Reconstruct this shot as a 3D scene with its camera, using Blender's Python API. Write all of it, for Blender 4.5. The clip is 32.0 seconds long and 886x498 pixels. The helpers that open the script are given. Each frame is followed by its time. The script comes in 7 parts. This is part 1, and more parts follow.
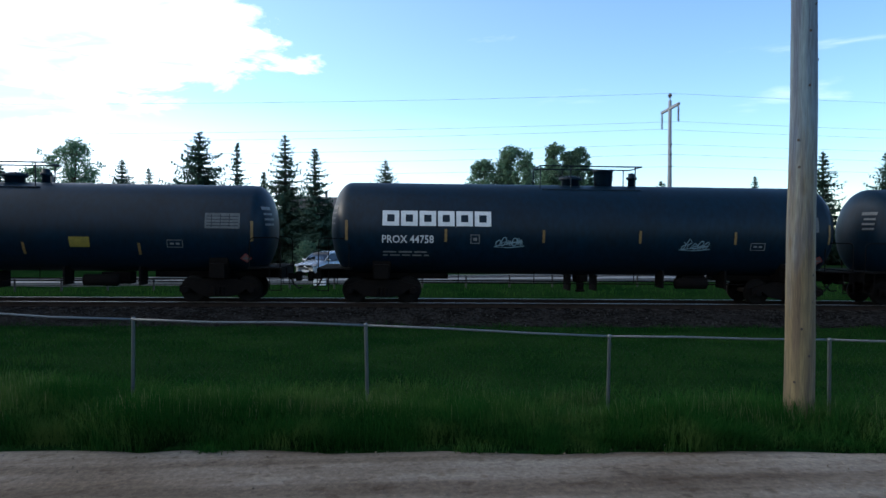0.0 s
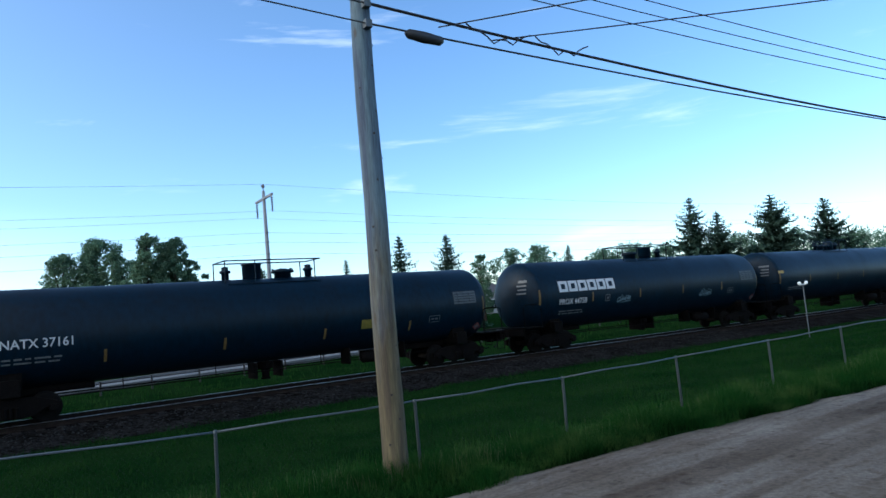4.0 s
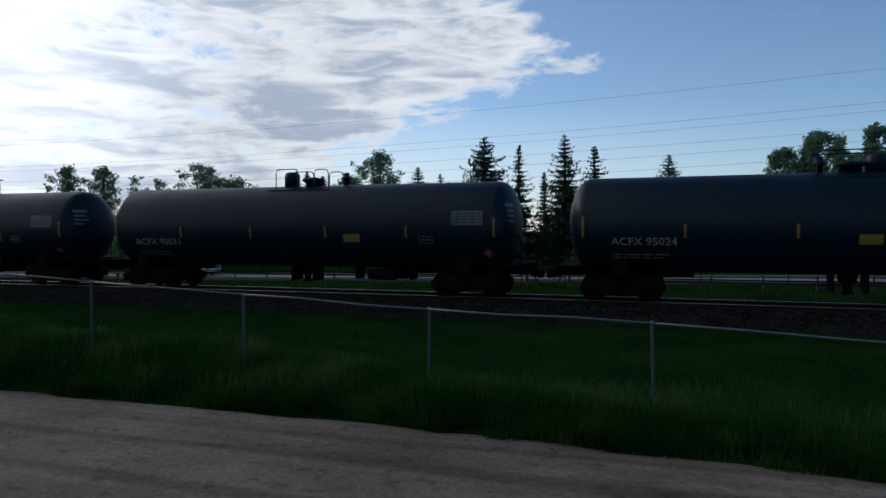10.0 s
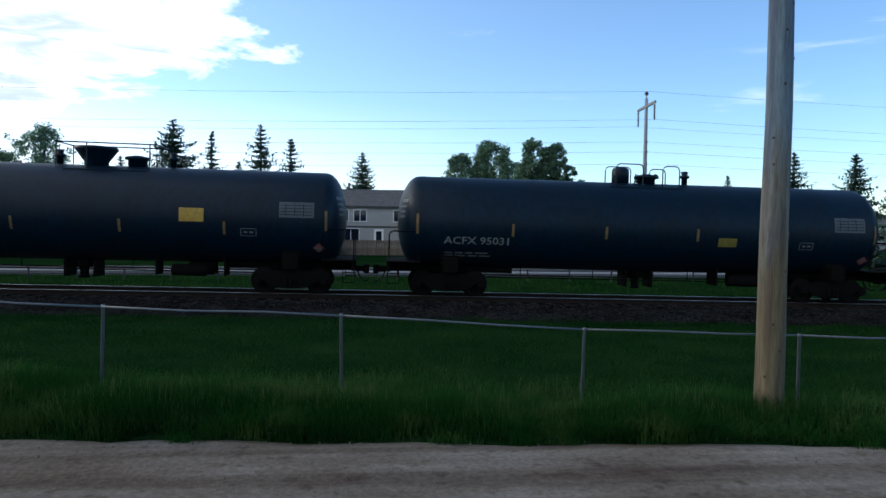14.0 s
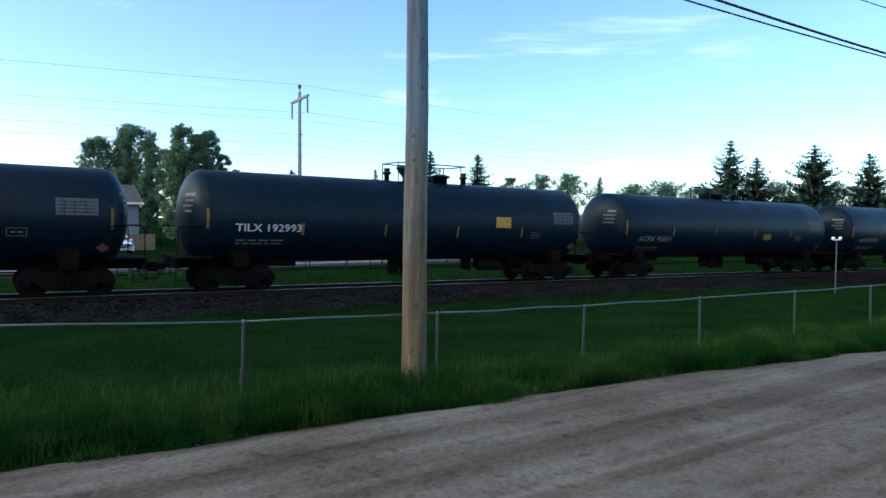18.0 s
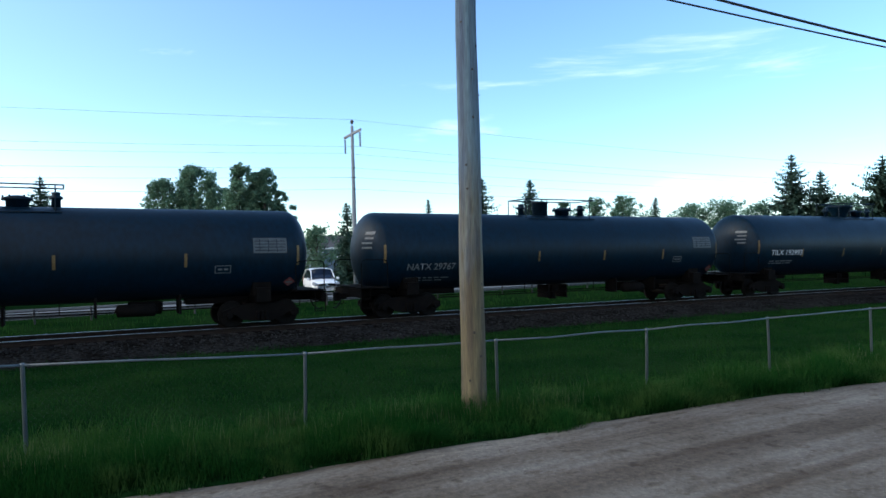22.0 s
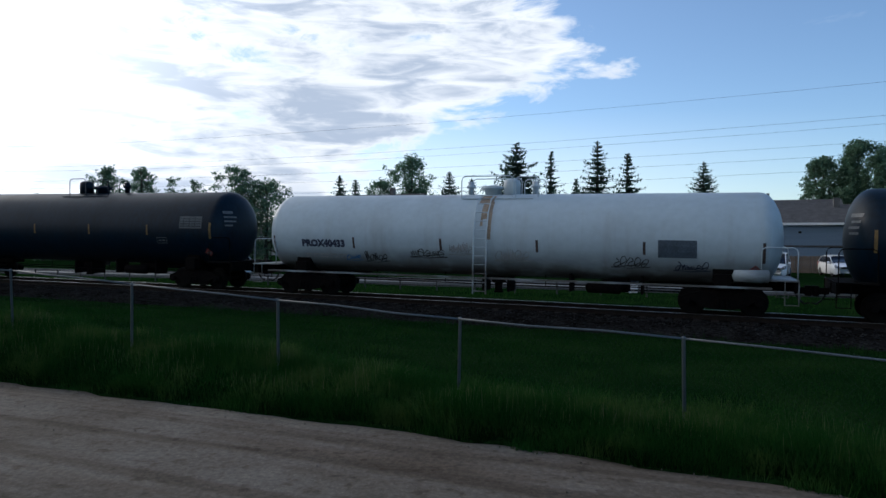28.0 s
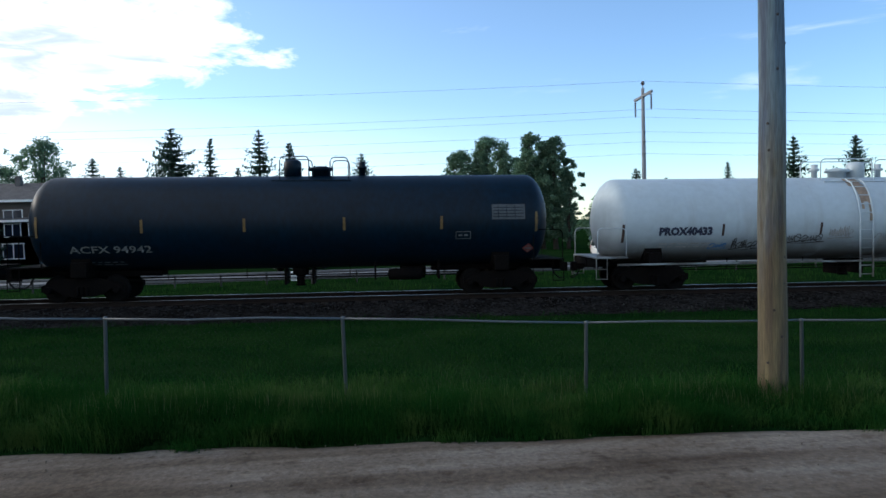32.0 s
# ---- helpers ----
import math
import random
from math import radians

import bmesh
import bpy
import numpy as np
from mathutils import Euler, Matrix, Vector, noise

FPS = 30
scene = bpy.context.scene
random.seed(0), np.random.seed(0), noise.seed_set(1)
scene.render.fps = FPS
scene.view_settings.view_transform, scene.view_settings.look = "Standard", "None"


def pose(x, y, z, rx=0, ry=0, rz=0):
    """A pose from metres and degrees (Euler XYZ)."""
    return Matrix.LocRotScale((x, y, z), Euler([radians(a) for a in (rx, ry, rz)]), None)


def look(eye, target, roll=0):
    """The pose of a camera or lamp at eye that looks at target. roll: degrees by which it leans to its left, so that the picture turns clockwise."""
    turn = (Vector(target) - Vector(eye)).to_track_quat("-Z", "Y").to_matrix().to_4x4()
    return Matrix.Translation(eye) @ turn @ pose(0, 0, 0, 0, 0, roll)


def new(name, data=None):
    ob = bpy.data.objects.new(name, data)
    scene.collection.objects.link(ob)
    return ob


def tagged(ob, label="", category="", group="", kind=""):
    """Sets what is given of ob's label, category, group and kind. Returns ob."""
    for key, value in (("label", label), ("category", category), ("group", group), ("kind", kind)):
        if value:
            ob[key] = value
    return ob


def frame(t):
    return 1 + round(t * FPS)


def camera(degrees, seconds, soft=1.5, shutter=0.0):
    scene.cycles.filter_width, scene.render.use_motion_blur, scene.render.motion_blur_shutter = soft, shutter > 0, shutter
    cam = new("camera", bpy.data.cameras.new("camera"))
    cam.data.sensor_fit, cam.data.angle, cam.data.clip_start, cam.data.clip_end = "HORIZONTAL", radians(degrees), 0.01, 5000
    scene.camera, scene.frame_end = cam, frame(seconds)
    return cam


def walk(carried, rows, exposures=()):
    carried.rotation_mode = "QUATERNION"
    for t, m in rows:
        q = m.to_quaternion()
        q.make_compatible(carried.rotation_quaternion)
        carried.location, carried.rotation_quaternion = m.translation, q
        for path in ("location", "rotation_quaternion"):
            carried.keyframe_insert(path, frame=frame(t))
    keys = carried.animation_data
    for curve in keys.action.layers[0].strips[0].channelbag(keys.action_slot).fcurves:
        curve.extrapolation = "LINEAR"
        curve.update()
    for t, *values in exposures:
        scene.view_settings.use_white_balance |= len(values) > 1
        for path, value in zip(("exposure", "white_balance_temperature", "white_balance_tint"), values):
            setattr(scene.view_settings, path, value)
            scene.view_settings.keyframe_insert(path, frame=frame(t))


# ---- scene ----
cam = camera(65.30, 32.0)

PATH = [
    (0, 0.031, -0.004, 2.376, 88.50, 0.19, -3.44),
    (0.5, 0.018, -0.009, 2.365, 88.12, 0.19, -2.68),
    (1, 0.032, -0.002, 2.369, 88.38, 0.52, -4.41),
    (1.5, 0.027, -0.003, 2.367, 88.67, 0.15, -4.07),
    (2, 0.022, -0.003, 2.364, 89.17, 0.54, -3.91),
    (2.5, 0.014, -0.008, 2.367, 89.19, 0.50, -3.43),
    (3, 0.027, -0.007, 2.358, 88.89, 0.62, -3.37),
    (3.5, 0.061, -0.009, 2.364, 88.17, -0.63, -7.47),
    (3.7, 0.019, -0.042, 2.395, 86.54, -0.13, -13.93),
    (3.8, 0.050, -0.050, 2.385, 90.40, 1.00, -22.84),
    (3.9, 0.065, -0.060, 2.380, 93.28, 2.88, -31.07),
    (4, 0.081, -0.070, 2.373, 94.24, 5.26, -35.34),
    (4.1, 0.070, -0.060, 2.356, 94.80, 4.76, -41.43),
    (4.2, 0.061, -0.052, 2.339, 94.59, 3.50, -45.78),
    (4.3, 0.060, -0.050, 2.338, 93.04, 2.05, -49.00),
    (4.4, 0.060, -0.050, 2.337, 92.25, 1.94, -51.80),
    (4.5, 0.060, -0.049, 2.337, 91.33, 1.36, -54.87),
    (6.5, -0.023, 0.072, 2.372, 89.26, -0.27, -38.10),
    (7, -0.074, 0.056, 2.379, 89.39, -0.08, -8.15),
    (7.5, -0.040, 0.038, 2.355, 89.32, 0.22, 19.20),
    (8, 0.014, -0.062, 2.364, 91.89, 0.26, 41.59),
    (8.5, 0.080, -0.046, 2.341, 90.60, 1.16, 51.46),
    (9, 0.071, -0.009, 2.350, 90.45, 0.51, 50.88),
    (9.5, 0.055, 0.108, 2.359, 91.62, -0.80, 36.74),
    (10, -0.029, 0.081, 2.310, 88.68, 0.91, 19.38),
    (10.5, -0.059, 0.041, 2.305, 89.79, -2.02, 7.92),
    (11, -0.061, 0.007, 2.312, 88.63, -1.33, 11.33),
    (11.5, -0.015, -0.027, 2.342, 87.81, -0.11, 10.69),
    (12, -0.017, -0.021, 2.355, 87.89, -0.11, 9.91),
    (12.5, -0.003, -0.001, 2.333, 86.09, 0.37, 6.98),
    (13, 0.012, 0.014, 2.365, 87.39, 1.03, 1.24),
    (13.5, 0.024, 0.023, 2.337, 89.57, -1.29, -2.58),
    (14, 0.014, 0.032, 2.341, 88.00, -0.76, -5.43),
    (14.5, 0.036, 0.013, 2.359, 86.44, 0.73, -10.12),
    (15, 0.019, 0.016, 2.344, 86.59, -0.67, -23.05),
    (15.5, 0.000, 0.022, 2.327, 86.92, -0.15, -26.78),
    (17.5, -0.004, 0.021, 2.328, 87.07, -0.57, -32.85),
    (18, -0.000, 0.011, 2.331, 87.58, -0.52, -33.31),
    (18.5, 0.009, 0.018, 2.328, 87.91, -0.20, -33.48),
    (19, 0.003, 0.016, 2.323, 87.40, 0.34, -33.35),
    (19.5, 0.003, 0.011, 2.322, 89.11, -0.68, -33.34),
    (20, 0.008, 0.023, 2.330, 89.82, 0.03, -32.42),
    (20.5, 0.002, 0.006, 2.336, 88.51, 0.16, -30.52),
    (21, -0.003, 0.020, 2.332, 89.16, -0.80, -30.69),
    (21.5, -0.015, 0.023, 2.326, 88.55, 0.30, -28.64),
    (22, -0.025, 0.019, 2.331, 89.93, 1.48, -28.87),
    (22.5, -0.002, 0.015, 2.327, 90.26, 0.35, -29.43),
    (23, -0.006, 0.011, 2.331, 89.93, 1.15, -27.94),
    (23.5, -0.058, 0.062, 2.326, 87.55, 2.25, -14.13),
    (23.6, -0.041, 0.055, 2.344, 87.38, 1.25, -8.86),
    (24, -0.051, 0.023, 2.335, 85.31, 1.09, 0.70),
    (24.5, -0.053, 0.009, 2.352, 86.82, -1.38, 5.24),
    (25, -0.017, -0.011, 2.345, 86.54, -2.48, 11.14),
    (25.5, -0.057, -0.012, 2.370, 91.34, -2.59, 14.34),
    (26, -0.049, -0.015, 2.357, 93.00, -2.42, 15.17),
    (26.5, -0.054, -0.050, 2.366, 88.03, 2.33, 21.56),
    (28.5, -0.013, -0.018, 2.411, 89.44, -1.45, 20.57),
    (29, -0.038, -0.025, 2.393, 88.91, -1.07, 6.98),
    (29.5, -0.049, -0.034, 2.391, 87.64, 0.39, 6.18),
    (30, -0.047, -0.036, 2.377, 87.42, -0.10, 4.56),
    (30.5, -0.023, -0.032, 2.385, 85.99, -0.09, 4.16),
    (31, -0.006, -0.019, 2.367, 87.44, 0.11, 4.52),
    (31.5, 0.011, 0.010, 2.335, 87.30, 0.14, -0.83),
    (32, 0.071, 0.021, 2.355, 87.82, 1.54, -5.27),
]
EXPO = [(0, 1.33, 5750, 8), (3.5, 1.33, 5750, 8), (4.5, 1.18, 5150, 4), (6.5, 1.33, 5750, 8), (7.5, 1.10, 5900, 8), (8.5, 0.32, 6250, 10), (9.5, 0.06, 6150, 10),
        (10.5, 0.20, 5600, 9), (12.0, 0.70, 5750, 9), (13.0, 0.94, 5850, 8), (14.0, 1.08, 5700, 8), (15.0, 1.15, 5700, 6), (18.0, 1.46, 5750, 6), (22.0, 1.47, 5700, 6), (24.5, 1.30, 6000, 8), (26.0, 0.93, 5900, 8),
        (27.5, 0.52, 5800, 9), (29.0, 0.43, 5750, 9), (30.0, 0.54, 5780, 9), (31.0, 0.92, 5850, 8), (32.0, 1.07, 5850, 8)]
walk(cam, [(t, pose(*p)) for t, *p in PATH], EXPO)

# ---- light ----
SUN_AZ, SUN_EL = 71.0, 17.5          # degrees left of straight ahead, and above the horizon
sun_dir = Vector((-math.sin(radians(SUN_AZ)) * math.cos(radians(SUN_EL)), math.cos(radians(SUN_AZ)) * math.cos(radians(SUN_EL)), math.sin(radians(SUN_EL))))


def make_world():
    w = bpy.data.worlds.new("evening_sky")
    scene.world = w
    w.use_nodes = True
    nt = w.node_tree
    nt.nodes.clear()
    N, L = nt.nodes.new, nt.links.new

    def math_node(op, a, b=None, c=None):
        n = N("ShaderNodeMath")
        n.operation = op
        for i, v in enumerate((a, b, c)):
            if v is None:
                continue
            if isinstance(v, (int, float)):
                n.inputs[i].default_value = v
            else:
                L(v, n.inputs[i])
        return n.outputs[0]

    def smooth(v, lo, hi):
        n = N("ShaderNodeMapRange")
        n.interpolation_type = "SMOOTHSTEP"
        L(v, n.inputs[0])
        n.inputs[1].default_value, n.inputs[2].default_value = lo, hi
        return n.outputs[0]

    sky = N("ShaderNodeTexSky")
    sky.sky_type, sky.sun_disc = "NISHITA", False
    sky.sun_elevation, sky.sun_rotation = radians(SUN_EL), radians(-SUN_AZ)
    sky.altitude, sky.air_density, sky.dust_density, sky.ozone_density = 1000, 1.0, 0.4, 2.5
    co = N("ShaderNodeTexCoord")
    sep = N("ShaderNodeSeparateXYZ")
    L(co.outputs["Generated"], sep.inputs[0])
    x, y, z = sep.outputs
    # clouds are laid out by bearing and height above the horizon, in degrees
    az = math_node("MULTIPLY", math_node("ARCTAN2", math_node("MULTIPLY", x, -1.0), y), 57.2958)
    el = math_node("MULTIPLY", math_node("ARCSINE", z), 57.2958)
    comb = N("ShaderNodeCombineXYZ")
    L(az, comb.inputs[0])
    L(el, comb.inputs[1])

    def noise_tex(detail, rough, stretch, seed, warp=0.0):
        m = N("ShaderNodeMapping")
        m.inputs["Scale"].default_value = stretch
        m.inputs["Location"].default_value = (seed, seed * 0.7, seed * 0.3)
        m.inputs["Rotation"].default_value = (0, 0, radians(4))
        L(comb.outputs[0], m.inputs[0])
        n = N("ShaderNodeTexNoise")
        n.inputs["Scale"].default_value, n.inputs["Detail"].default_value, n.inputs["Roughness"].default_value = 1.0, detail, rough
        n.inputs["Distortion"].default_value = warp
        L(m.outputs[0], n.inputs[0])
        return n.outputs["Fac"]

    big = noise_tex(4, 0.5, (0.10, 0.20, 1), 3.1, 0.3)
    fine = noise_tex(6, 0.62, (0.16, 0.42, 1), 8.4, 0.5)
    ripple = noise_tex(5, 0.56, (0.13, 0.72, 1), 5.2, 0.7)
    wisps = noise_tex(6, 0.6, (0.05, 0.40, 1), 1.7, 0.3)
    # the bank: a wedge that opens from its tip towards the sun
    past = math_node("SUBTRACT", az, 6.4)
    half = math_node("MULTIPLY", past, 0.62)
    mid = math_node("ADD", math_node("MULTIPLY", past, 0.16), 14.3)
    inside = math_node("DIVIDE", math_node("SUBTRACT", half, math_node("ABSOLUTE", math_node("SUBTRACT", el, mid))), 5.0)
    inside = math_node("MINIMUM", math_node("MAXIMUM", inside, -1.5), 0.8)
    ragged = math_node("ADD", math_node("MULTIPLY", math_node("SUBTRACT", fine, 0.5), 1.5), math_node("MULTIPLY", math_node("SUBTRACT", big, 0.5), 1.2))
    depth = math_node("ADD", math_node("MULTIPLY", inside, 0.62), ragged)
    bank = smooth(depth, -0.02, 0.34)
    puffs = math_node("MULTIPLY", smooth(fine, 0.47, 0.62), math_node("MULTIPLY", smooth(az, 22.0, 40.0), smooth(el, 26.0, 8.0)))
    cover = math_node("MAXIMUM", bank, puffs)
    # white towards the rims; the heart is grey, drawn out in long ripples
    veined = smooth(math_node("ADD", math_node("MULTIPLY", ripple, 1.05), math_node("MULTIPLY", big, 0.22)), 0.50, 0.78)
    thick = math_node("MULTIPLY", smooth(depth, 0.16, 0.55), veined)
    thick = math_node("MAXIMUM", thick, math_node("MULTIPLY", smooth(fine, 0.50, 0.70), 0.40))
    cirrus = math_node("MULTIPLY", smooth(wisps, 0.58, 0.80), 0.30)
    # lit from behind: bright thin rims, grey cores, brightest near the sun
    glow = smooth(math_node("ADD", math_node("ADD", math_node("MULTIPLY", x, sun_dir.x), math_node("MULTIPLY", y, sun_dir.y)), math_node("MULTIPLY", z, sun_dir.z)), 0.80, 1.0)
    thick = math_node("MULTIPLY", thick, math_node("SUBTRACT", 1.0, math_node("MULTIPLY", glow, 0.55)))
    veil = math_node("MULTIPLY", math_node("MULTIPLY", smooth(el, 13.0, 3.0), smooth(az, -25.0, 45.0)), 0.75)
    cover = math_node("MAXIMUM", cover, math_node("MAXIMUM", veil, math_node("MULTIPLY", glow, 0.95)))
    thick = math_node("MULTIPLY", thick, math_node("MAXIMUM", bank, puffs))
    rim = N("ShaderNodeMix")
    rim.data_type = "RGBA"
    L(thick, rim.inputs["Factor"])
    rim.inputs["A"].default_value, rim.inputs["B"].default_value = (CLOUD_RIM, CLOUD_RIM * 0.98, CLOUD_RIM * 0.95, 1), (CLOUD_CORE, CLOUD_CORE * 1.10, CLOUD_CORE * 1.26, 1)
    lit = N("ShaderNodeVectorMath")
    lit.operation = "SCALE"
    L(rim.outputs["Result"], lit.inputs[0])
    L(math_node("ADD", math_node("MULTIPLY", glow, 0.6), 1.0), lit.inputs["Scale"])
    # a thin milky haze that gathers towards the sun
    toward = math_node("ADD", math_node("MULTIPLY", x, sun_dir.x), math_node("MULTIPLY", y, sun_dir.y))
    haze = math_node("MULTIPLY", smooth(toward, -0.35, 0.95), 0.10)
    mix = N("ShaderNodeMix")
    mix.data_type = "RGBA"
    L(math_node("MAXIMUM", math_node("MAXIMUM", cover, cirrus), haze), mix.inputs["Factor"])
    L(sky.outputs[0], mix.inputs["A"])
    L(lit.outputs[0], mix.inputs["B"])
    bg = N("ShaderNodeBackground")
    bg.inputs["Strength"].default_value = SKY_STRENGTH
    L(mix.outputs["Result"], bg.inputs["Color"])
    out = N("ShaderNodeOutputWorld")
    L(bg.outputs[0], out.inputs[0])


SKY_STRENGTH, CLOUD_RIM, CLOUD_CORE = 0.112, 6.8, 3.4
make_world()
sun = new("sun", bpy.data.lights.new("sun", "SUN"))
sun.data.energy, sun.data.angle, sun.data.color = 0.85, radians(8), (1.0, 0.84, 0.64)
sun.matrix_world = look(sun_dir * 100, (0, 0, 0))


# ---- materials ----
def material(name, base, rough=0.6, metal=0.0, vary=0.25, scale=4.0, fine=40.0, bump=0.15, stretch=(1, 1, 1), second=None, spec=0.5, per_piece=0.0, wear=0.5):
    """A surface with variation at two scales, in the thing's own space."""
    m = bpy.data.materials.new(name)
    m.use_nodes = True
    nt = m.node_tree
    N, L = nt.nodes.new, nt.links.new
    b = nt.nodes["Principled BSDF"]
    co = N("ShaderNodeTexCoord")
    mp = N("ShaderNodeMapping")
    mp.inputs["Scale"].default_value = stretch
    L(co.outputs["Object"], mp.inputs[0])
    n1, n2 = N("ShaderNodeTexNoise"), N("ShaderNodeTexNoise")
    for n, s, d in ((n1, scale, 5), (n2, fine, 3)):
        n.inputs["Scale"].default_value, n.inputs["Detail"].default_value = s, d
        L(mp.outputs[0], n.inputs[0])
    second = second or tuple(c * (1 - vary) for c in base)
    ramp = N("ShaderNodeMapRange")
    ramp.inputs[1].default_value, ramp.inputs[2].default_value = wear - 0.15, wear + 0.15
    L(n1.outputs["Fac"], ramp.inputs[0])
    mix = N("ShaderNodeMix")
    mix.data_type = "RGBA"
    L(ramp.outputs[0], mix.inputs["Factor"])
    mix.inputs["A"].default_value, mix.inputs["B"].default_value = (*base, 1), (*second, 1)
    hsv = N("ShaderNodeHueSaturation")
    val = N("ShaderNodeMapRange")
    val.inputs[1].default_value, val.inputs[2].default_value = 0.3, 0.7
    val.inputs[3].default_value, val.inputs[4].default_value = 1 - vary, 1 + vary
    L(n2.outputs["Fac"], val.inputs[0])
    value = val.outputs[0]
    if per_piece:
        info, mul, rng = N("ShaderNodeObjectInfo"), N("ShaderNodeMath"), N("ShaderNodeMapRange")
        rng.inputs[3].default_value, rng.inputs[4].default_value = 1 - per_piece, 1 + per_piece
        L(info.outputs["Random"], rng.inputs[0])
        mul.operation = "MULTIPLY"
        L(value, mul.inputs[0])
        L(rng.outputs[0], mul.inputs[1])
        value = mul.outputs[0]
    L(value, hsv.inputs["Value"])
    L(mix.outputs["Result"], hsv.inputs["Color"])
    L(hsv.outputs[0], b.inputs["Base Color"])
    rr = N("ShaderNodeMapRange")
    rr.inputs[3].default_value, rr.inputs[4].default_value = max(rough - 0.12, 0.03), min(rough + 0.12, 1)
    L(n1.outputs["Fac"], rr.inputs[0])
    L(rr.outputs[0], b.inputs["Roughness"])
    b.inputs["Metallic"].default_value = metal
    b.inputs["Specular IOR Level"].default_value = spec
    if bump:
        bp = N("ShaderNodeBump")
        bp.inputs["Strength"].default_value, bp.inputs["Distance"].default_value = bump, 0.02
        L(n2.outputs["Fac"], bp.inputs["Height"])
        L(bp.outputs[0], b.inputs["Normal"])
    return m


def leafy(name, base, second, trans=0.35, patch=None, size=0.9):
    """Leaves and blades: light comes through them; each island has its own tint, and broad drifts a third."""
    m = bpy.data.materials.new(name)
    m.use_nodes = True
    nt = m.node_tree
    N, L = nt.nodes.new, nt.links.new
    b, out = nt.nodes["Principled BSDF"], nt.nodes["Material Output"]
    geo, mix = N("ShaderNodeNewGeometry"), N("ShaderNodeMix")
    mix.data_type = "RGBA"
    L(geo.outputs["Random Per Island"], mix.inputs["Factor"])
    mix.inputs["A"].default_value, mix.inputs["B"].default_value = (*base, 1), (*second, 1)
    colour = mix.outputs["Result"]
    if patch:
        co, n, r, drift = N("ShaderNodeTexCoord"), N("ShaderNodeTexNoise"), N("ShaderNodeMapRange"), N("ShaderNodeMix")
        L(co.outputs["Object"], n.inputs[0])
        n.inputs["Scale"].default_value, n.inputs["Detail"].default_value, n.inputs["Roughness"].default_value = size, 5, 0.62
        r.interpolation_type = "SMOOTHSTEP"
        r.inputs[1].default_value, r.inputs[2].default_value = 0.44, 0.66
        L(n.outputs["Fac"], r.inputs[0])
        drift.data_type = "RGBA"
        L(r.outputs[0], drift.inputs["Factor"])
        L(colour, drift.inputs["A"])
        drift.inputs["B"].default_value = (*patch, 1)
        colour = drift.outputs["Result"]
    L(colour, b.inputs["Base Color"])
    b.inputs["Roughness"].default_value = 0.85
    b.inputs["Specular IOR Level"].default_value = 0.0
    t, ms = N("ShaderNodeBsdfTranslucent"), N("ShaderNodeMixShader")
    L(colour, t.inputs[0])
    ms.inputs[0].default_value = trans
    L(b.outputs[0], ms.inputs[1])
    L(t.outputs[0], ms.inputs[2])
    L(ms.outputs[0], out.inputs[0])
    return m


def pole_material():
    """Pine shaft: tan and amber low down, turning blue-grey with height, drawn-out cracks and dark pitch spots."""
    m = material("weathered_pine_pole", (0.108, 0.088, 0.042), 0.85, vary=0.30, scale=1.6, fine=11, bump=0.6, stretch=(7, 7, 0.45), second=(0.054, 0.041, 0.025))
    nt = m.node_tree
    N, L = nt.nodes.new, nt.links.new
    b = nt.nodes["Principled BSDF"]
    src = b.inputs["Base Color"].links[0].from_socket
    co, sep = N("ShaderNodeTexCoord"), N("ShaderNodeSeparateXYZ")
    L(co.outputs["Object"], sep.inputs[0])
    blot, add, r = N("ShaderNodeTexNoise"), N("ShaderNodeMath"), N("ShaderNodeMapRange")
    mp = N("ShaderNodeMapping")
    mp.inputs["Scale"].default_value = (5, 5, 0.9)
    L(co.outputs["Object"], mp.inputs[0])
    L(mp.outputs[0], blot.inputs[0])
    blot.inputs["Scale"].default_value, blot.inputs["Detail"].default_value = 1.0, 5
    add.operation = "MULTIPLY_ADD"
    L(blot.outputs["Fac"], add.inputs[0])
    add.inputs[1].default_value = 4.5
    L(sep.outputs[2], add.inputs[2])
    r.inputs[1].default_value, r.inputs[2].default_value = 4.0, 6.4
    L(add.outputs[0], r.inputs[0])
    mix = N("ShaderNodeMix")
    mix.data_type = "RGBA"
    L(r.outputs[0], mix.inputs["Factor"])
    L(src, mix.inputs["A"])
    grey = N("ShaderNodeMix")
    grey.data_type, grey.blend_type = "RGBA", "MULTIPLY"
    grey.inputs["Factor"].default_value = 1.0
    L(src, grey.inputs["A"])
    grey.inputs["B"].default_value = (0.92, 1.68, 4.20, 1)
    L(grey.outputs["Result"], mix.inputs["B"])
    spot, sr, dark = N("ShaderNodeTexVoronoi"), N("ShaderNodeMapRange"), N("ShaderNodeMix")
    mp2 = N("ShaderNodeMapping")
    mp2.inputs["Scale"].default_value = (6, 6, 2.2)
    L(co.outputs["Object"], mp2.inputs[0])
    L(mp2.outputs[0], spot.inputs[0])
    spot.inputs["Scale"].default_value = 1.0
    sr.inputs[1].default_value, sr.inputs[2].default_value = 0.10, 0.24
    sr.inputs[3].default_value, sr.inputs[4].default_value = 0.75, 0.0
    L(spot.outputs["Distance"], sr.inputs[0])
    dark.data_type = "RGBA"
    L(sr.outputs[0], dark.inputs["Factor"])
    L(mix.outputs["Result"], dark.inputs["A"])
    dark.inputs["B"].default_value = (0.06, 0.045, 0.03, 1)
    L(dark.outputs["Result"], b.inputs["Base Color"])
    return m


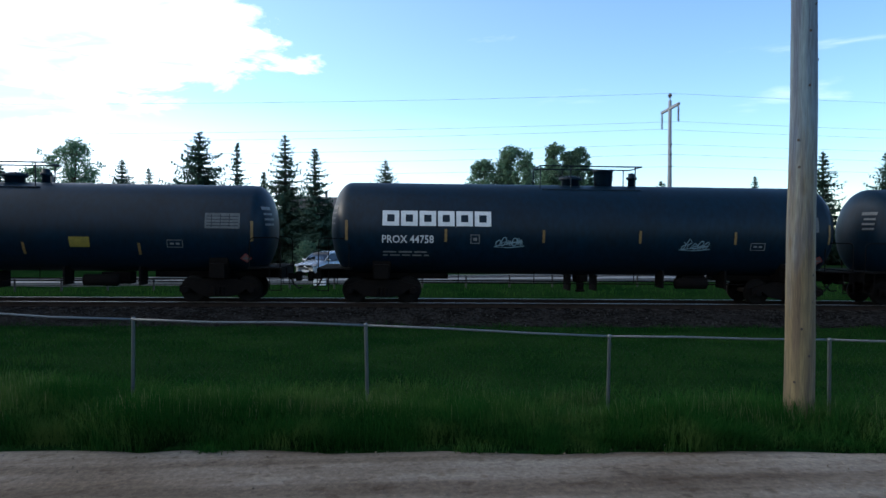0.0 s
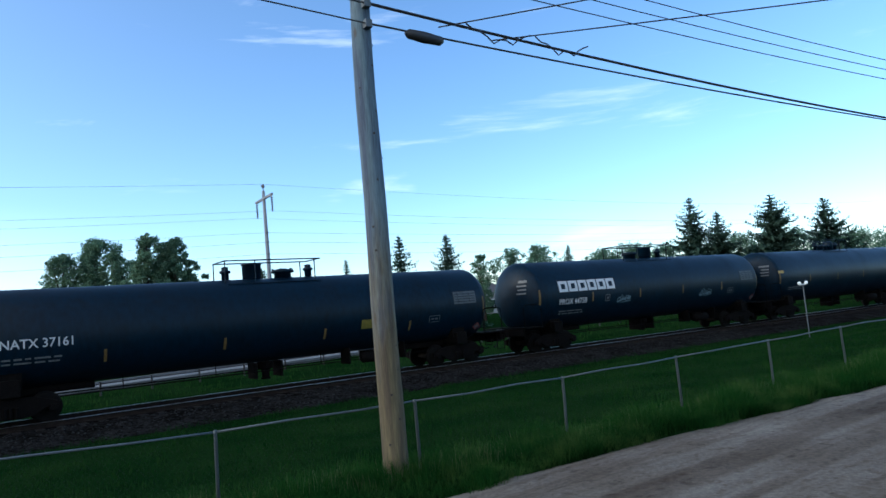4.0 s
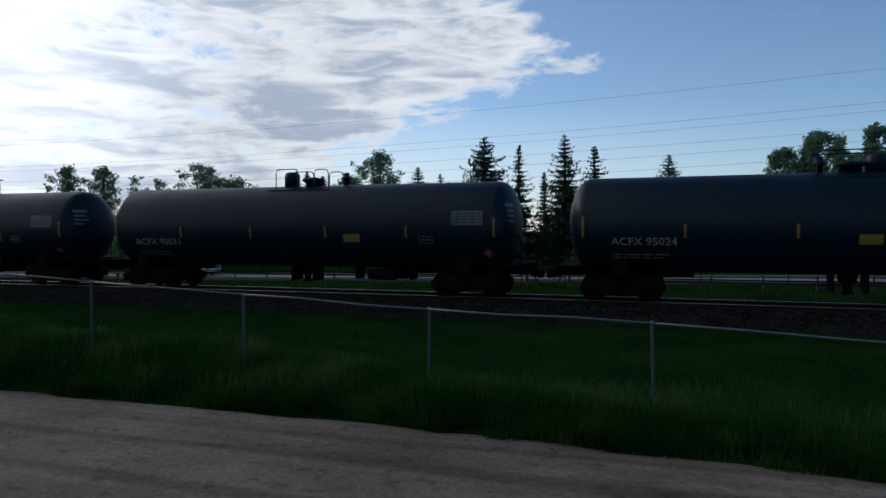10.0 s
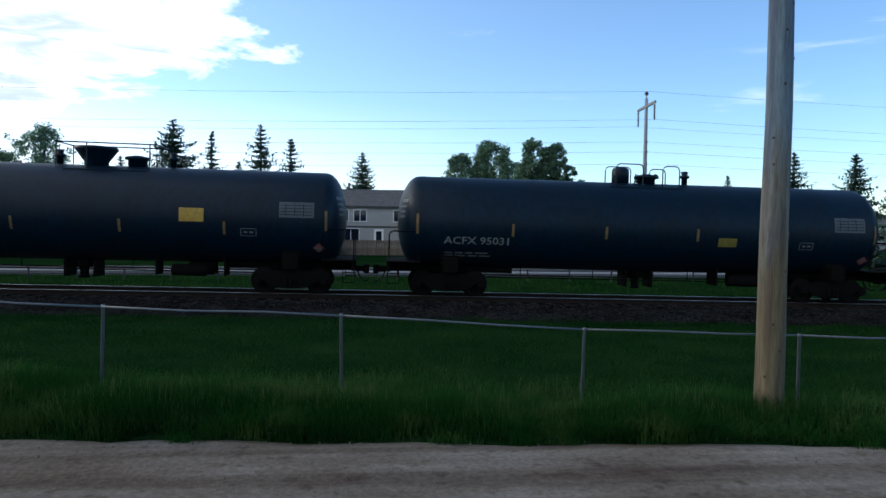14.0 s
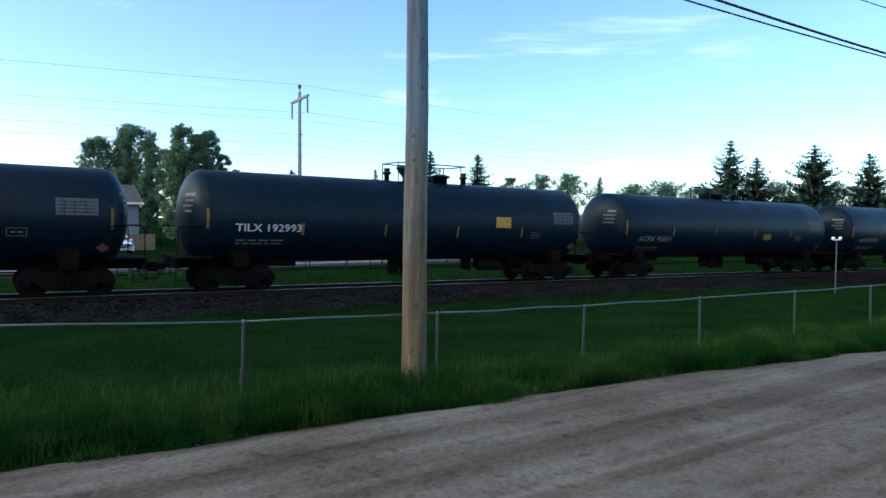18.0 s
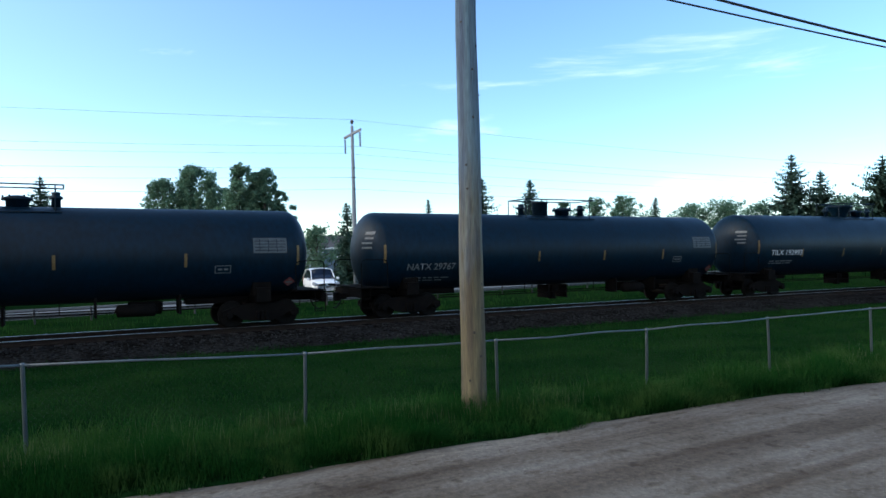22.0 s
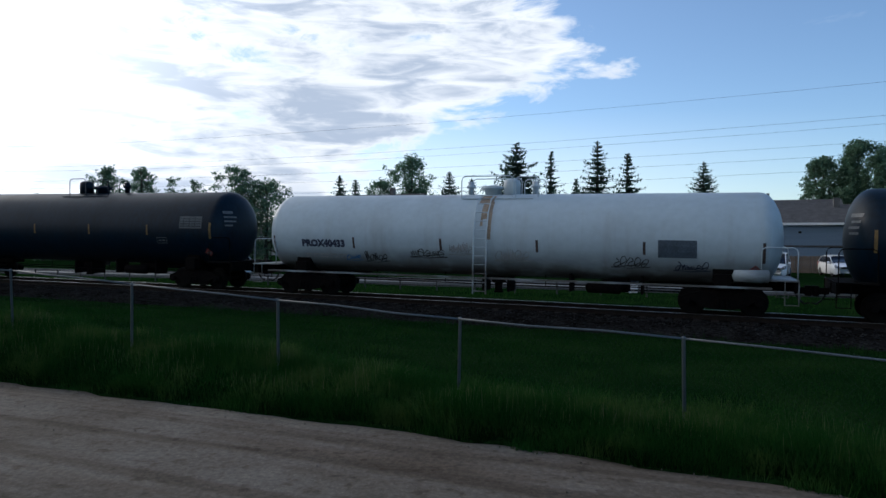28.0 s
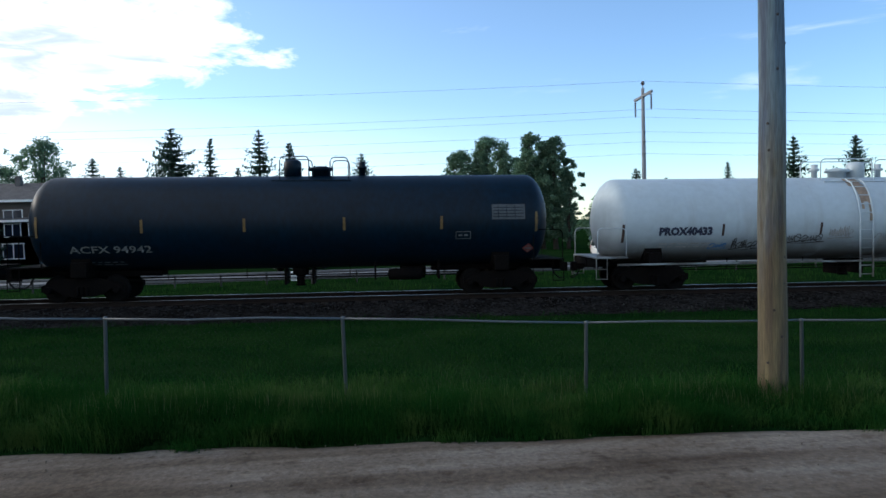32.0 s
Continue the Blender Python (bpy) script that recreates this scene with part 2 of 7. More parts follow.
def glass(name, tint, rough=0.05):
    m = bpy.data.materials.new(name)
    m.use_nodes = True
    b = m.node_tree.nodes["Principled BSDF"]
    b.inputs["Base Color"].default_value = (*tint, 1)
    b.inputs["Roughness"].default_value = rough
    b.inputs["IOR"].default_value = 1.5
    b.inputs["Specular IOR Level"].default_value = 0.35
    return m


def road_material():
    """Packed gravel: sandy stone dust, brown drawn-out ruts along the lane, damp hollows, pale stones."""
    m = material("packed_gravel", (0.152, 0.134, 0.112), 0.92, vary=0.22, scale=0.55, fine=17, bump=0.8, second=(0.102, 0.085, 0.066), spec=0.10)
    nt = m.node_tree
    N, L = nt.nodes.new, nt.links.new
    b = nt.nodes["Principled BSDF"]
    src = b.inputs["Base Color"].links[0].from_socket
    co = N("ShaderNodeTexCoord")

    def patch(stretch, scale, lo, hi, tint, under, detail=5):
        mp, n, r, mix = N("ShaderNodeMapping"), N("ShaderNodeTexNoise"), N("ShaderNodeMapRange"), N("ShaderNodeMix")
        mp.inputs["Scale"].default_value = stretch
        L(co.outputs["Object"], mp.inputs[0])
        L(mp.outputs[0], n.inputs[0])
        n.inputs["Scale"].default_value, n.inputs["Detail"].default_value, n.inputs["Roughness"].default_value = scale, detail, 0.6
        r.interpolation_type = "SMOOTHSTEP"
        r.inputs[1].default_value, r.inputs[2].default_value = lo, hi
        L(n.outputs["Fac"], r.inputs[0])
        mix.data_type, mix.blend_type = "RGBA", "MULTIPLY"
        L(r.outputs[0], mix.inputs["Factor"])
        L(under, mix.inputs["A"])
        mix.inputs["B"].default_value = (*tint, 1)
        return mix.outputs["Result"]

    c = patch((0.035, 1.5, 1), 1.0, 0.47, 0.62, (0.68, 0.64, 0.60), src, 3)
    c = patch((0.12, 0.8, 1), 1.3, 0.46, 0.68, (0.72, 0.67, 0.62), c)
    c = patch((0.35, 1.1, 1), 0.8, 0.56, 0.74, (0.60, 0.55, 0.51), c)
    c = patch((0.10, 1.7, 1), 1.1, 0.50, 0.72, (1.22, 1.21, 1.20), c)
    c = patch((0.8, 1, 1), 5.0, 0.54, 0.68, (0.66, 0.62, 0.58), c, 5)
    vor, r2 = N("ShaderNodeTexVoronoi"), N("ShaderNodeMapRange")
    vor.inputs["Scale"].default_value = 22
    L(co.outputs["Object"], vor.inputs[0])
    r2.inputs[1].default_value, r2.inputs[2].default_value = 0.05, 0.22
    r2.inputs[3].default_value, r2.inputs[4].default_value = 1.55, 1.0
    L(vor.outputs["Distance"], r2.inputs[0])
    sc = N("ShaderNodeVectorMath")
    sc.operation = "SCALE"
    L(c, sc.inputs[0])
    L(r2.outputs[0], sc.inputs["Scale"])
    L(sc.outputs[0], b.inputs["Base Color"])
    return m


def stained_white():
    """White tank paint with rust-brown streaks running down, and darker low on the barrel."""
    m = material("grimy_white_tank_paint", (0.37, 0.43, 0.465), 0.5, vary=0.05, scale=0.5, fine=5, bump=0.03, second=(0.32, 0.36, 0.38), stretch=(0.8, 1, 0.8), wear=0.62)
    nt = m.node_tree
    N, L = nt.nodes.new, nt.links.new
    b = nt.nodes["Principled BSDF"]
    src = b.inputs["Base Color"].links[0].from_socket
    co = N("ShaderNodeTexCoord")
    sep = N("ShaderNodeSeparateXYZ")
    L(co.outputs["Object"], sep.inputs[0])

    def streak(stretch, scale, lo, hi, zlo, zhi, tint, under):
        mp, n, r, rz, mul, mix = N("ShaderNodeMapping"), N("ShaderNodeTexNoise"), N("ShaderNodeMapRange"), N("ShaderNodeMapRange"), N("ShaderNodeMath"), N("ShaderNodeMix")
        mp.inputs["Scale"].default_value = stretch
        L(co.outputs["Object"], mp.inputs[0])
        L(mp.outputs[0], n.inputs[0])
        n.inputs["Scale"].default_value, n.inputs["Detail"].default_value = scale, 5
        r.inputs[1].default_value, r.inputs[2].default_value = lo, hi
        L(n.outputs["Fac"], r.inputs[0])
        rz.inputs[1].default_value, rz.inputs[2].default_value = zlo, zhi
        L(sep.outputs[2], rz.inputs[0])
        mul.operation = "MULTIPLY"
        L(r.outputs[0], mul.inputs[0])
        L(rz.outputs[0], mul.inputs[1])
        mix.data_type = "RGBA"
        L(mul.outputs[0], mix.inputs["Factor"])
        L(under, mix.inputs["A"])
        mix.inputs["B"].default_value = (*tint, 1)
        return mix.outputs["Result"]

    c = streak((2.2, 1, 0.14), 1.0, 0.54, 0.95, 3.9, 1.3, (0.20, 0.17, 0.14), src)
    c = streak((0.7, 0.7, 1.6), 1.0, 0.22, 0.50, 1.95, 1.12, (0.06, 0.055, 0.05), c)
    L(c, b.inputs["Base Color"])
    return m


M = dict(
    road=road_material(),
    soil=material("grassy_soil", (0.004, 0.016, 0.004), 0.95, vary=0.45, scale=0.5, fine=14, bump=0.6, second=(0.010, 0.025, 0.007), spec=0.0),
    street=material("pale_street", (0.125, 0.128, 0.13), 0.9, vary=0.15, scale=0.3, fine=12, bump=0.2),
    ballast=material("crushed_stone", (0.018, 0.017, 0.016), 0.97, vary=0.8, scale=1.2, fine=9, bump=0.9, second=(0.007, 0.0065, 0.006), spec=0.0),
    palestone=material("dusty_track_stones", (0.030, 0.029, 0.028), 0.97, vary=0.6, scale=3.0, fine=20, bump=0.6, second=(0.010, 0.0095, 0.009), spec=0.02),
    tie=material("creosoted_timber", (0.018, 0.014, 0.012), 0.95, vary=0.4, scale=3, fine=30, bump=0.5, stretch=(6, 1, 6), per_piece=0.3, spec=0.1),
    rail=material("rusty_rail_side", (0.018, 0.013, 0.010), 0.9, 0.0, vary=0.3, scale=6, fine=50, bump=0.1, spec=0.1),
    railhead=material("polished_rail_head", (0.32, 0.30, 0.29), 0.32, 0.95, vary=0.15, scale=6, fine=50, bump=0.03),
    pole=pole_material(),
    palepole=material("pale_weathered_pole_wood", (0.20, 0.215, 0.235), 0.85, vary=0.2, scale=2, fine=12, bump=0.4, stretch=(6, 6, 0.5)),
    knot=material("dark_resin_knot", (0.028, 0.022, 0.017), 0.8, vary=0.3, scale=8, fine=40, bump=0.3),
    meshwire=material("dull_weathered_wire", (0.030, 0.036, 0.032), 0.8, 0.0, vary=0.2, scale=5, fine=60, bump=0),
    pipe=material("black_painted_pipe", (0.020, 0.020, 0.021), 0.6, 0.0, vary=0.3, scale=5, fine=40, bump=0.05),
    farpole=material("grey_pole_wood", (0.11, 0.105, 0.10), 0.85, vary=0.25, scale=2, fine=12, bump=0.4, stretch=(6, 6, 0.5)),
    galv=material("galvanised_steel", (0.078, 0.096, 0.110), 0.6, 0.2, vary=0.15, scale=5, fine=60, bump=0.05, second=(0.070, 0.082, 0.092)),
    cable=material("black_cable_sheath", (0.018, 0.018, 0.02), 0.6, vary=0.2, bump=0),
    ceramic=material("brown_insulator_glaze", (0.10, 0.07, 0.06), 0.25, vary=0.2, bump=0),
    tank=material("dusty_black_tank_paint", (0.0010, 0.0080, 0.0170), 0.44, vary=0.3, scale=0.8, fine=7, bump=0.02, second=(0.0020, 0.0060, 0.0110), stretch=(1, 1, 0.5), wear=0.62, spec=0.16),
    faded=material("faded_pale_stencil_panel", (0.055, 0.065, 0.072), 0.7, vary=0.25, scale=5, fine=30, bump=0),
    tankgrey=material("grey_tank_paint", (0.24, 0.24, 0.24), 0.5, vary=0.2, scale=0.8, fine=8, bump=0.05, second=(0.16, 0.155, 0.15)),
    tankwhite=stained_white(),
    # near-black, almost no sheen: shade under the cars is put into these colours
    under=material("shade_black_cast_steel", (0.0036, 0.0034, 0.0034), 0.95, 0.0, vary=0.4, scale=4, fine=30, bump=0.25, second=(0.006, 0.005, 0.0045), spec=0.04),
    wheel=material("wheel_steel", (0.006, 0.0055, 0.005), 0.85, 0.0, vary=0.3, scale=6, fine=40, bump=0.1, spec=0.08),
    white=material("white_stencil_paint", (0.46, 0.47, 0.48), 0.6, vary=0.12, scale=6, fine=30, bump=0),
    dullwhite=material("worn_white_stencil", (0.12, 0.125, 0.13), 0.7, vary=0.3, scale=8, fine=40, bump=0),
    yellow=material("yellow_reflective_sheet", (0.36, 0.22, 0.02), 0.6, vary=0.3, scale=8, fine=40, bump=0),
    dullyellow=material("dulled_yellow_sheet", (0.14, 0.115, 0.012), 0.6, vary=0.25, scale=8, fine=40, bump=0),
    strip=material("dusty_amber_reflector", (0.13, 0.080, 0.020), 0.7, vary=0.35, scale=5, fine=30, bump=0),
    brownstrip=material("sooty_brown_reflector", (0.055, 0.032, 0.026), 0.7, vary=0.3, scale=5, fine=30, bump=0),
    navy=material("dark_navy_paint", (0.012, 0.017, 0.045), 0.55, vary=0.15, scale=6, fine=30, bump=0),
    greymark=material("faded_grey_stencil", (0.165, 0.17, 0.165), 0.7, vary=0.3, scale=8, fine=40, bump=0),
    bluespray=material("blue_spray_paint", (0.05, 0.16, 0.34), 0.6, vary=0.2, bump=0),
    greyspray=material("thin_grey_spray_paint", (0.30, 0.30, 0.30), 0.6, vary=0.3, bump=0),
    slate=material("slate_blue_panel_paint", (0.055, 0.075, 0.10), 0.6, vary=0.3, scale=4, fine=20, bump=0),
    spill=material("brown_oily_spill", (0.30, 0.22, 0.15), 0.5, vary=0.3, scale=4, fine=20, bump=0),
    red=material("red_placard_ink", (0.20, 0.035, 0.03), 0.6, vary=0.2, bump=0),
    black=material("black_stencil_paint", (0.02, 0.02, 0.022), 0.6, vary=0.2, bump=0),
    spray=material("pale_spray_paint", (0.11, 0.17, 0.20), 0.6, vary=0.2, bump=0),
    needles=leafy("spruce_needles", (0.040, 0.078, 0.062), (0.080, 0.125, 0.092), 0.30),
    bark=material("dark_bark", (0.07, 0.055, 0.045), 0.95, vary=0.4, scale=3, fine=14, bump=0.7, stretch=(3, 3, 0.6)),
    # leaf green lifted and blued so distance haze sits in the colour
    leaves=leafy("hazed_poplar_leaves", (0.080, 0.155, 0.105), (0.160, 0.240, 0.150), 0.55),
    ashleaves=leafy("ash_leaves", (0.05, 0.09, 0.025), (0.11, 0.16, 0.05), 0.6),
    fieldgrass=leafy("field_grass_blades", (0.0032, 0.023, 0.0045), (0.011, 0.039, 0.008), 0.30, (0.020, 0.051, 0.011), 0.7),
    grass=leafy("tall_grass_blades", (0.006, 0.037, 0.007), (0.021, 0.066, 0.013), 0.36, (0.050, 0.092, 0.023), 1.1),
    farblades=leafy("mown_strip_grass", (0.009, 0.040, 0.007), (0.030, 0.072, 0.014), 0.35),
    seed=leafy("dry_seed_heads", (0.055, 0.086, 0.034), (0.115, 0.125, 0.062), 0.5),
    # dark green that paints the shade at the foot of the bank
    shadeblades=leafy("edge_shade_blades", (0.005, 0.020, 0.005), (0.012, 0.034, 0.008), 0.25),
    stucco=material("pale_beige_siding", (0.33, 0.32, 0.30), 0.9, vary=0.1, scale=1, fine=30, bump=0.2, stretch=(0.2, 0.2, 8)),
    bluesiding=material("grey_blue_siding", (0.15, 0.20, 0.26), 0.9, vary=0.1, scale=1, fine=30, bump=0.2, stretch=(0.2, 0.2, 8)),
    shingle=material("dark_roof_shingles", (0.075, 0.070, 0.068), 0.95, vary=0.3, scale=2, fine=14, bump=0.5),
    trim=material("white_trim_paint", (0.75, 0.75, 0.73), 0.6, vary=0.06, bump=0),
    pane=glass("dark_window_pane", (0.008, 0.012, 0.022)),
    # siding of a backlit front; its shade is in the base colour
    darksiding=material("shade_dark_siding", (0.085, 0.070, 0.058), 0.9, vary=0.15, scale=1, fine=30, bump=0.2, stretch=(0.2, 0.2, 8)),
    plank=material("brown_fence_planks", (0.16, 0.115, 0.08), 0.9, vary=0.3, scale=2, fine=20, bump=0.3, per_piece=0.2),
    carblack=material("glossy_black_car_paint", (0.003, 0.006, 0.016), 0.16, vary=0.1, bump=0, spec=0.14),
    carwhite=material("white_car_paint", (0.78, 0.78, 0.78), 0.2, vary=0.04, bump=0),
    cargrey=material("silver_car_paint", (0.34, 0.36, 0.38), 0.25, 0.5, vary=0.05, bump=0),
    chrome=material("chrome", (0.75, 0.75, 0.76), 0.12, 1.0, vary=0.05, bump=0),
    tyre=material("tyre_rubber", (0.018, 0.018, 0.018), 0.85, vary=0.2, bump=0.2),
    lens=material("headlamp_lens", (0.33, 0.34, 0.35), 0.12, 0.3, vary=0.12, scale=7, fine=22, bump=0.03, second=(0.24, 0.24, 0.25)),
    plastic=material("black_plastic", (0.008, 0.008, 0.009), 0.7, vary=0.2, bump=0.05, spec=0.15),
    greenbin=material("dark_green_bin_plastic", (0.012, 0.026, 0.020), 0.5, vary=0.2, bump=0.1),
)


# ---- building helpers ----
def part(name, bm, mat, parent=None, label="", smooth=False, data=None):
    """One mesh object, linked under a thing or part."""
    if data is None:
        data = bpy.data.meshes.new(name)
        if smooth:
            for f in bm.faces:
                f.smooth = True
        bm.to_mesh(data)
        bm.free()
        if mat is not None:
            data.materials.append(mat)
    ob = new(name, data)
    if parent is not None:
        ob.parent = parent
    if label:
        ob["label"] = label
    return ob


def raw(name, verts, faces, mat, parent=None, smooth=False, label=""):
    me = bpy.data.meshes.new(name)
    me.from_pydata([tuple(v) for v in verts], [], faces)
    if smooth:
        me.polygons.foreach_set("use_smooth", [True] * len(me.polygons))
    me.materials.append(mat)
    me.update()
    return part(name, None, None, parent, label, data=me)


def thing(name, m, label, category, group="", kind=""):
    ob = new(name)
    ob.empty_display_size = 0.2
    ob.matrix_world = m
    return tagged(ob, label, category, group, kind)


def box(bm, x0, x1, y0, y1, z0, z1, m=None, bevel=0.0):
    vs = [bm.verts.new((x, y, z)) for z in (z0, z1) for y in (y0, y1) for x in (x0, x1)]
    fs = [bm.faces.new([vs[i] for i in q]) for q in ((0, 2, 3, 1), (4, 5, 7, 6), (0, 1, 5, 4), (2, 6, 7, 3), (0, 4, 6, 2), (1, 3, 7, 5))]
    if bevel:
        edges = {e for f in fs for e in f.edges}
        out = bmesh.ops.bevel(bm, geom=list(edges), offset=bevel, segments=2, profile=0.5, affect="EDGES")
        vs = list({v for f in out["faces"] for v in f.verts} | {v for v in vs if v.is_valid})
    if m is not None:
        bmesh.ops.transform(bm, matrix=m, verts=vs)
    return bm


def tube(bm, pts, r, seg=6, cap=True, radii=None):
    """A round bar through points."""
    pts = [Vector(p) for p in pts]
    rings = []
    for i, p in enumerate(pts):
        d = (pts[min(i + 1, len(pts) - 1)] - pts[max(i - 1, 0)]).normalized()
        a = d.cross(Vector((0, 0, 1)) if abs(d.z) < 0.9 else Vector((1, 0, 0))).normalized()
        b = d.cross(a)
        rr = radii[i] if radii else r
        rings.append([bm.verts.new(p + rr * (math.cos(2 * math.pi * k / seg) * a + math.sin(2 * math.pi * k / seg) * b)) for k in range(seg)])
    for u, v in zip(rings, rings[1:]):
        for k in range(seg):
            bm.faces.new((u[k], u[(k + 1) % seg], v[(k + 1) % seg], v[k]))
    if cap:
        bm.faces.new(rings[0][::-1])
        bm.faces.new(rings[-1])
    return bm


def lathe(bm, profile, seg=24, axis="z", m=None):
    """A turned body from (radius, height) pairs."""
    rings, made = [], []
    for r, h in profile:
        ring = []
        for k in range(seg):
            a = 2 * math.pi * k / seg
            p = {"z": (r * math.cos(a), r * math.sin(a), h), "x": (h, r * math.cos(a), r * math.sin(a)), "y": (r * math.cos(a), h, r * math.sin(a))}[axis]
            ring.append(bm.verts.new(p))
        rings.append(ring)
        made += ring
    for u, v in zip(rings, rings[1:]):
        for k in range(seg):
            bm.faces.new((u[k], u[(k + 1) % seg], v[(k + 1) % seg], v[k]))
    bm.faces.new(rings[0][::-1])
    bm.faces.new(rings[-1])
    if m is not None:
        bmesh.ops.transform(bm, matrix=m, verts=made)
    return bm


def B():
    return bmesh.new()


def interp(x, table):
    return float(np.interp(x, [p[0] for p in table], [p[1] for p in table]))

# ---- the lie of the land ----
ROAD_FAR = [(-300, 8.6), (-60, 8.15), (-30, 8.35), (-20, 8.45), (-10, 8.0), (-3, 7.9), (0, 7.65), (5, 7.28), (9, 7.0), (14, 6.3), (18, 6.0), (31, 4.75), (40, 2.3), (60, -6), (120, -45), (300, -160)]
ROAD_NEAR = [(-300, 2.2), (-60, 1.9), (-12, 1.8), (-4, 0.2), (0, -2.0), (20, -2.6), (31, -3.6), (40, -5.5), (60, -14), (120, -55), (300, -175)]
FENCE_Y = [(-300, 9.6), (-79, 9.3), (-12, 9.1), (0, 9.0), (5.5, 8.6), (11, 8.2), (14, 7.95), (20, 7.55), (31, 7.0), (120, 6.6), (300, 6.0)]
FENCE_TOP = [(-300, 3.0), (-79, 2.77), (-37, 2.42), (-12.7, 1.78), (-7.7, 1.48), (-3.4, 1.26), (-0.4, 1.15), (2.7, 1.0), (5.6, 0.95), (8, 0.9), (20, 0.92), (120, 1.1), (300, 1.3)]
RAIL_Y, RAIL_Z = 24.0, -0.11


def track_y(x):
    """The line bends gently towards the lane on both hands."""
    d = abs(x)
    return RAIL_Y - (0.0007 * d * d if d < 35 else 0.8575 + 0.049 * (d - 35) * (1 if d < 110 else 110 / d))


def track_rise(x):
    """The line falls evenly from one hand to the other."""
    return 0.08 - 0.0138 * max(-260.0, min(260.0, x))


def track_pose(x):
    dy, dz = track_y(x + 4) - track_y(x - 4), track_rise(x + 4) - track_rise(x - 4)
    return pose(x, track_y(x), RAIL_Z + track_rise(x), 0, -math.degrees(math.atan2(dz, 8)), math.degrees(math.atan2(dy, 8)))


def wobble(x, y, s=0.6, a=0.05):
    return a * noise.noise(Vector((x * s, y * s, 3.3)))


def ground_z(x, y):
    yr, yf = interp(x, ROAD_FAR), interp(x, FENCE_Y)
    zf = interp(x, FENCE_TOP) - 1.12
    yn = interp(x, ROAD_NEAR)
    if y < yn - 0.3:
        return 0.05 + wobble(x, y)
    if y < yn:
        return -0.04 + (yn - y) * 0.2
    if y <= yr - 0.15:
        return -0.05
    if yf > yr and y < yf:
        t = (y - yr + 0.15) / (yf - yr + 0.15)
        return -0.05 + t * (zf + 0.05) + 0.16 * math.sin(math.pi * min(t, 1)) + wobble(x, y)
    rise, bend = track_rise(x), track_y(x) - RAIL_Y
    y -= bend
    if y < 20.0:
        edge = max(yf, yr) - bend
        t = max(0.0, (y - edge) / max(20.0 - edge, 1))
        return zf + (rise - 0.50 - zf) * (t * t * (3 - 2 * t)) + wobble(x, y, 0.4, 0.07)
    if y < 28.0:
        return rise - 0.55
    fade = max(0.0, 1 - (y - 28.0) / 5.0)
    return -0.45 - 0.10 * fade + rise * fade + wobble(x, y, 0.2, 0.06)


def build_ground():
    xs = np.unique(np.round(np.concatenate([-np.geomspace(3000, 60, 14), np.arange(-60, -20, 1.5), np.arange(-20, 26, 0.5), np.arange(26, 60, 1.5), np.geomspace(60, 3000, 14)]), 3))
    ys = np.unique(np.round(np.concatenate([-np.geomspace(2500, 20, 10), np.arange(-20, 1, 2.0), np.arange(1, 14, 0.3), np.arange(14, 30, 1.0), np.arange(30, 60, 3.0), np.geomspace(60, 4000, 14)]), 3))
    v = [(x, y, ground_z(x, y)) for y in ys for x in xs]
    n = len(xs)
    f = [(j * n + i, j * n + i + 1, (j + 1) * n + i + 1, (j + 1) * n + i) for j in range(len(ys) - 1) for i in range(n - 1)]
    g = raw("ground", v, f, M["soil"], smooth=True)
    tagged(g, "uneven grassy ground falling from the lane to the tracks", "ground", kind="structure")


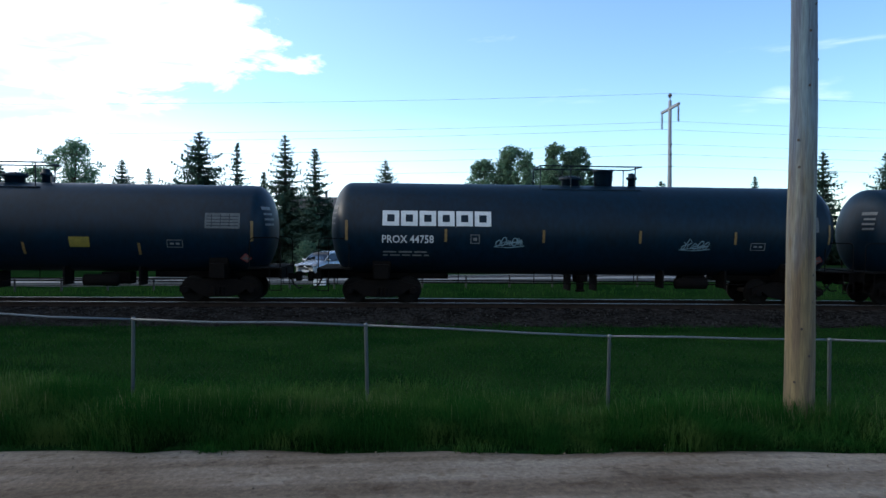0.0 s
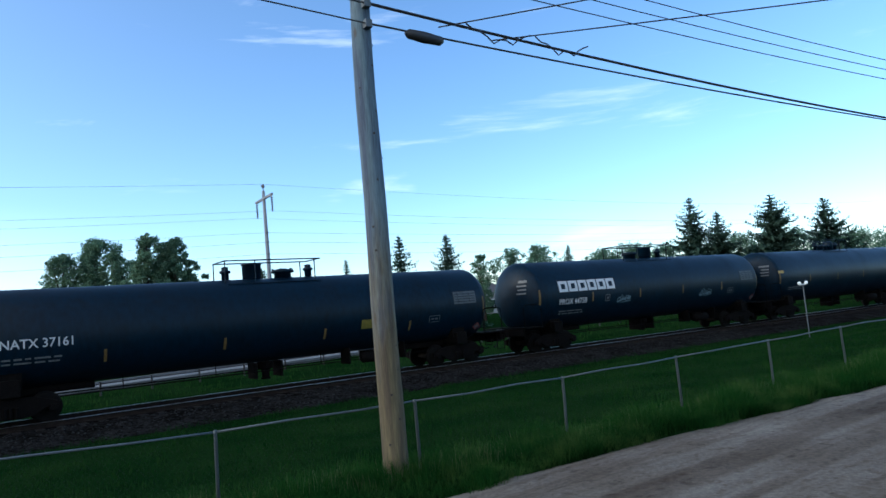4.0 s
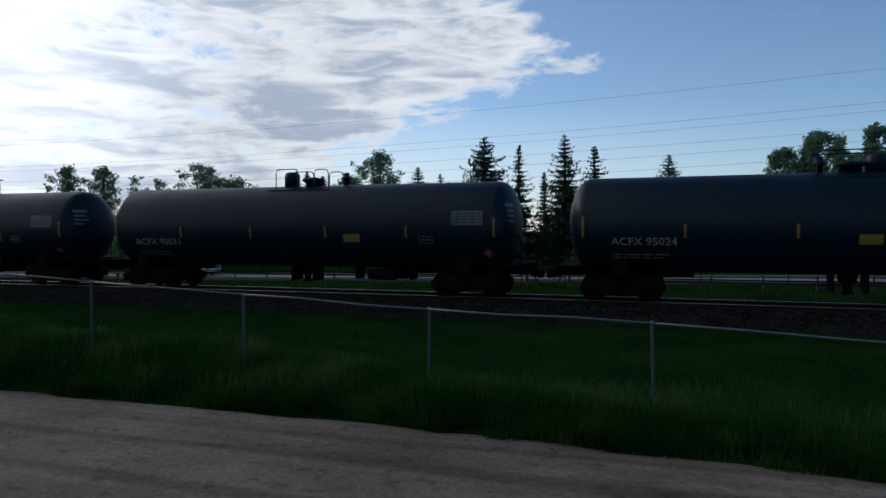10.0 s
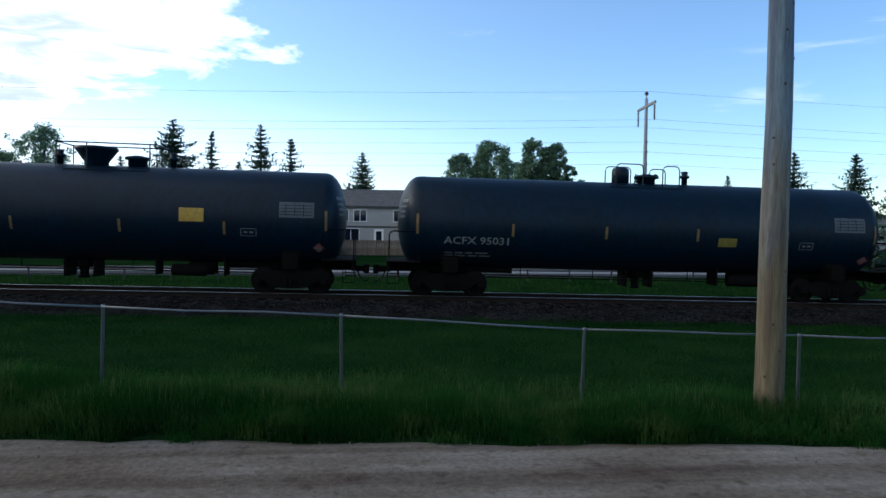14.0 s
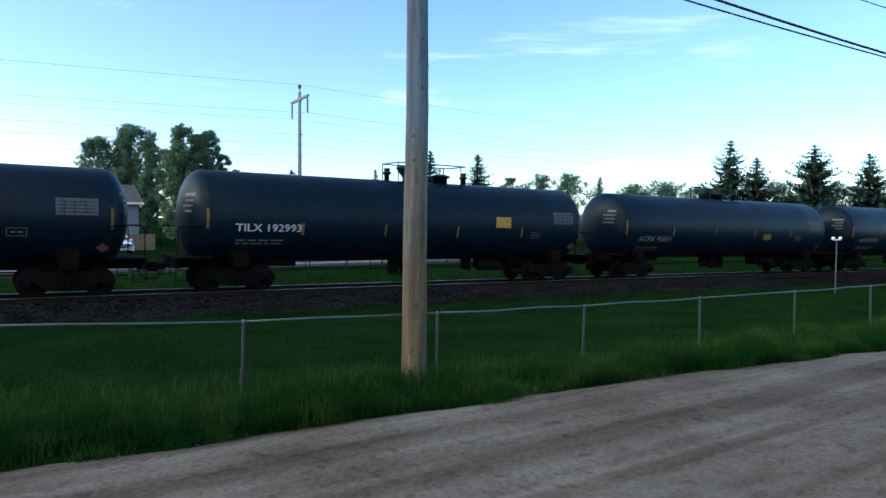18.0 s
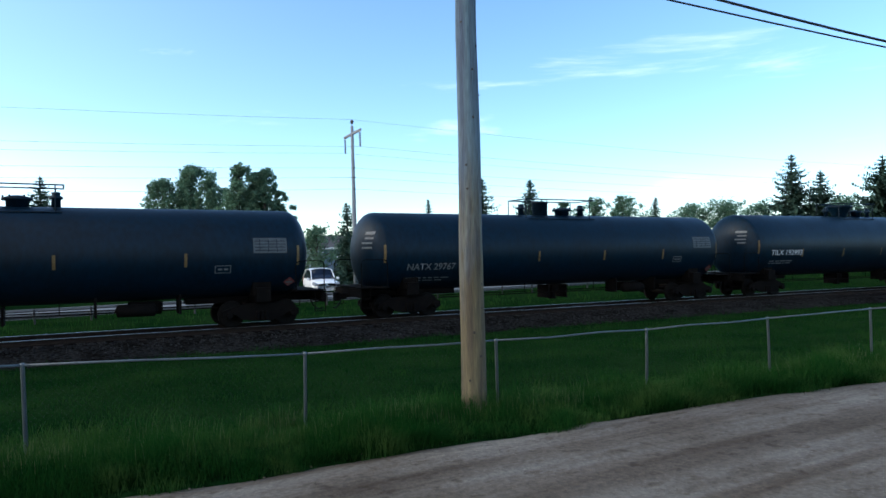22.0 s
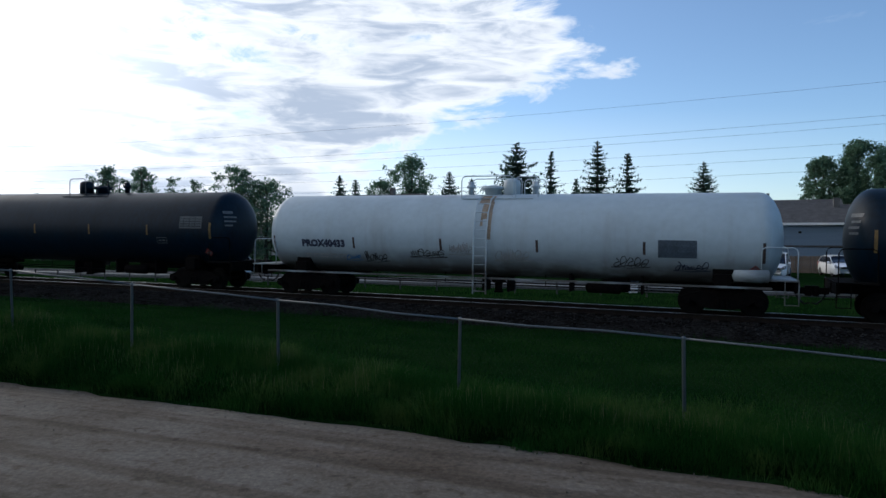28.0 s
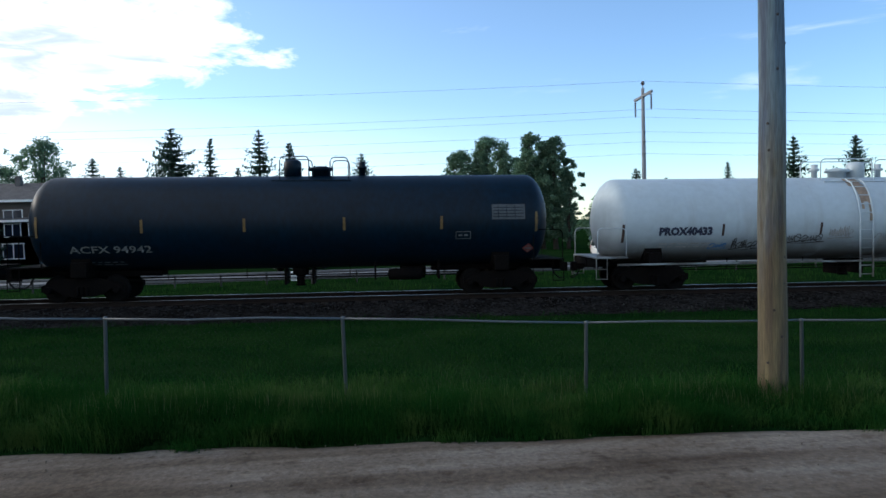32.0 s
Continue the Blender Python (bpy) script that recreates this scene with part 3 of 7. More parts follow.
def build_road():
    xs = np.unique(np.concatenate([np.linspace(-300, -60, 20), np.arange(-60, 45, 0.4), np.linspace(45, 300, 30)]))
    v, f, k = [], [], 25
    for x in xs:
        a, b = interp(x, ROAD_NEAR), interp(x, ROAD_FAR)
        b += 0.16 * noise.noise(Vector((x * 0.9, 0, 0))) + 0.10 * noise.noise(Vector((x * 3.1, 5, 0)))
        for j in range(k):
            t = j / (k - 1)
            y = a + (b - a) * t
            z = 0.010 + 0.05 * math.sin(math.pi * t) * 0.6 + 0.020 * noise.noise(Vector((x * 0.35, y * 1.6, 1))) + 0.008 * noise.noise(Vector((x * 2.0, y * 2.5, 7)))
            if j in (0, k - 1):
                z = -0.06
            v.append((x, y, z))
    for i in range(len(xs) - 1):
        for j in range(k - 1):
            f.append((i * k + j, (i + 1) * k + j, (i + 1) * k + j + 1, i * k + j + 1))
    r = raw("road", v, f, M["road"], smooth=True)
    tagged(r, "pale packed gravel lane with shallow ruts and loose stones", "road", kind="structure")
    # loose stones along the ruts and the edge
    rnd = random.Random(5)
    v, f = [], []
    for _ in range(600):
        x = rnd.uniform(-14, 20)
        a, b = interp(x, ROAD_NEAR), interp(x, ROAD_FAR)
        y = rnd.choice((b - 0.3 - abs(rnd.gauss(0, 0.35)), rnd.uniform(a + 0.5, b), rnd.gauss(3.4, 0.5)))
        if not a + 0.4 < y < b:
            continue
        s = rnd.uniform(0.006, 0.016)
        c = Vector((x, y, 0.02 + 0.03 * math.sin(math.pi * (y - a) / (b - a))))
        n = len(v)
        for dx, dy, dz in ((1, 0, 0), (0, 1, 0), (-1, 0, 0), (0, -1, 0), (0, 0, 0.8), (0, 0, -1)):
            v.append(c + Vector((dx * rnd.uniform(0.7, 1.3), dy * rnd.uniform(0.7, 1.3), dz)) * s)
        f += [(n, n + 1, n + 4), (n + 1, n + 2, n + 4), (n + 2, n + 3, n + 4), (n + 3, n, n + 4), (n + 1, n, n + 5), (n + 2, n + 1, n + 5), (n + 3, n + 2, n + 5), (n, n + 3, n + 5)]
    st = raw("loose_stones", v, f, M["road"])
    tagged(st, "small loose stones scattered on the gravel lane", "gravel", kind="stuff")


build_ground()
build_road()


def build_street():
    bm = B()
    for i in range(40):
        x0, x1 = -300 + i * 15, -285 + i * 15
        vs = [bm.verts.new(p) for p in ((x0, 37.2, -0.33), (x1, 37.2, -0.33), (x1, 40.8, -0.33), (x0, 40.8, -0.33))]
        bm.faces.new(vs)
    bmesh.ops.remove_doubles(bm, verts=bm.verts, dist=0.01)
    tagged(part("street", bm, M["street"]), "pale paved street beyond the railway", "street", kind="structure")
    bm = B()
    for y0, y1 in ((36.95, 37.2), (40.8, 41.05)):
        box(bm, -300, 300, y0, y1, -0.6, -0.24)
    tagged(part("kerb", bm, M["street"]), "low concrete kerb along the street", "kerb", kind="structure")


build_street()


# ---- the railway ----
def build_track():
    prof = [(20.2, -0.62), (21.5, -0.36), (22.2, -0.30), (25.8, -0.30), (26.6, -0.36), (27.8, -0.62)]
    xs = np.unique(np.concatenate([np.linspace(-400, -40, 40), np.arange(-40, 45, 0.5), np.linspace(45, 400, 40)]))
    ys = np.unique(np.concatenate([np.linspace(20.2, 27.8, 26)]))
    v = [(x, y + track_y(x) - RAIL_Y, interp(y, prof) + track_rise(x) + 0.035 * noise.noise(Vector((x * 2.3, y * 2.3, 0)))) for x in xs for y in ys]
    k = len(ys)
    f = [(i * k + j, (i + 1) * k + j, (i + 1) * k + j + 1, i * k + j + 1) for i in range(len(xs) - 1) for j in range(k - 1)]
    bed = raw("ballast_bed", v, f, M["ballast"])
    tagged(bed, "brown-grey crushed stone bed under the tracks", "ballast", kind="structure")
    rnd = random.Random(8)
    v, f = [], []
    for _ in range(6000):
        x, y = rnd.uniform(-28, 34), rnd.uniform(20.5, 23.0)
        s = rnd.uniform(0.02, 0.05)
        c = Vector((x, y + track_y(x) - RAIL_Y, interp(y, prof) + track_rise(x) + 0.02))
        n = len(v)
        for dx, dy, dz in ((1, 0, 0), (0, 1, 0), (-1, 0, 0), (0, -1, 0), (0, 0, 1)):
            v.append(c + Vector((dx * rnd.uniform(0.7, 1.4), dy * rnd.uniform(0.7, 1.4), dz * rnd.uniform(0.6, 1.2))) * s)
        f += [(n, n + 1, n + 4), (n + 1, n + 2, n + 4), (n + 2, n + 3, n + 4), (n + 3, n, n + 4)]
    tagged(raw("track_stones", v, f, M["palestone"]), "loose crushed stones on the track shoulder", "gravel", kind="stuff")
    track = thing("railway_track", Matrix.Identity(4), "straight railway track with worn rails on dark timber ties", "railway track", kind="structure")
    rail, head = B(), B()

    def extrude(bm, sec):
        rings = []
        for i in range(201):
            x = -300 + 3.0 * i
            rings.append([bm.verts.new((x, y + track_y(x) - RAIL_Y, z + track_rise(x))) for y, z in sec])
        for a, b in zip(rings, rings[1:]):
            for i in range(len(sec)):
                bm.faces.new((a[i], b[i], b[(i + 1) % len(sec)], a[(i + 1) % len(sec)]))

    extrude(rail, [(-0.07, 0.0), (0.07, 0.0), (0.07, 0.015), (0.012, 0.035), (0.012, 0.12), (0.036, 0.13), (0.036, 0.158), (-0.036, 0.158), (-0.036, 0.13), (-0.012, 0.12), (-0.012, 0.035), (-0.07, 0.015)])
    extrude(head, [(-0.034, 0.158), (0.034, 0.158), (0.034, 0.162), (0.022, 0.165), (-0.022, 0.165), (-0.034, 0.162)])
    r1, h1 = part("rail", rail, M["rail"], track, "rusty steel rail"), None
    for s in (-1, 1):
        r = r1 if s < 0 else part("rail", None, None, track, "rusty steel rail", data=r1.data)
        r.location = (0, RAIL_Y + 0.755 * s, RAIL_Z - 0.165)
        h1 = part("rail_head", head if h1 is None else None, M["railhead"], r, "polished running surface", data=None if h1 is None else h1.data)
    bm = B()
    box(bm, -0.115, 0.115, -1.3, 1.3, -0.17, 0.0, bevel=0.012)
    tie = None
    for i in range(260):
        x = -70 + i * 0.55
        t = part("tie", bm if tie is None else None, M["tie"], track, data=None if tie is None else tie.data)
        tie = tie or t
        t.location = (x, track_y(x) + 0.02 * math.sin(i * 7.1), RAIL_Z - 0.168 + track_rise(x))
        t.rotation_euler = (0, 0.0138, 0.012 * math.sin(i * 3.7))


build_track()


# ---- tank cars ----
TANK_R, TANK_Z, HEAD = 1.56, 2.50, 0.72


def wrap(me, x, z, r=None, half=None):
    """Lay a flat mesh (x right, y up) on the near side of the tank at height z above its axis."""
    r = r or TANK_R + 0.014
    a0 = math.asin(max(-1, min(1, z / TANK_R)))
    for v in me.vertices:
        a, rr = a0 + v.co.y / TANK_R, r
        if half:
            d = half - abs(x + v.co.x)
            if d < HEAD:
                rr = r * math.sqrt(max(0.04, 1 - (1 - d / HEAD) ** 2))
        v.co = (x + v.co.x, -rr * math.cos(a), TANK_Z + rr * math.sin(a))


def letters(text, height, width=None, bold=0.0):
    c = bpy.data.curves.new("letters", "FONT")
    c.body, c.size, c.resolution_u, c.offset = text, height / 0.72, 2, bold
    ob = bpy.data.objects.new("letters", c)
    scene.collection.objects.link(ob)
    me = bpy.data.meshes.new_from_object(ob.evaluated_get(bpy.context.evaluated_depsgraph_get()))
    bpy.data.objects.remove(ob)
    if width:
        w = max(v.co.x for v in me.vertices)
        for v in me.vertices:
            v.co.x *= width / w
    return me


def bars(rows):
    """Flat rectangles (x0, y0, x1, y1), cut small enough to follow the tank."""
    v, f = [], []
    for x0, y0, x1, y1 in rows:
        k = max(1, int(abs(y1 - y0) / 0.15))
        for i in range(k):
            a, b = y0 + (y1 - y0) * i / k, y0 + (y1 - y0) * (i + 1) / k
            n = len(v)
            v += [(x0, a, 0), (x1, a, 0), (x1, b, 0), (x0, b, 0)]
            f.append((n, n + 1, n + 2, n + 3))
    me = bpy.data.meshes.new("bars")
    me.from_pydata(v, [], f)
    return me


def decal(name, me, mat, car, x, z, label="", r=None, half=None):
    wrap(me, x, z, r, half)
    me.materials.clear()
    me.materials.append(mat)
    return part(name, None, None, car, label, data=me)


def scribble(seed, w, h, n=5, t=0.032):
    """A run of sprayed loops and slashes, as short flat pieces."""
    rnd = random.Random(seed)
    strokes, cell = [], w / n
    for k in range(n):
        x0, kind = k * cell, rnd.randint(0, 2)
        hh, lean = h * rnd.uniform(0.55, 1.0), rnd.uniform(0.05, 0.35) * cell
        if kind == 0:
            strokes.append([(x0 + cell * (0.5 + 0.42 * math.cos(q * 0.55)) + lean * math.sin(q * 0.55), hh * (0.5 + 0.48 * math.sin(q * 0.55))) for q in range(12)])
        elif kind == 1:
            strokes.append([(x0 + cell * q / 9, hh * (0.5 + 0.46 * math.sin(q * 1.9 + seed))) for q in range(10)])
        else:
            strokes.append([(x0 + cell * (0.5 + 0.4 * math.sin(q * 0.7)), hh * (1 - q / 9) + 0.06 * hh * math.cos(q * 1.3)) for q in range(10)])
    strokes.append([(-0.05 * w, -0.06 * h), (0.5 * w, -0.14 * h), (1.06 * w, 0.02 * h)])
    run = [p for pts in strokes for p in pts]
    v, f = [], []
    for i, (px, py) in enumerate(run):
        (ax, ay), (bx, by) = run[max(i - 1, 0)], run[min(i + 1, len(run) - 1)]
        d = Vector((bx - ax, by - ay))
        nrm = (Vector((-d.y, d.x)).normalized() if d.length > 1e-4 else Vector((0, 1))) * t * rnd.uniform(0.35, 0.6)
        v += [(px - nrm.x, py - nrm.y, 0), (px + nrm.x, py + nrm.y, 0)]
        if i:
            k = 2 * i
            f.append((k - 2, k, k + 1, k - 1))
    me = bpy.data.meshes.new("scribble")
    me.from_pydata(v, [], f)
    return me


def build_truck_meshes():
    out = {}
    # side frame: cast, with spring pocket and bearing ends
    bm = B()
    prof = [(-1.25, 0.36), (-1.25, 0.56), (-1.02, 0.64), (-0.55, 0.78), (0.55, 0.78), (1.02, 0.64), (1.25, 0.56), (1.25, 0.36), (1.0, 0.36), (0.88, 0.46), (0.62, 0.26), (0.30, 0.20), (-0.30, 0.20), (-0.62, 0.26), (-0.88, 0.46), (-1.0, 0.36)]
    a = [bm.verts.new((x, -0.07, z)) for x, z in prof]
    b = [bm.verts.new((x, 0.07, z)) for x, z in prof]
    bm.faces.new(a)
    bm.faces.new(b[::-1])
    for i in range(len(prof)):
        bm.faces.new((a[i], b[i], b[(i + 1) % len(prof)], a[(i + 1) % len(prof)]))
    for s in (-0.14, 0, 0.14):
        lathe(bm, [(0.06, 0.24), (0.06, 0.52)], 8, "z", Matrix.Translation((s, -0.10, 0)))
    for s in (-1.05, 1.05):
        lathe(bm, [(0.10, -0.16), (0.12, -0.13), (0.12, 0.0)], 10, "y", Matrix.Translation((s, 0, 0.42)))
    me = bpy.data.meshes.new("side_frame")
    bm.to_mesh(me)
    bm.free()
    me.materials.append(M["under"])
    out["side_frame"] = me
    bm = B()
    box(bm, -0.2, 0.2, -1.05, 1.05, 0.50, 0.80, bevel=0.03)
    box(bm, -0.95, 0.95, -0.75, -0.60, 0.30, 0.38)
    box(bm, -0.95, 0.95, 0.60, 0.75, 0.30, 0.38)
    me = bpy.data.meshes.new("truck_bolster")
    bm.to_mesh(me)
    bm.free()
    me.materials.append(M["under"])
    out["truck_bolster"] = me
    bm = B()
    for s in (-1, 1):
        prof = [(0.10, -0.06), (0.12, -0.05), (0.28, 0.0), (0.36, -0.02), (0.42, -0.02), (0.42, 0.06), (0.44, 0.07), (0.45, 0.105), (0.37, 0.11), (0.30, 0.06), (0.12, 0.05)]
        lathe(bm, [(r, 0.71 * s - h * s) for r, h in prof], 22, "y")
        for k in range(5):
            ang = 2 * math.pi * k / 5
            lathe(bm, [(0.03, 0.735 * s - 0.02), (0.03, 0.735 * s + 0.02)], 6, "y", Matrix.Translation((0.2 * math.cos(ang), 0, 0.2 * math.sin(ang))))
    tube(bm, [(0, -0.95, 0), (0, 0.95, 0)], 0.085, 10)
    me = bpy.data.meshes.new("wheelset")
    bm.to_mesh(me)
    bm.free()
    for p in me.polygons:
        p.use_smooth = True
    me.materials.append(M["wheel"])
    out["wheelset"] = me
    return out


TRUCK = build_truck_meshes()
moving_cars = []      # (car, place along the train)
rolling = []          # wheelsets


def tank_body(length, mat, car):
    bm = B()
    hd, half = HEAD, length / 2
    prof = [(0.02, -half)]
    for i in range(1, 10):
        a = i / 9 * math.pi / 2
        prof.append((TANK_R * math.sin(a), -half + hd * (1 - math.cos(a))))
    prof += [(TANK_R, -half + hd + (length - 2 * hd) * i / 8) for i in range(1, 8)]
    for i in range(9, 0, -1):
        a = i / 9 * math.pi / 2
        prof.append((TANK_R * math.sin(a), half - hd * (1 - math.cos(a))))
    prof.append((0.02, half))
    lathe(bm, prof, 56, "x", Matrix.Translation((0, 0, TANK_Z)))
    return part("tank", bm, mat, car, smooth=True)


def arch(bm, x0, x1, y, z0, z1, r=0.02, c=0.14):
    tube(bm, [(x0, y, z0), (x0, y, z1 - c), (x0 + c * 0.3, y, z1 - c * 0.3), (x0 + c, y, z1), (x1 - c, y, z1), (x1 - c * 0.3, y, z1 - c * 0.3), (x1, y, z1 - c), (x1, y, z0)], r, 6)


def guard_frame(car, x0, x1, z0, z1, mat):
    """A square-cornered pipe guard round the fittings: two long rails, two cross rails, six posts."""
    for y in (-0.66, 0.66):
        bm = B()
        tube(bm, [(x0, y, z1), (x1, y, z1)], 0.024, 6)
        part("guard_rail", bm, mat, car)
        for x in (x0, x0 + 0.30 * (x1 - x0), x1 - 0.22):
            bm = B()
            tube(bm, [(x, y, z0 - 0.20), (x, y, z1)], 0.020, 6)
            part("guard_post", bm, mat, car)
    for x in (x0, x1):
        bm = B()
        tube(bm, [(x, -0.68, z1), (x, 0.68, z1)], 0.024, 6)
        part("guard_rail", bm, mat, car)


def guarded_fittings(car, side, fx, mat):
    """Manway, valve housing and end relief valves inside a pipe guard; side turns their order round."""
    top = TANK_Z + TANK_R
    bm = B()
    lathe(bm, [(0.31, top - 0.08), (0.31, top + 0.14), (0.33, top + 0.16), (0.33, top + 0.48), (0.36, top + 0.49), (0.36, top + 0.54), (0.10, top + 0.56)], 20, "z", Matrix.Translation((fx + 0.60 * side, 0, 0)))
    part("valve_housing", bm, mat, car, smooth=True)
    bm = B()
    mx = fx - 0.55 * side
    lathe(bm, [(0.30, top - 0.06), (0.30, top + 0.16), (0.41, top + 0.18), (0.41, top + 0.26), (0.14, top + 0.33)], 18, "z", Matrix.Translation((mx, 0, 0)))
    for k in range(6):
        a = k * math.pi / 3
        tube(bm, [(mx + 0.37 * math.cos(a), 0.37 * math.sin(a), top + 0.18), (mx + 0.37 * math.cos(a), 0.37 * math.sin(a), top + 0.33)], 0.03, 6)
    part("manway", bm, mat, car, smooth=True)
    for x in (fx + 1.62 * side,) if side > 0 else (fx - 1.55, fx + 1.55):
        bm = B()
        lathe(bm, [(0.13, top - 0.06), (0.13, top + 0.22), (0.19, top + 0.24), (0.19, top + 0.32), (0.11, top + 0.34), (0.13, top + 0.44), (0.04, top + 0.46)], 12, "z", Matrix.Translation((x, 0, 0)))
        part("relief_valve", bm, mat, car, smooth=True)
    guard_frame(car, fx - 1.75, fx + 1.75, top, top + 0.62, mat)
    for y in (-0.68, 0.68):
        bm = B()
        box(bm, fx - 1.7, fx + 1.7, y - 0.10, y + 0.10, top - 0.20, top - 0.175)
        part("walkway", bm, mat, car)


def top_fittings(car, style, fx, mat):
    if style.startswith("guard"):
        guarded_fittings(car, -1 if style.endswith("back") else 1, fx, mat)
        return
    top = TANK_Z + TANK_R
    if style == "bowl":
        bm = B()
        lathe(bm, [(0.36, top - 0.08), (0.37, top + 0.10), (0.62, top + 0.46), (0.66, top + 0.50), (0.66, top + 0.58), (0.60, top + 0.60), (0.1, top + 0.61)], 20, "z", Matrix.Translation((fx - 0.35, 0, 0)))
        part("valve_housing", bm, mat, car, smooth=True)
        bm = B()
        lathe(bm, [(0.30, top - 0.06), (0.30, top + 0.20), (0.40, top + 0.22), (0.40, top + 0.30), (0.12, top + 0.36)], 18, "z", Matrix.Translation((fx + 0.95, 0, 0)))
        part("manway", bm, mat, car, smooth=True)
        posts, zs = (), ()
        guard_frame(car, fx - 1.35, fx + 1.75, top, top + 0.68, mat)
    else:
        vx, mx = (fx + 0.55, fx - 0.15) if style == "plain" else (fx - 0.50, fx + 0.45)
        bm = B()
        lathe(bm, [(0.30, top - 0.08), (0.30, top + 0.40), (0.27, top + 0.50), (0.16, top + 0.55), (0.02, top + 0.56)], 20, "z", Matrix.Translation((vx, 0, 0)))
        part("valve_housing", bm, mat, car, smooth=True)
        bm = B()
        lathe(bm, [(0.30, top - 0.06), (0.30, top + 0.16), (0.42, top + 0.18), (0.42, top + 0.27), (0.14, top + 0.33)], 18, "z", Matrix.Translation((mx, 0, 0)))
        for k in range(6):
            a = k * math.pi / 3
            tube(bm, [(mx + 0.38 * math.cos(a), 0.38 * math.sin(a), top + 0.18), (mx + 0.38 * math.cos(a), 0.38 * math.sin(a), top + 0.33)], 0.03, 6)
        part("manway", bm, mat, car, smooth=True)
        posts = ((fx - 1.15, fx + 0.75), (fx + 0.85, fx + 1.65)) if style == "plain" else ((fx - 0.85, fx + 0.10), (fx + 0.80, fx + 1.40))
        zs = (top + 0.62, top + 0.58)
    for sx in ((-1.0, 1.4) if style != "mirror" else (1.85,)):
        bm = B()
        lathe(bm, [(0.10, top - 0.06), (0.10, top + 0.22), (0.17, top + 0.24), (0.17, top + 0.32), (0.10, top + 0.34), (0.13, top + 0.46), (0.04, top + 0.48)], 12, "z", Matrix.Translation((fx + sx * (1.5 if style == "bowl" else 1.0), 0, 0)))
        part("relief_valve", bm, mat, car, smooth=True)
    for (x0, x1), z in zip(posts, zs):
        for y in (-0.62, 0.62):
            bm = B()
            arch(bm, x0, x1, y, top - 0.22, z)
            part("handrail", bm, mat, car)
    bm = B()
    box(bm, fx - 1.1, fx + 1.5, -0.78, -0.58, top - 0.20, top - 0.175)
    box(bm, fx - 1.1, fx + 1.5, 0.58, 0.78, top - 0.20, top - 0.175)
    part("walkway", bm, mat, car)


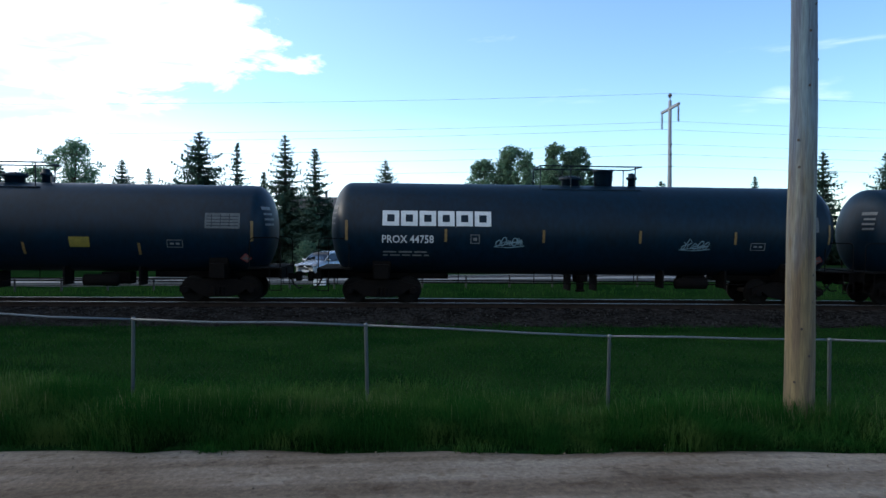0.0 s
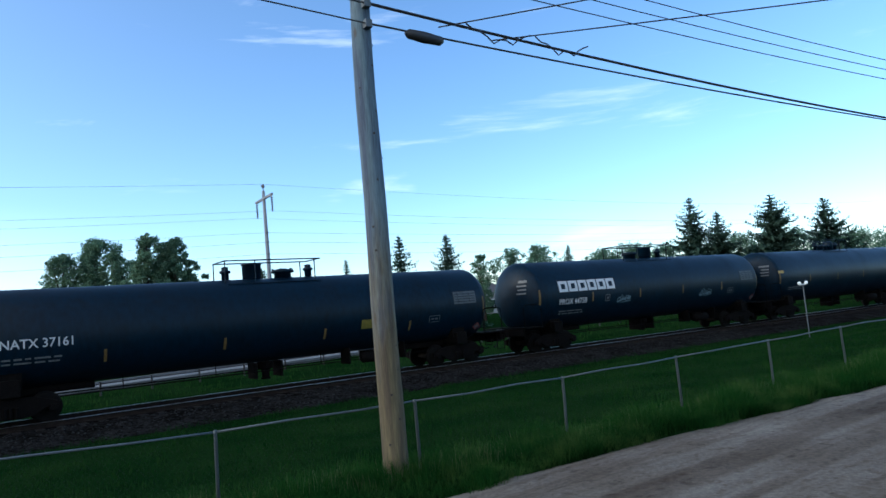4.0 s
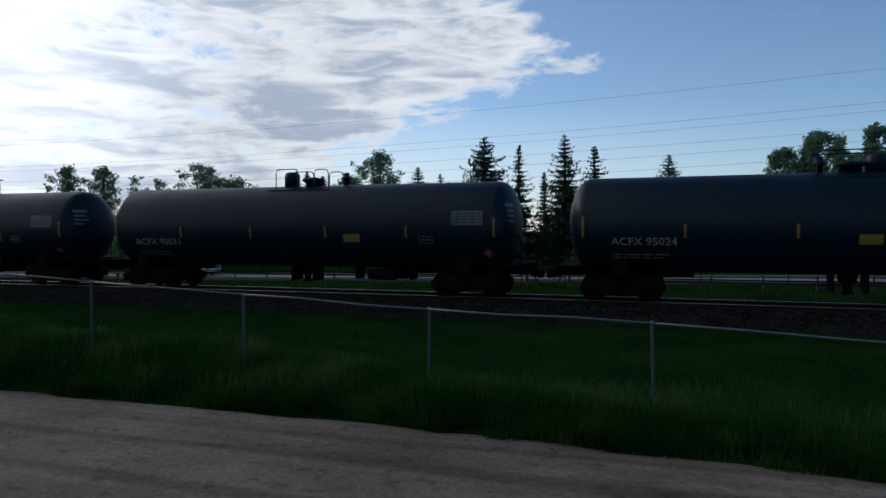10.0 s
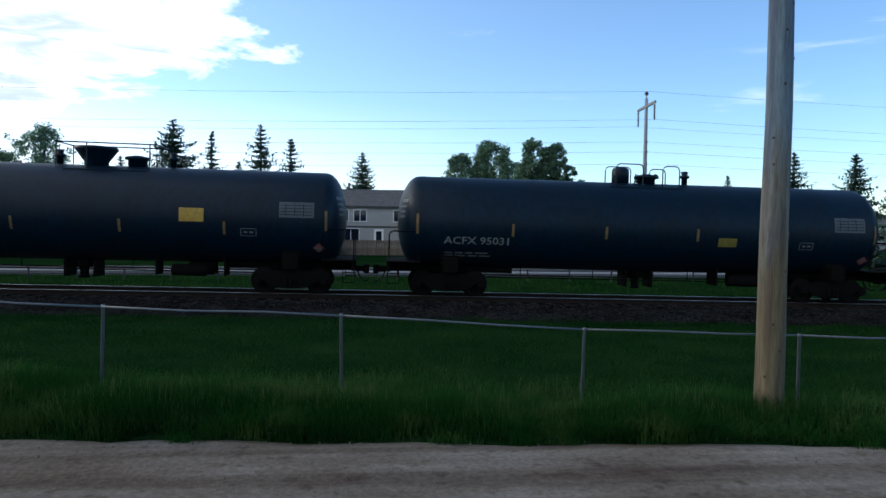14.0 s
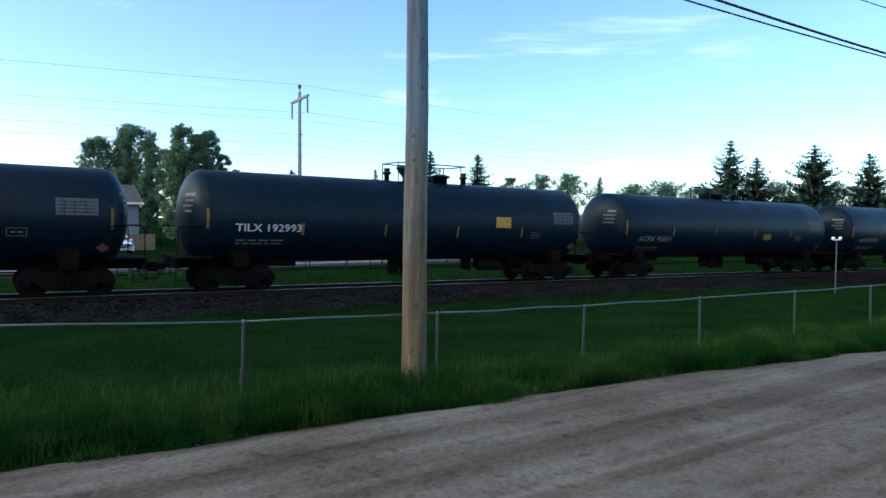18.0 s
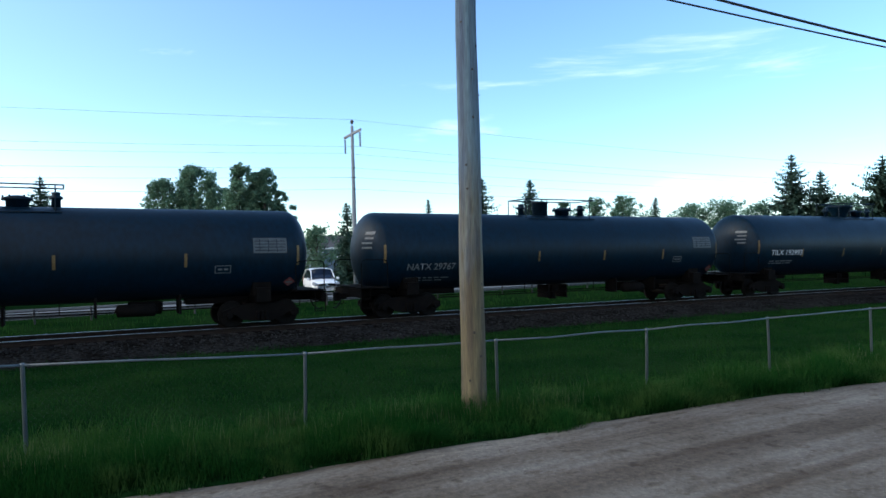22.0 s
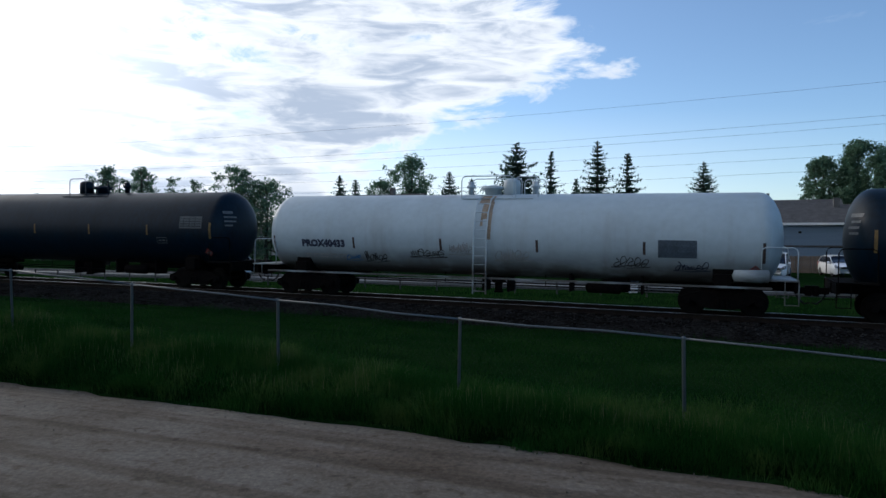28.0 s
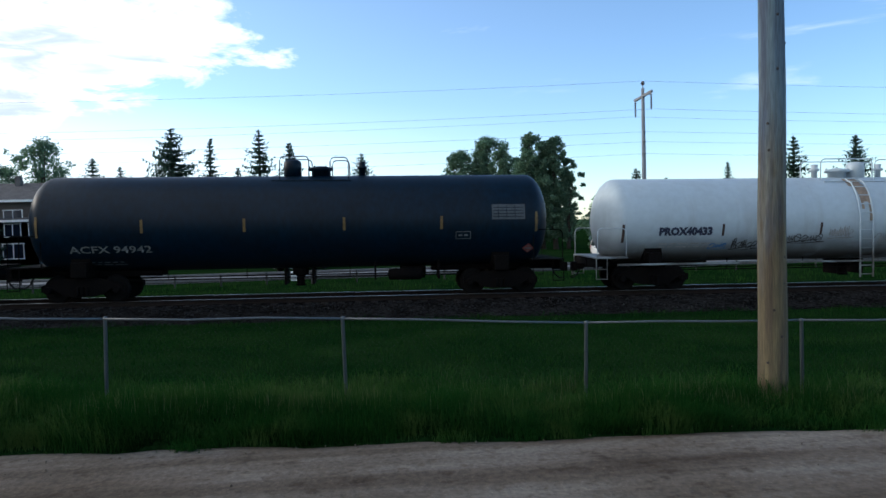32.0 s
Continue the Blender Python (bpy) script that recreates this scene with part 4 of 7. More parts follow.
def underframe(car, half, mat, light=False):
    for s in (-1, 1):
        bm = B()
        box(bm, min(s * (half - 4.0), s * (half + 0.35)), max(s * (half - 4.0), s * (half + 0.35)), -0.32, 0.32, 0.78, 1.12, bevel=0.02)
        box(bm, min(s * (half + 0.22), s * (half + 0.32)), max(s * (half + 0.22), s * (half + 0.32)), -1.35, 1.35, 0.82, 1.12)
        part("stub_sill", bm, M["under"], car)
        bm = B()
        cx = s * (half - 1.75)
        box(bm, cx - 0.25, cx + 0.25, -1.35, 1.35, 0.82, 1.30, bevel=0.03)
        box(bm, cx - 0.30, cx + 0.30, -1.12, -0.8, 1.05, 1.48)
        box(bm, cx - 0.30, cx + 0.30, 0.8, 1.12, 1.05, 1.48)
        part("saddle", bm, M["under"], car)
        # coupler: shank, knuckle
        bm = B()
        e = s * (half + 0.35)
        box(bm, min(e, e + s * 0.32), max(e, e + s * 0.32), -0.09, 0.09, 0.72, 0.92)
        box(bm, min(e + s * 0.27, e + s * 0.46), max(e + s * 0.27, e + s * 0.46), -0.18, 0.16, 0.66, 0.98, bevel=0.03)
        part("coupler", bm, M["under"], car)
        bm = B()
        tube(bm, [(e, 0.35, 0.80), (e + s * 0.14, 0.36, 0.52), (e + s * 0.30, 0.30, 0.38), (e + s * 0.44, 0.2, 0.42)], 0.03, 6)
        part("brake_hose", bm, M["plastic"], car)
        # end platform with its grab rails and steps
        bm = B()
        box(bm, min(s * (half - 0.75), s * (half + 0.33)), max(s * (half - 0.75), s * (half + 0.33)), -1.5, 1.5, 1.14, 1.18)
        part("end_platform", bm, mat if light else M["under"], car)
        for y in (-1.45, 1.45):
            bm = B()
            arch(bm, s * (half - 0.70) if s > 0 else s * (half + 0.28), s * (half + 0.28) if s > 0 else s * (half - 0.70), y, 1.16, 2.15, 0.018)
            part("grab_rail", bm, mat if light else M["under"], car)
            bm = B()
            for z in (0.45, 0.78):
                tube(bm, [(s * (half - 0.05), y, z), (s * (half + 0.32), y, z)], 0.016, 6)
            for x in (s * (half - 0.05), s * (half + 0.32)):
                tube(bm, [(x, y, 0.43), (x, y, 1.15)], 0.016, 6)
            part("step", bm, mat if light else M["under"], car)
        # truck
        tr = part("truck", None, None, car, data=TRUCK["truck_bolster"])
        tr.location = (cx, 0, 0)
        for y in (-1.0, 1.0):
            f = part("side_frame", None, None, tr, data=TRUCK["side_frame"])
            f.location = (0, y, 0)
            if y > 0:
                f.rotation_euler = (0, 0, math.pi)
        for wx in (-0.89, 0.89):
            w = part("wheelset", None, None, tr, data=TRUCK["wheelset"])
            w.location = (wx, 0, 0.42)
            rolling.append((w, wx))
    # brake gear and bottom outlet
    bm = B()
    lathe(bm, [(0.02, -0.62), (0.19, -0.55), (0.20, 0.50), (0.02, 0.60)], 12, "x", Matrix.Translation((half * 0.42, -0.85, 0.72)))
    part("brake_reservoir", bm, M["under"], car, smooth=True)
    bm = B()
    lathe(bm, [(0.28, 0.95), (0.26, 0.72), (0.14, 0.66), (0.13, 0.42), (0.17, 0.40), (0.17, 0.34)], 14)
    box(bm, -0.5, -0.42, -0.4, 0.4, 0.40, 0.95)
    box(bm, 0.42, 0.5, -0.4, 0.4, 0.40, 0.95)
    part("outlet_valve", bm, M["under"], car)
    bm = B()
    for y in (-0.55, 0.62):
        tube(bm, [(-half + 2.5, y, 0.66), (half - 2.5, y, 0.66)], 0.022, 6)
    for x in (-half * 0.5, -half * 0.2, half * 0.2, half * 0.5):
        tube(bm, [(x, -0.55, 0.66), (x, -0.55, 1.1)], 0.016, 5)
    part("brake_pipe", bm, M["under"], car)
    bm = B()
    box(bm, half * 0.40, half * 0.50, -0.45, 0.1, 0.55, 0.95, bevel=0.03)
    part("brake_cylinder", bm, M["under"], car)
    for x in (half * 0.30, half * 0.55):
        bm = B()
        box(bm, x - 0.03, x + 0.03, -1.0, -0.3, 0.55, 1.15)
        part("hanger", bm, M["under"], car)


def placard(car, x, z, mat=None):
    s = 0.20
    me = bpy.data.meshes.new("placard")
    me.from_pydata([(0, -s, 0), (s, 0, 0), (0, s, 0), (-s, 0, 0)], [], [(0, 1, 2, 3)])
    p = decal("placard", me, M["red"], car, x, z, "red diamond placard with a white band", TANK_R + 0.03)
    for y0, y1, w in ((-0.045, 0.045, 0.12), (0.08, 0.12, 0.04), (-0.13, -0.09, 0.05)):
        me = bars([(-w, y0, w, y1)])
        wrap(me, x, z, TANK_R + 0.036)
        me.materials.append(M["dullwhite"])
        part("placard_band", None, None, p, data=me)


def tank_car(left, right, mark="", tank="tank", style="plain", fx=0.0, brand=False, plates=(), spray=(), stripes=6, strip_z=-0.2, ink_name="", label="", number_h=0.26, number_x=1.5, number_w=None, far=False, mark_z=-0.26):
    """One car between the ends of its tank, along the train."""
    half = (right - left) / 2
    car = thing("tank_car", track_pose((left + right) / 2), label, "tank car", "cars of the train")
    mat = M[tank]
    white = tank == "tankwhite"
    ink, dull = (M["navy"], M["greyspray"]) if white else (M[ink_name or "white"], M["dullwhite"])
    tank_body(right - left, mat, car)
    top_fittings(car, style, fx, mat)
    underframe(car, half, mat, tank == "tankwhite")
    if far:
        return car
    # reflective strips along the waist
    for i in range(stripes):
        x = -half + 0.62 + (2 * half - 1.24) * i / (stripes - 1)
        end = i in (0, stripes - 1)
        h = 0.33 if end else 0.21
        decal("reflector", bars([(-0.042, -h, 0.042, h)]), M["brownstrip"] if white else M["strip"], car, x, (-0.45 if white else -0.08) if end else (-0.35 if white else strip_z), half=half)
    nx = -half + number_x
    if mark:
        decal("reporting_mark", letters(mark, number_h, number_w, 0.004 if not white else 0.022), ink, car, nx, mark_z - 0.1, "reporting mark in %s stencil" % ("navy" if white else "white"))
    rows = []
    rnd = random.Random(int(abs(left) * 10))
    for r in range(2):
        x = 0
        while x < 1.5:
            w = rnd.uniform(0.12, 0.45)
            rows.append((x, -r * 0.13, x + w, -r * 0.13 + 0.055))
            x += w + 0.08
    tagged(decal("capacity_stencil", bars(rows), dull, car, nx + 0.05, mark_z - 0.42), kind="stuff")
    # end stencil block, seen low on the car's tail
    for sgn in (() if white else (-1, 1)):
        for k in range(4):
            zz, w = 0.62 - 0.17 * k, rnd.uniform(0.35, 0.62)
            v, f = [], []
            for q in range(5):
                y = -1.12 + w * q / 4
                for z in (zz, zz + (0.11 if k == 0 else 0.07)):
                    rho = min(0.98, math.hypot(y, z) / TANK_R)
                    v.append((sgn * (half - HEAD * (1 - math.sqrt(1 - rho * rho)) + 0.012), y, TANK_Z + z))
            f = [(2 * q, 2 * q + 2, 2 * q + 3, 2 * q + 1) for q in range(4)]
            raw("end_stencil", v, f, dull, car)
    # inspection table near the right end: a pale panel crossed by its lines
    if not white:
        t = decal("inspection_table", bars([(0, 0, 1.1, 0.50)]), M["faded"], car, half - 2.1, 0.0, "pale stencilled inspection table")
        for x0, y0, x1, y1 in [(0.05, 0.08 + 0.10 * k, 1.05, 0.10 + 0.10 * k) for k in range(4)] + [(0.2 + 0.28 * k, 0.04, 0.22 + 0.28 * k, 0.46) for k in range(3)]:
            me = bars([(x0, y0, x1, y1)])
            wrap(me, half - 2.1, 0.0, TANK_R + 0.020)
            me.materials.append(mat)
            part("table_line", None, None, t, data=me)
    fr = [(0, 0, 0.5, 0.02), (0, 0.24, 0.5, 0.26), (0, 0, 0.02, 0.26), (0.48, 0, 0.5, 0.26), (0.1, 0.1, 0.22, 0.16), (0.28, 0.1, 0.4, 0.16)]
    decal("boxed_stencil", bars(fr), dull, car, half - 3.3, -0.62)
    placard(car, half - 0.85, -0.95)
    if brand:
        # the owner's name, as plain rounded blocks in its colour
        w = brand / 6
        for k in range(6):
            x1 = w - 0.06
            decal("owner_block", bars([(0, 0.37, x1, 0.50), (0, 0.0, x1, 0.13), (0, 0.13, 0.15, 0.37), (x1 - 0.15, 0.13, x1, 0.37)]), ink, car, nx + k * w + 0.03, 0.08, "plain white block of the owner's mark")
        fr = [(0, 0, 0.3, 0.025), (0, 0.28, 0.3, 0.305), (0, 0, 0.025, 0.3), (0.275, 0, 0.3, 0.3), (0.09, 0.1, 0.21, 0.2)]
        decal("boxed_stencil", bars(fr), dull, car, nx + 2.9, -0.48)
    for x, z, w, h, m in plates:
        decal("plate", bars([(0, 0, w, h)]), M[m], car, x, z, "%s rectangular plate" % ("yellow" if "yellow" in m else "pale"), TANK_R + 0.03)
    for x, z, w, h, m, sd in spray:
        decal("spray_tag", scribble(sd, w, h, 5 if w > 0.7 else 3), M[m], car, x, z, "loose spray-painted scrawl")
    if tank == "tankwhite":
        for y in (-1.5, 1.5):
            bm = B()
            box(bm, -half + 0.4, half - 0.4, y - 0.06, y + 0.06, 0.90, 0.955)
            part("side_sill", bm, mat, car)
        lx = -0.45
        side = [(-TANK_R - 0.14, 0.38), (-TANK_R - 0.14, TANK_Z + 0.1), (-TANK_R * 0.97, TANK_Z + 0.75), (-TANK_R * 0.75, TANK_Z + 1.22), (-0.80, TANK_Z + TANK_R - 0.12)]
        bm = B()
        for x, dx in ((lx, 0.0), (lx + 0.46, 0.0)):
            tube(bm, [(x, y, z) for y, z in side], 0.028, 6)
        for k in range(12):
            z = 0.48 + 0.30 * k
            y = float(np.interp(z, [q[1] for q in side], [q[0] for q in side]))
            tube(bm, [(lx, y, z), (lx + 0.46, y, z)], 0.018, 5)
        part("ladder", bm, mat, car, "white ladder up the side of the tank")
        # a brown spill below the manway
        for dx, w, z1, z0 in ((0.35, 0.50, 1.50, 1.10), (0.50, 0.30, 1.12, 0.55), (0.60, 0.14, 0.6, -0.15), (0.32, 0.09, 1.1, 0.3)):
            decal("spill_streak", bars([(-w / 2, 0, w / 2, (z1 - z0) * 1.35)]), M["spill"], car, dx - 0.55, z0, "thin brown spill streak", TANK_R + 0.008)
        bm = B()
        lathe(bm, [(0.02, -0.55), (0.18, -0.48), (0.20, 0.45), (0.02, 0.52)], 14, "x", Matrix.Translation((half - 0.95, -1.42, 1.28)))
        part("air_tank", bm, mat, car, "short white air cylinder", smooth=True)
    return car


BLACK = "black tank car with dusty paint, part of a moving train"
CARS = [
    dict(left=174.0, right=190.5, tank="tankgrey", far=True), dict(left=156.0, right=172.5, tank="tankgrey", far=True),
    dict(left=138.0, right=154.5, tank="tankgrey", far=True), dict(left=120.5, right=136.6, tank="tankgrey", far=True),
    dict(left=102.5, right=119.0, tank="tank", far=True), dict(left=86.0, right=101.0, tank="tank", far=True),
    dict(left=68.5, right=84.5, brand=3.4, mark="", plates=()),
    dict(left=51.2, right=67.2, mark="", plates=((-1.5, -0.35, 0.8, 0.3, "dullyellow"),)),
    dict(left=33.4, right=49.8, mark="", plates=((-6.0, 0.15, 0.5, 0.2, "yellow"),)),
    dict(left=15.53, right=32.0, mark="", plates=((-8.0, 0.2, 0.55, 0.16, "yellow"),)),
    dict(strip_z=-0.22, mark_z=-0.37, left=-2.32, right=14.55, mark="PROX 44758", brand=3.6, number_w=1.7, number_x=1.75, style="guard", fx=0.16, spray=((-3.2, -0.55, 0.9, 0.35, "spray", 2), (3.0, -0.60, 0.95, 0.35, "spray", 5))),
    dict(strip_z=-0.68, mark_z=-0.17, girth=(1.47, 2.43), left=-22.58, right=-4.10, mark="NATX 37161", number_w=1.82, style="guard_back", fx=0.3, plates=((3.2, -0.62, 0.62, 0.34, "dullyellow"),)),
    dict(strip_z=-0.38, mark_z=-0.37, left=-41.0, right=-24.45, mark="TILX 192926", ink_name="dullwhite", number_w=2.2, style="guard", fx=0.8, plates=((3.4, -0.42, 0.7, 0.42, "yellow"),)),
    dict(strip_z=-0.22, mark_z=-0.55, ink_name="greymark", left=-59.5, right=-43.2, mark="ACFX 95024", number_w=2.0, style="plain", fx=0.2, plates=((4.9, 0.15, 1.3, 0.55, "white"), (0.0, -0.6, 0.6, 0.3, "dullyellow"))),
    dict(strip_z=-0.22, mark_z=-0.60, ink_name="greymark", left=-77.72, right=-61.2, mark="ACFX 95031", number_w=2.15, style="mirror", fx=-0.15, plates=((2.3, -0.58, 0.65, 0.30, "dullyellow"),)),
    dict(strip_z=-0.38, mark_z=-0.37, left=-96.1, right=-79.42, mark="TILX 192993", number_w=2.25, style="bowl", fx=0.7, plates=((3.4, -0.2, 0.75, 0.42, "yellow"),)),
    dict(strip_z=-0.26, mark_z=-0.58, girth=(1.47, 2.43), left=-115.0, right=-97.6, mark="NATX 29767", ink_name="dullwhite", number_w=2.0, style="guard_back", fx=0.0),
    dict(girth=(1.47, 2.43), left=-135.4, right=-116.9, mark="NATX 37094", ink_name="dullwhite", number_w=1.9, style="guard_back", fx=0.3),
    dict(girth=(1.50, 2.45), left=-155.81, right=-137.6, mark="PROX 41485", brand=3.5, number_w=1.8, number_x=1.5, style="plain", fx=0.35, spray=((-0.1, 0.0, 1.15, 0.75, "dullwhite", 3),)),
    dict(girth=(1.47, 2.40), left=-175.41, right=-157.4, tank="tankwhite", mark="PROX40433", number_w=1.85, mark_z=-0.40, style="plain", fx=-0.1, number_x=1.85,
         plates=((5.6, -0.62, 1.15, 0.56, "slate"),), spray=((-5.6, -0.98, 0.62, 0.34, "bluespray", 4), (-4.8, -1.0, 0.9, 0.50, "black", 7), (-2.9, -0.80, 1.3, 0.34, "black", 9), (-1.4, -0.66, 0.85, 0.52, "greyspray", 12), (0.25, -0.85, 1.2, 0.5, "greyspray", 21), (4.2, -0.95, 1.1, 0.42, "black", 24), (6.1, -1.02, 1.0, 0.36, "navy", 26))),
    dict(strip_z=-0.08, mark_z=-0.80, ink_name="greymark", left=-193.65, right=-177.15, mark="ACFX 94942", number_w=2.5, style="mirror", fx=0.3),
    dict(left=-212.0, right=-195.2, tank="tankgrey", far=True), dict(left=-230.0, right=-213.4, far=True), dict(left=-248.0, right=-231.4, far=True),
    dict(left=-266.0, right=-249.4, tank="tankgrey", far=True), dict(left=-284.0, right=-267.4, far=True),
]
CAR_WORDS = {"tankwhite": "grimy white tank car with black lettering and scrawled tags", "tankgrey": "grey tank car in the moving train"}
ALONG = 1.028
for spec in CARS:
    words = CAR_WORDS.get(spec.get("tank"), BLACK)
    if spec.get("brand"):
        words = "black tank car with a broad white mark in the moving train"
    elif any("yellow" in p[4] for p in spec.get("plates", ())):
        words = "black tank car with a yellow plate in the moving train"
    TANK_R, TANK_Z = spec.pop("girth", (1.56, 2.50))
    spec["left"], spec["right"] = spec["left"] * ALONG, spec["right"] * ALONG
    car = tank_car(label=words, **spec)
    moving_cars.append((car, (spec["left"] + spec["right"]) / 2))


# ---- lane-side fence ----
def build_fence():
    posts = [-66.5 + 3.0 * i for i in range(20)] + [-6.45, -3.42, -0.42, 2.70, 5.56, 8.35, 11.2, 14.0, 16.8, 19.6] + [22.5 + 3.0 * i for i in range(24)]
    fence = thing("chain_link_fence", Matrix.Identity(4), "grey chain-link fence with round posts and a wavy top rail", "fence")
    bm = B()
    lathe(bm, [(0.023, -0.35), (0.023, 1.11), (0.027, 1.115), (0.027, 1.145), (0.020, 1.155), (0.004, 1.16)], 10)
    post = None
    # mesh of one bay: two families of thin slanting wires
    v, f = [], []
    st, hw = 0.075 / 3.0, 0.0003
    for fam in (1, -1):
        x = -1.0
        while x < 2.0:
            a, b = (x, 0.0), (x + fam * 1.0 / 3.0, 1.0)
            t0, t1 = 0.0, 1.0
            dx = b[0] - a[0]
            lo, hi = sorted(((0 - a[0]) / dx, (1 - a[0]) / dx))
            t0, t1 = max(t0, lo), min(t1, hi)
            if t1 > t0:
                n = len(v)
                p, q = (a[0] + dx * t0, t0), (a[0] + dx * t1, t1)
                v += [(p[0] - hw / 2, 0.004 * fam, p[1]), (p[0] + hw / 2, 0.004 * fam, p[1]), (q[0] + hw / 2, 0.004 * fam, q[1]), (q[0] - hw / 2, 0.004 * fam, q[1])]
                f.append((n, n + 1, n + 2, n + 3))
            x += st
    net = None
    for i, x in enumerate(posts):
        y, z = interp(x, FENCE_Y), interp(x, FENCE_TOP)
        if post is None:
            post = part("post", bm, M["galv"], fence, smooth=True)
            p = post
        else:
            p = part("post", None, None, fence, data=post.data)
        p.location = (x, y, z - 1.13)
        p.rotation_euler = (0.02 * math.sin(i * 5.3), 0.02 * math.sin(i * 3.1), 0)
        if i + 1 < len(posts):
            x1 = posts[i + 1]
            y1, z1 = interp(x1, FENCE_Y), interp(x1, FENCE_TOP)
            r = B()
            sag = 0.014 * math.sin(i * 2.3)
            tube(r, [(x, y, z), (x * 0.66 + x1 * 0.34, y * 0.66 + y1 * 0.34, z * 0.66 + z1 * 0.34 + sag), (x * 0.33 + x1 * 0.67, y * 0.33 + y1 * 0.67, z * 0.33 + z1 * 0.67 - sag), (x1, y1, z1)], 0.014, 8)
            part("top_rail", r, M["galv"], fence, smooth=True)
            if net is None:
                net = raw("wire_mesh", v, f, M["meshwire"], fence)
                w = net
            else:
                w = part("wire_mesh", None, None, fence, data=net.data)
            # one bay, sheared from post to post
            w.matrix_local = Matrix(((x1 - x, 0, 0, x), (y1 - y, 1, 0, y), (z1 - z, 0, 1.06, z - 1.07), (0, 0, 0, 1)))


build_fence()


# ---- poles and wires ----
def sagging(a, b, sag, n=14):
    a, b = Vector(a), Vector(b)
    return [a.lerp(b, i / n) - Vector((0, 0, 4 * sag * (i / n) * (1 - i / n))) for i in range(n + 1)]


def wire(name, a, b, sag, r, label, mat="cable"):
    bm = B()
    tube(bm, sagging(a, b, sag), r, 5)
    return tagged(part(name, bm, M[mat]), label, "wire", "overhead wires")


def near_pole(x, y, z, h, r0, r1, label, lean=0.0, mat="pole"):
    p = thing("utility_pole", pose(x, y, z, 0, lean, 0), label, "utility pole", "lane-side poles")
    bm = B()
    n = 14
    tube(bm, [(0.012 * math.sin(i * 1.3), 0.012 * math.cos(i * 0.9), -0.4 + (h + 0.4) * i / n) for i in range(n + 1)], 0, 22, True, [r0 + (r1 - r0) * i / n for i in range(n + 1)])
    part("shaft", bm, M[mat], p, smooth=True)
    return p


NP = (4.97, 8.30)
pole = near_pole(NP[0], NP[1], 0.0, 9.6, 0.182, 0.122, "tall round timber utility pole standing in grass beside the lane", lean=0.4)
rnd = random.Random(3)
for k in range(26):
    z, a = 0.5 + k * 0.33, math.radians(rnd.uniform(180, 360))
    r = 0.179 - 0.0060 * z
    bm = B()
    lathe(bm, [(0.018, 0.0), (0.015, 0.006), (0.008, 0.008)], 8, "z", Matrix.Translation((r * math.cos(a), r * math.sin(a), z)) @ Matrix.Rotation(a, 4, "Z") @ Matrix.Rotation(math.pi / 2, 4, "Y"))
    part("knot", bm, M["knot"], pole)
bm = B()
lathe(bm, [(0.022, 0.0), (0.020, 0.006)], 8, "z", Matrix.Translation((0.02, -0.155, 2.02)) @ Matrix.Rotation(math.pi / 2, 4, "X"))
part("tag", bm, M["trim"], pole, "small white tag")
bm = B()
for z in (6.35, 6.65):
    box(bm, -0.05, 0.05, -0.24, -0.12, z - 0.05, z + 0.06)
part("cable_clamp", bm, M["galv"], pole)

XP, P2, LP = (30.8, 5.9), (57.8, 4.0), (-23.35, 8.85)


def crossarm_pole(x, y, z, h, arm_z, label, yaw):
    p = near_pole(x, y, z, h, 0.15, 0.11, label, mat="farpole")
    bm = B()
    m = Matrix.Rotation(radians(yaw), 4, "Z")
    box(bm, -0.06, 0.06, -1.25, 1.25, arm_z - 0.06, arm_z + 0.06, m=m)
    part("crossarm", bm, M["farpole"], p)
    for s in (-1, 1):
        bm = B()
        tube(bm, [m @ Vector((-0.08, 0.75 * s, arm_z - 0.05)), m @ Vector((-0.12, 0.0, arm_z - 0.62))], 0.02, 6)
        part("brace", bm, M["galv"], p)
    for s, dz in ((-1.15, 0.06), (0.0, 0.34), (1.15, 0.06)):
        bm = B()
        lathe(bm, [(0.02, 0.0), (0.02, 0.10), (0.07, 0.11), (0.05, 0.15), (0.075, 0.17), (0.03, 0.24)], 10, "z", Matrix.Translation(m @ Vector((0, s, arm_z + dz))))
        part("insulator", bm, M["ceramic"], p)
    for k in range(3):
        bm = B()
        lathe(bm, [(0.05, -0.05), (0.07, -0.03), (0.05, 0.0), (0.07, 0.03), (0.05, 0.05)], 10, "z", Matrix.Translation((-0.06, -0.17, arm_z - 1.95 - 0.22 * k)))
        part("spool", bm, M["ceramic"], p)
    return p


xp = crossarm_pole(XP[0], XP[1], 0.0, 9.25, 8.85, "grey timber pole with crossarm and insulators beside the lane", -14)
p2 = crossarm_pole(P2[0], P2[1], -0.3, 8.2, 7.8, "distant grey timber pole with crossarm beside the lane", -14)
lp = near_pole(LP[0], LP[1], ground_z(*LP), 10.6, 0.185, 0.14, "tall bare timber pole in grass against the glare", mat="farpole")
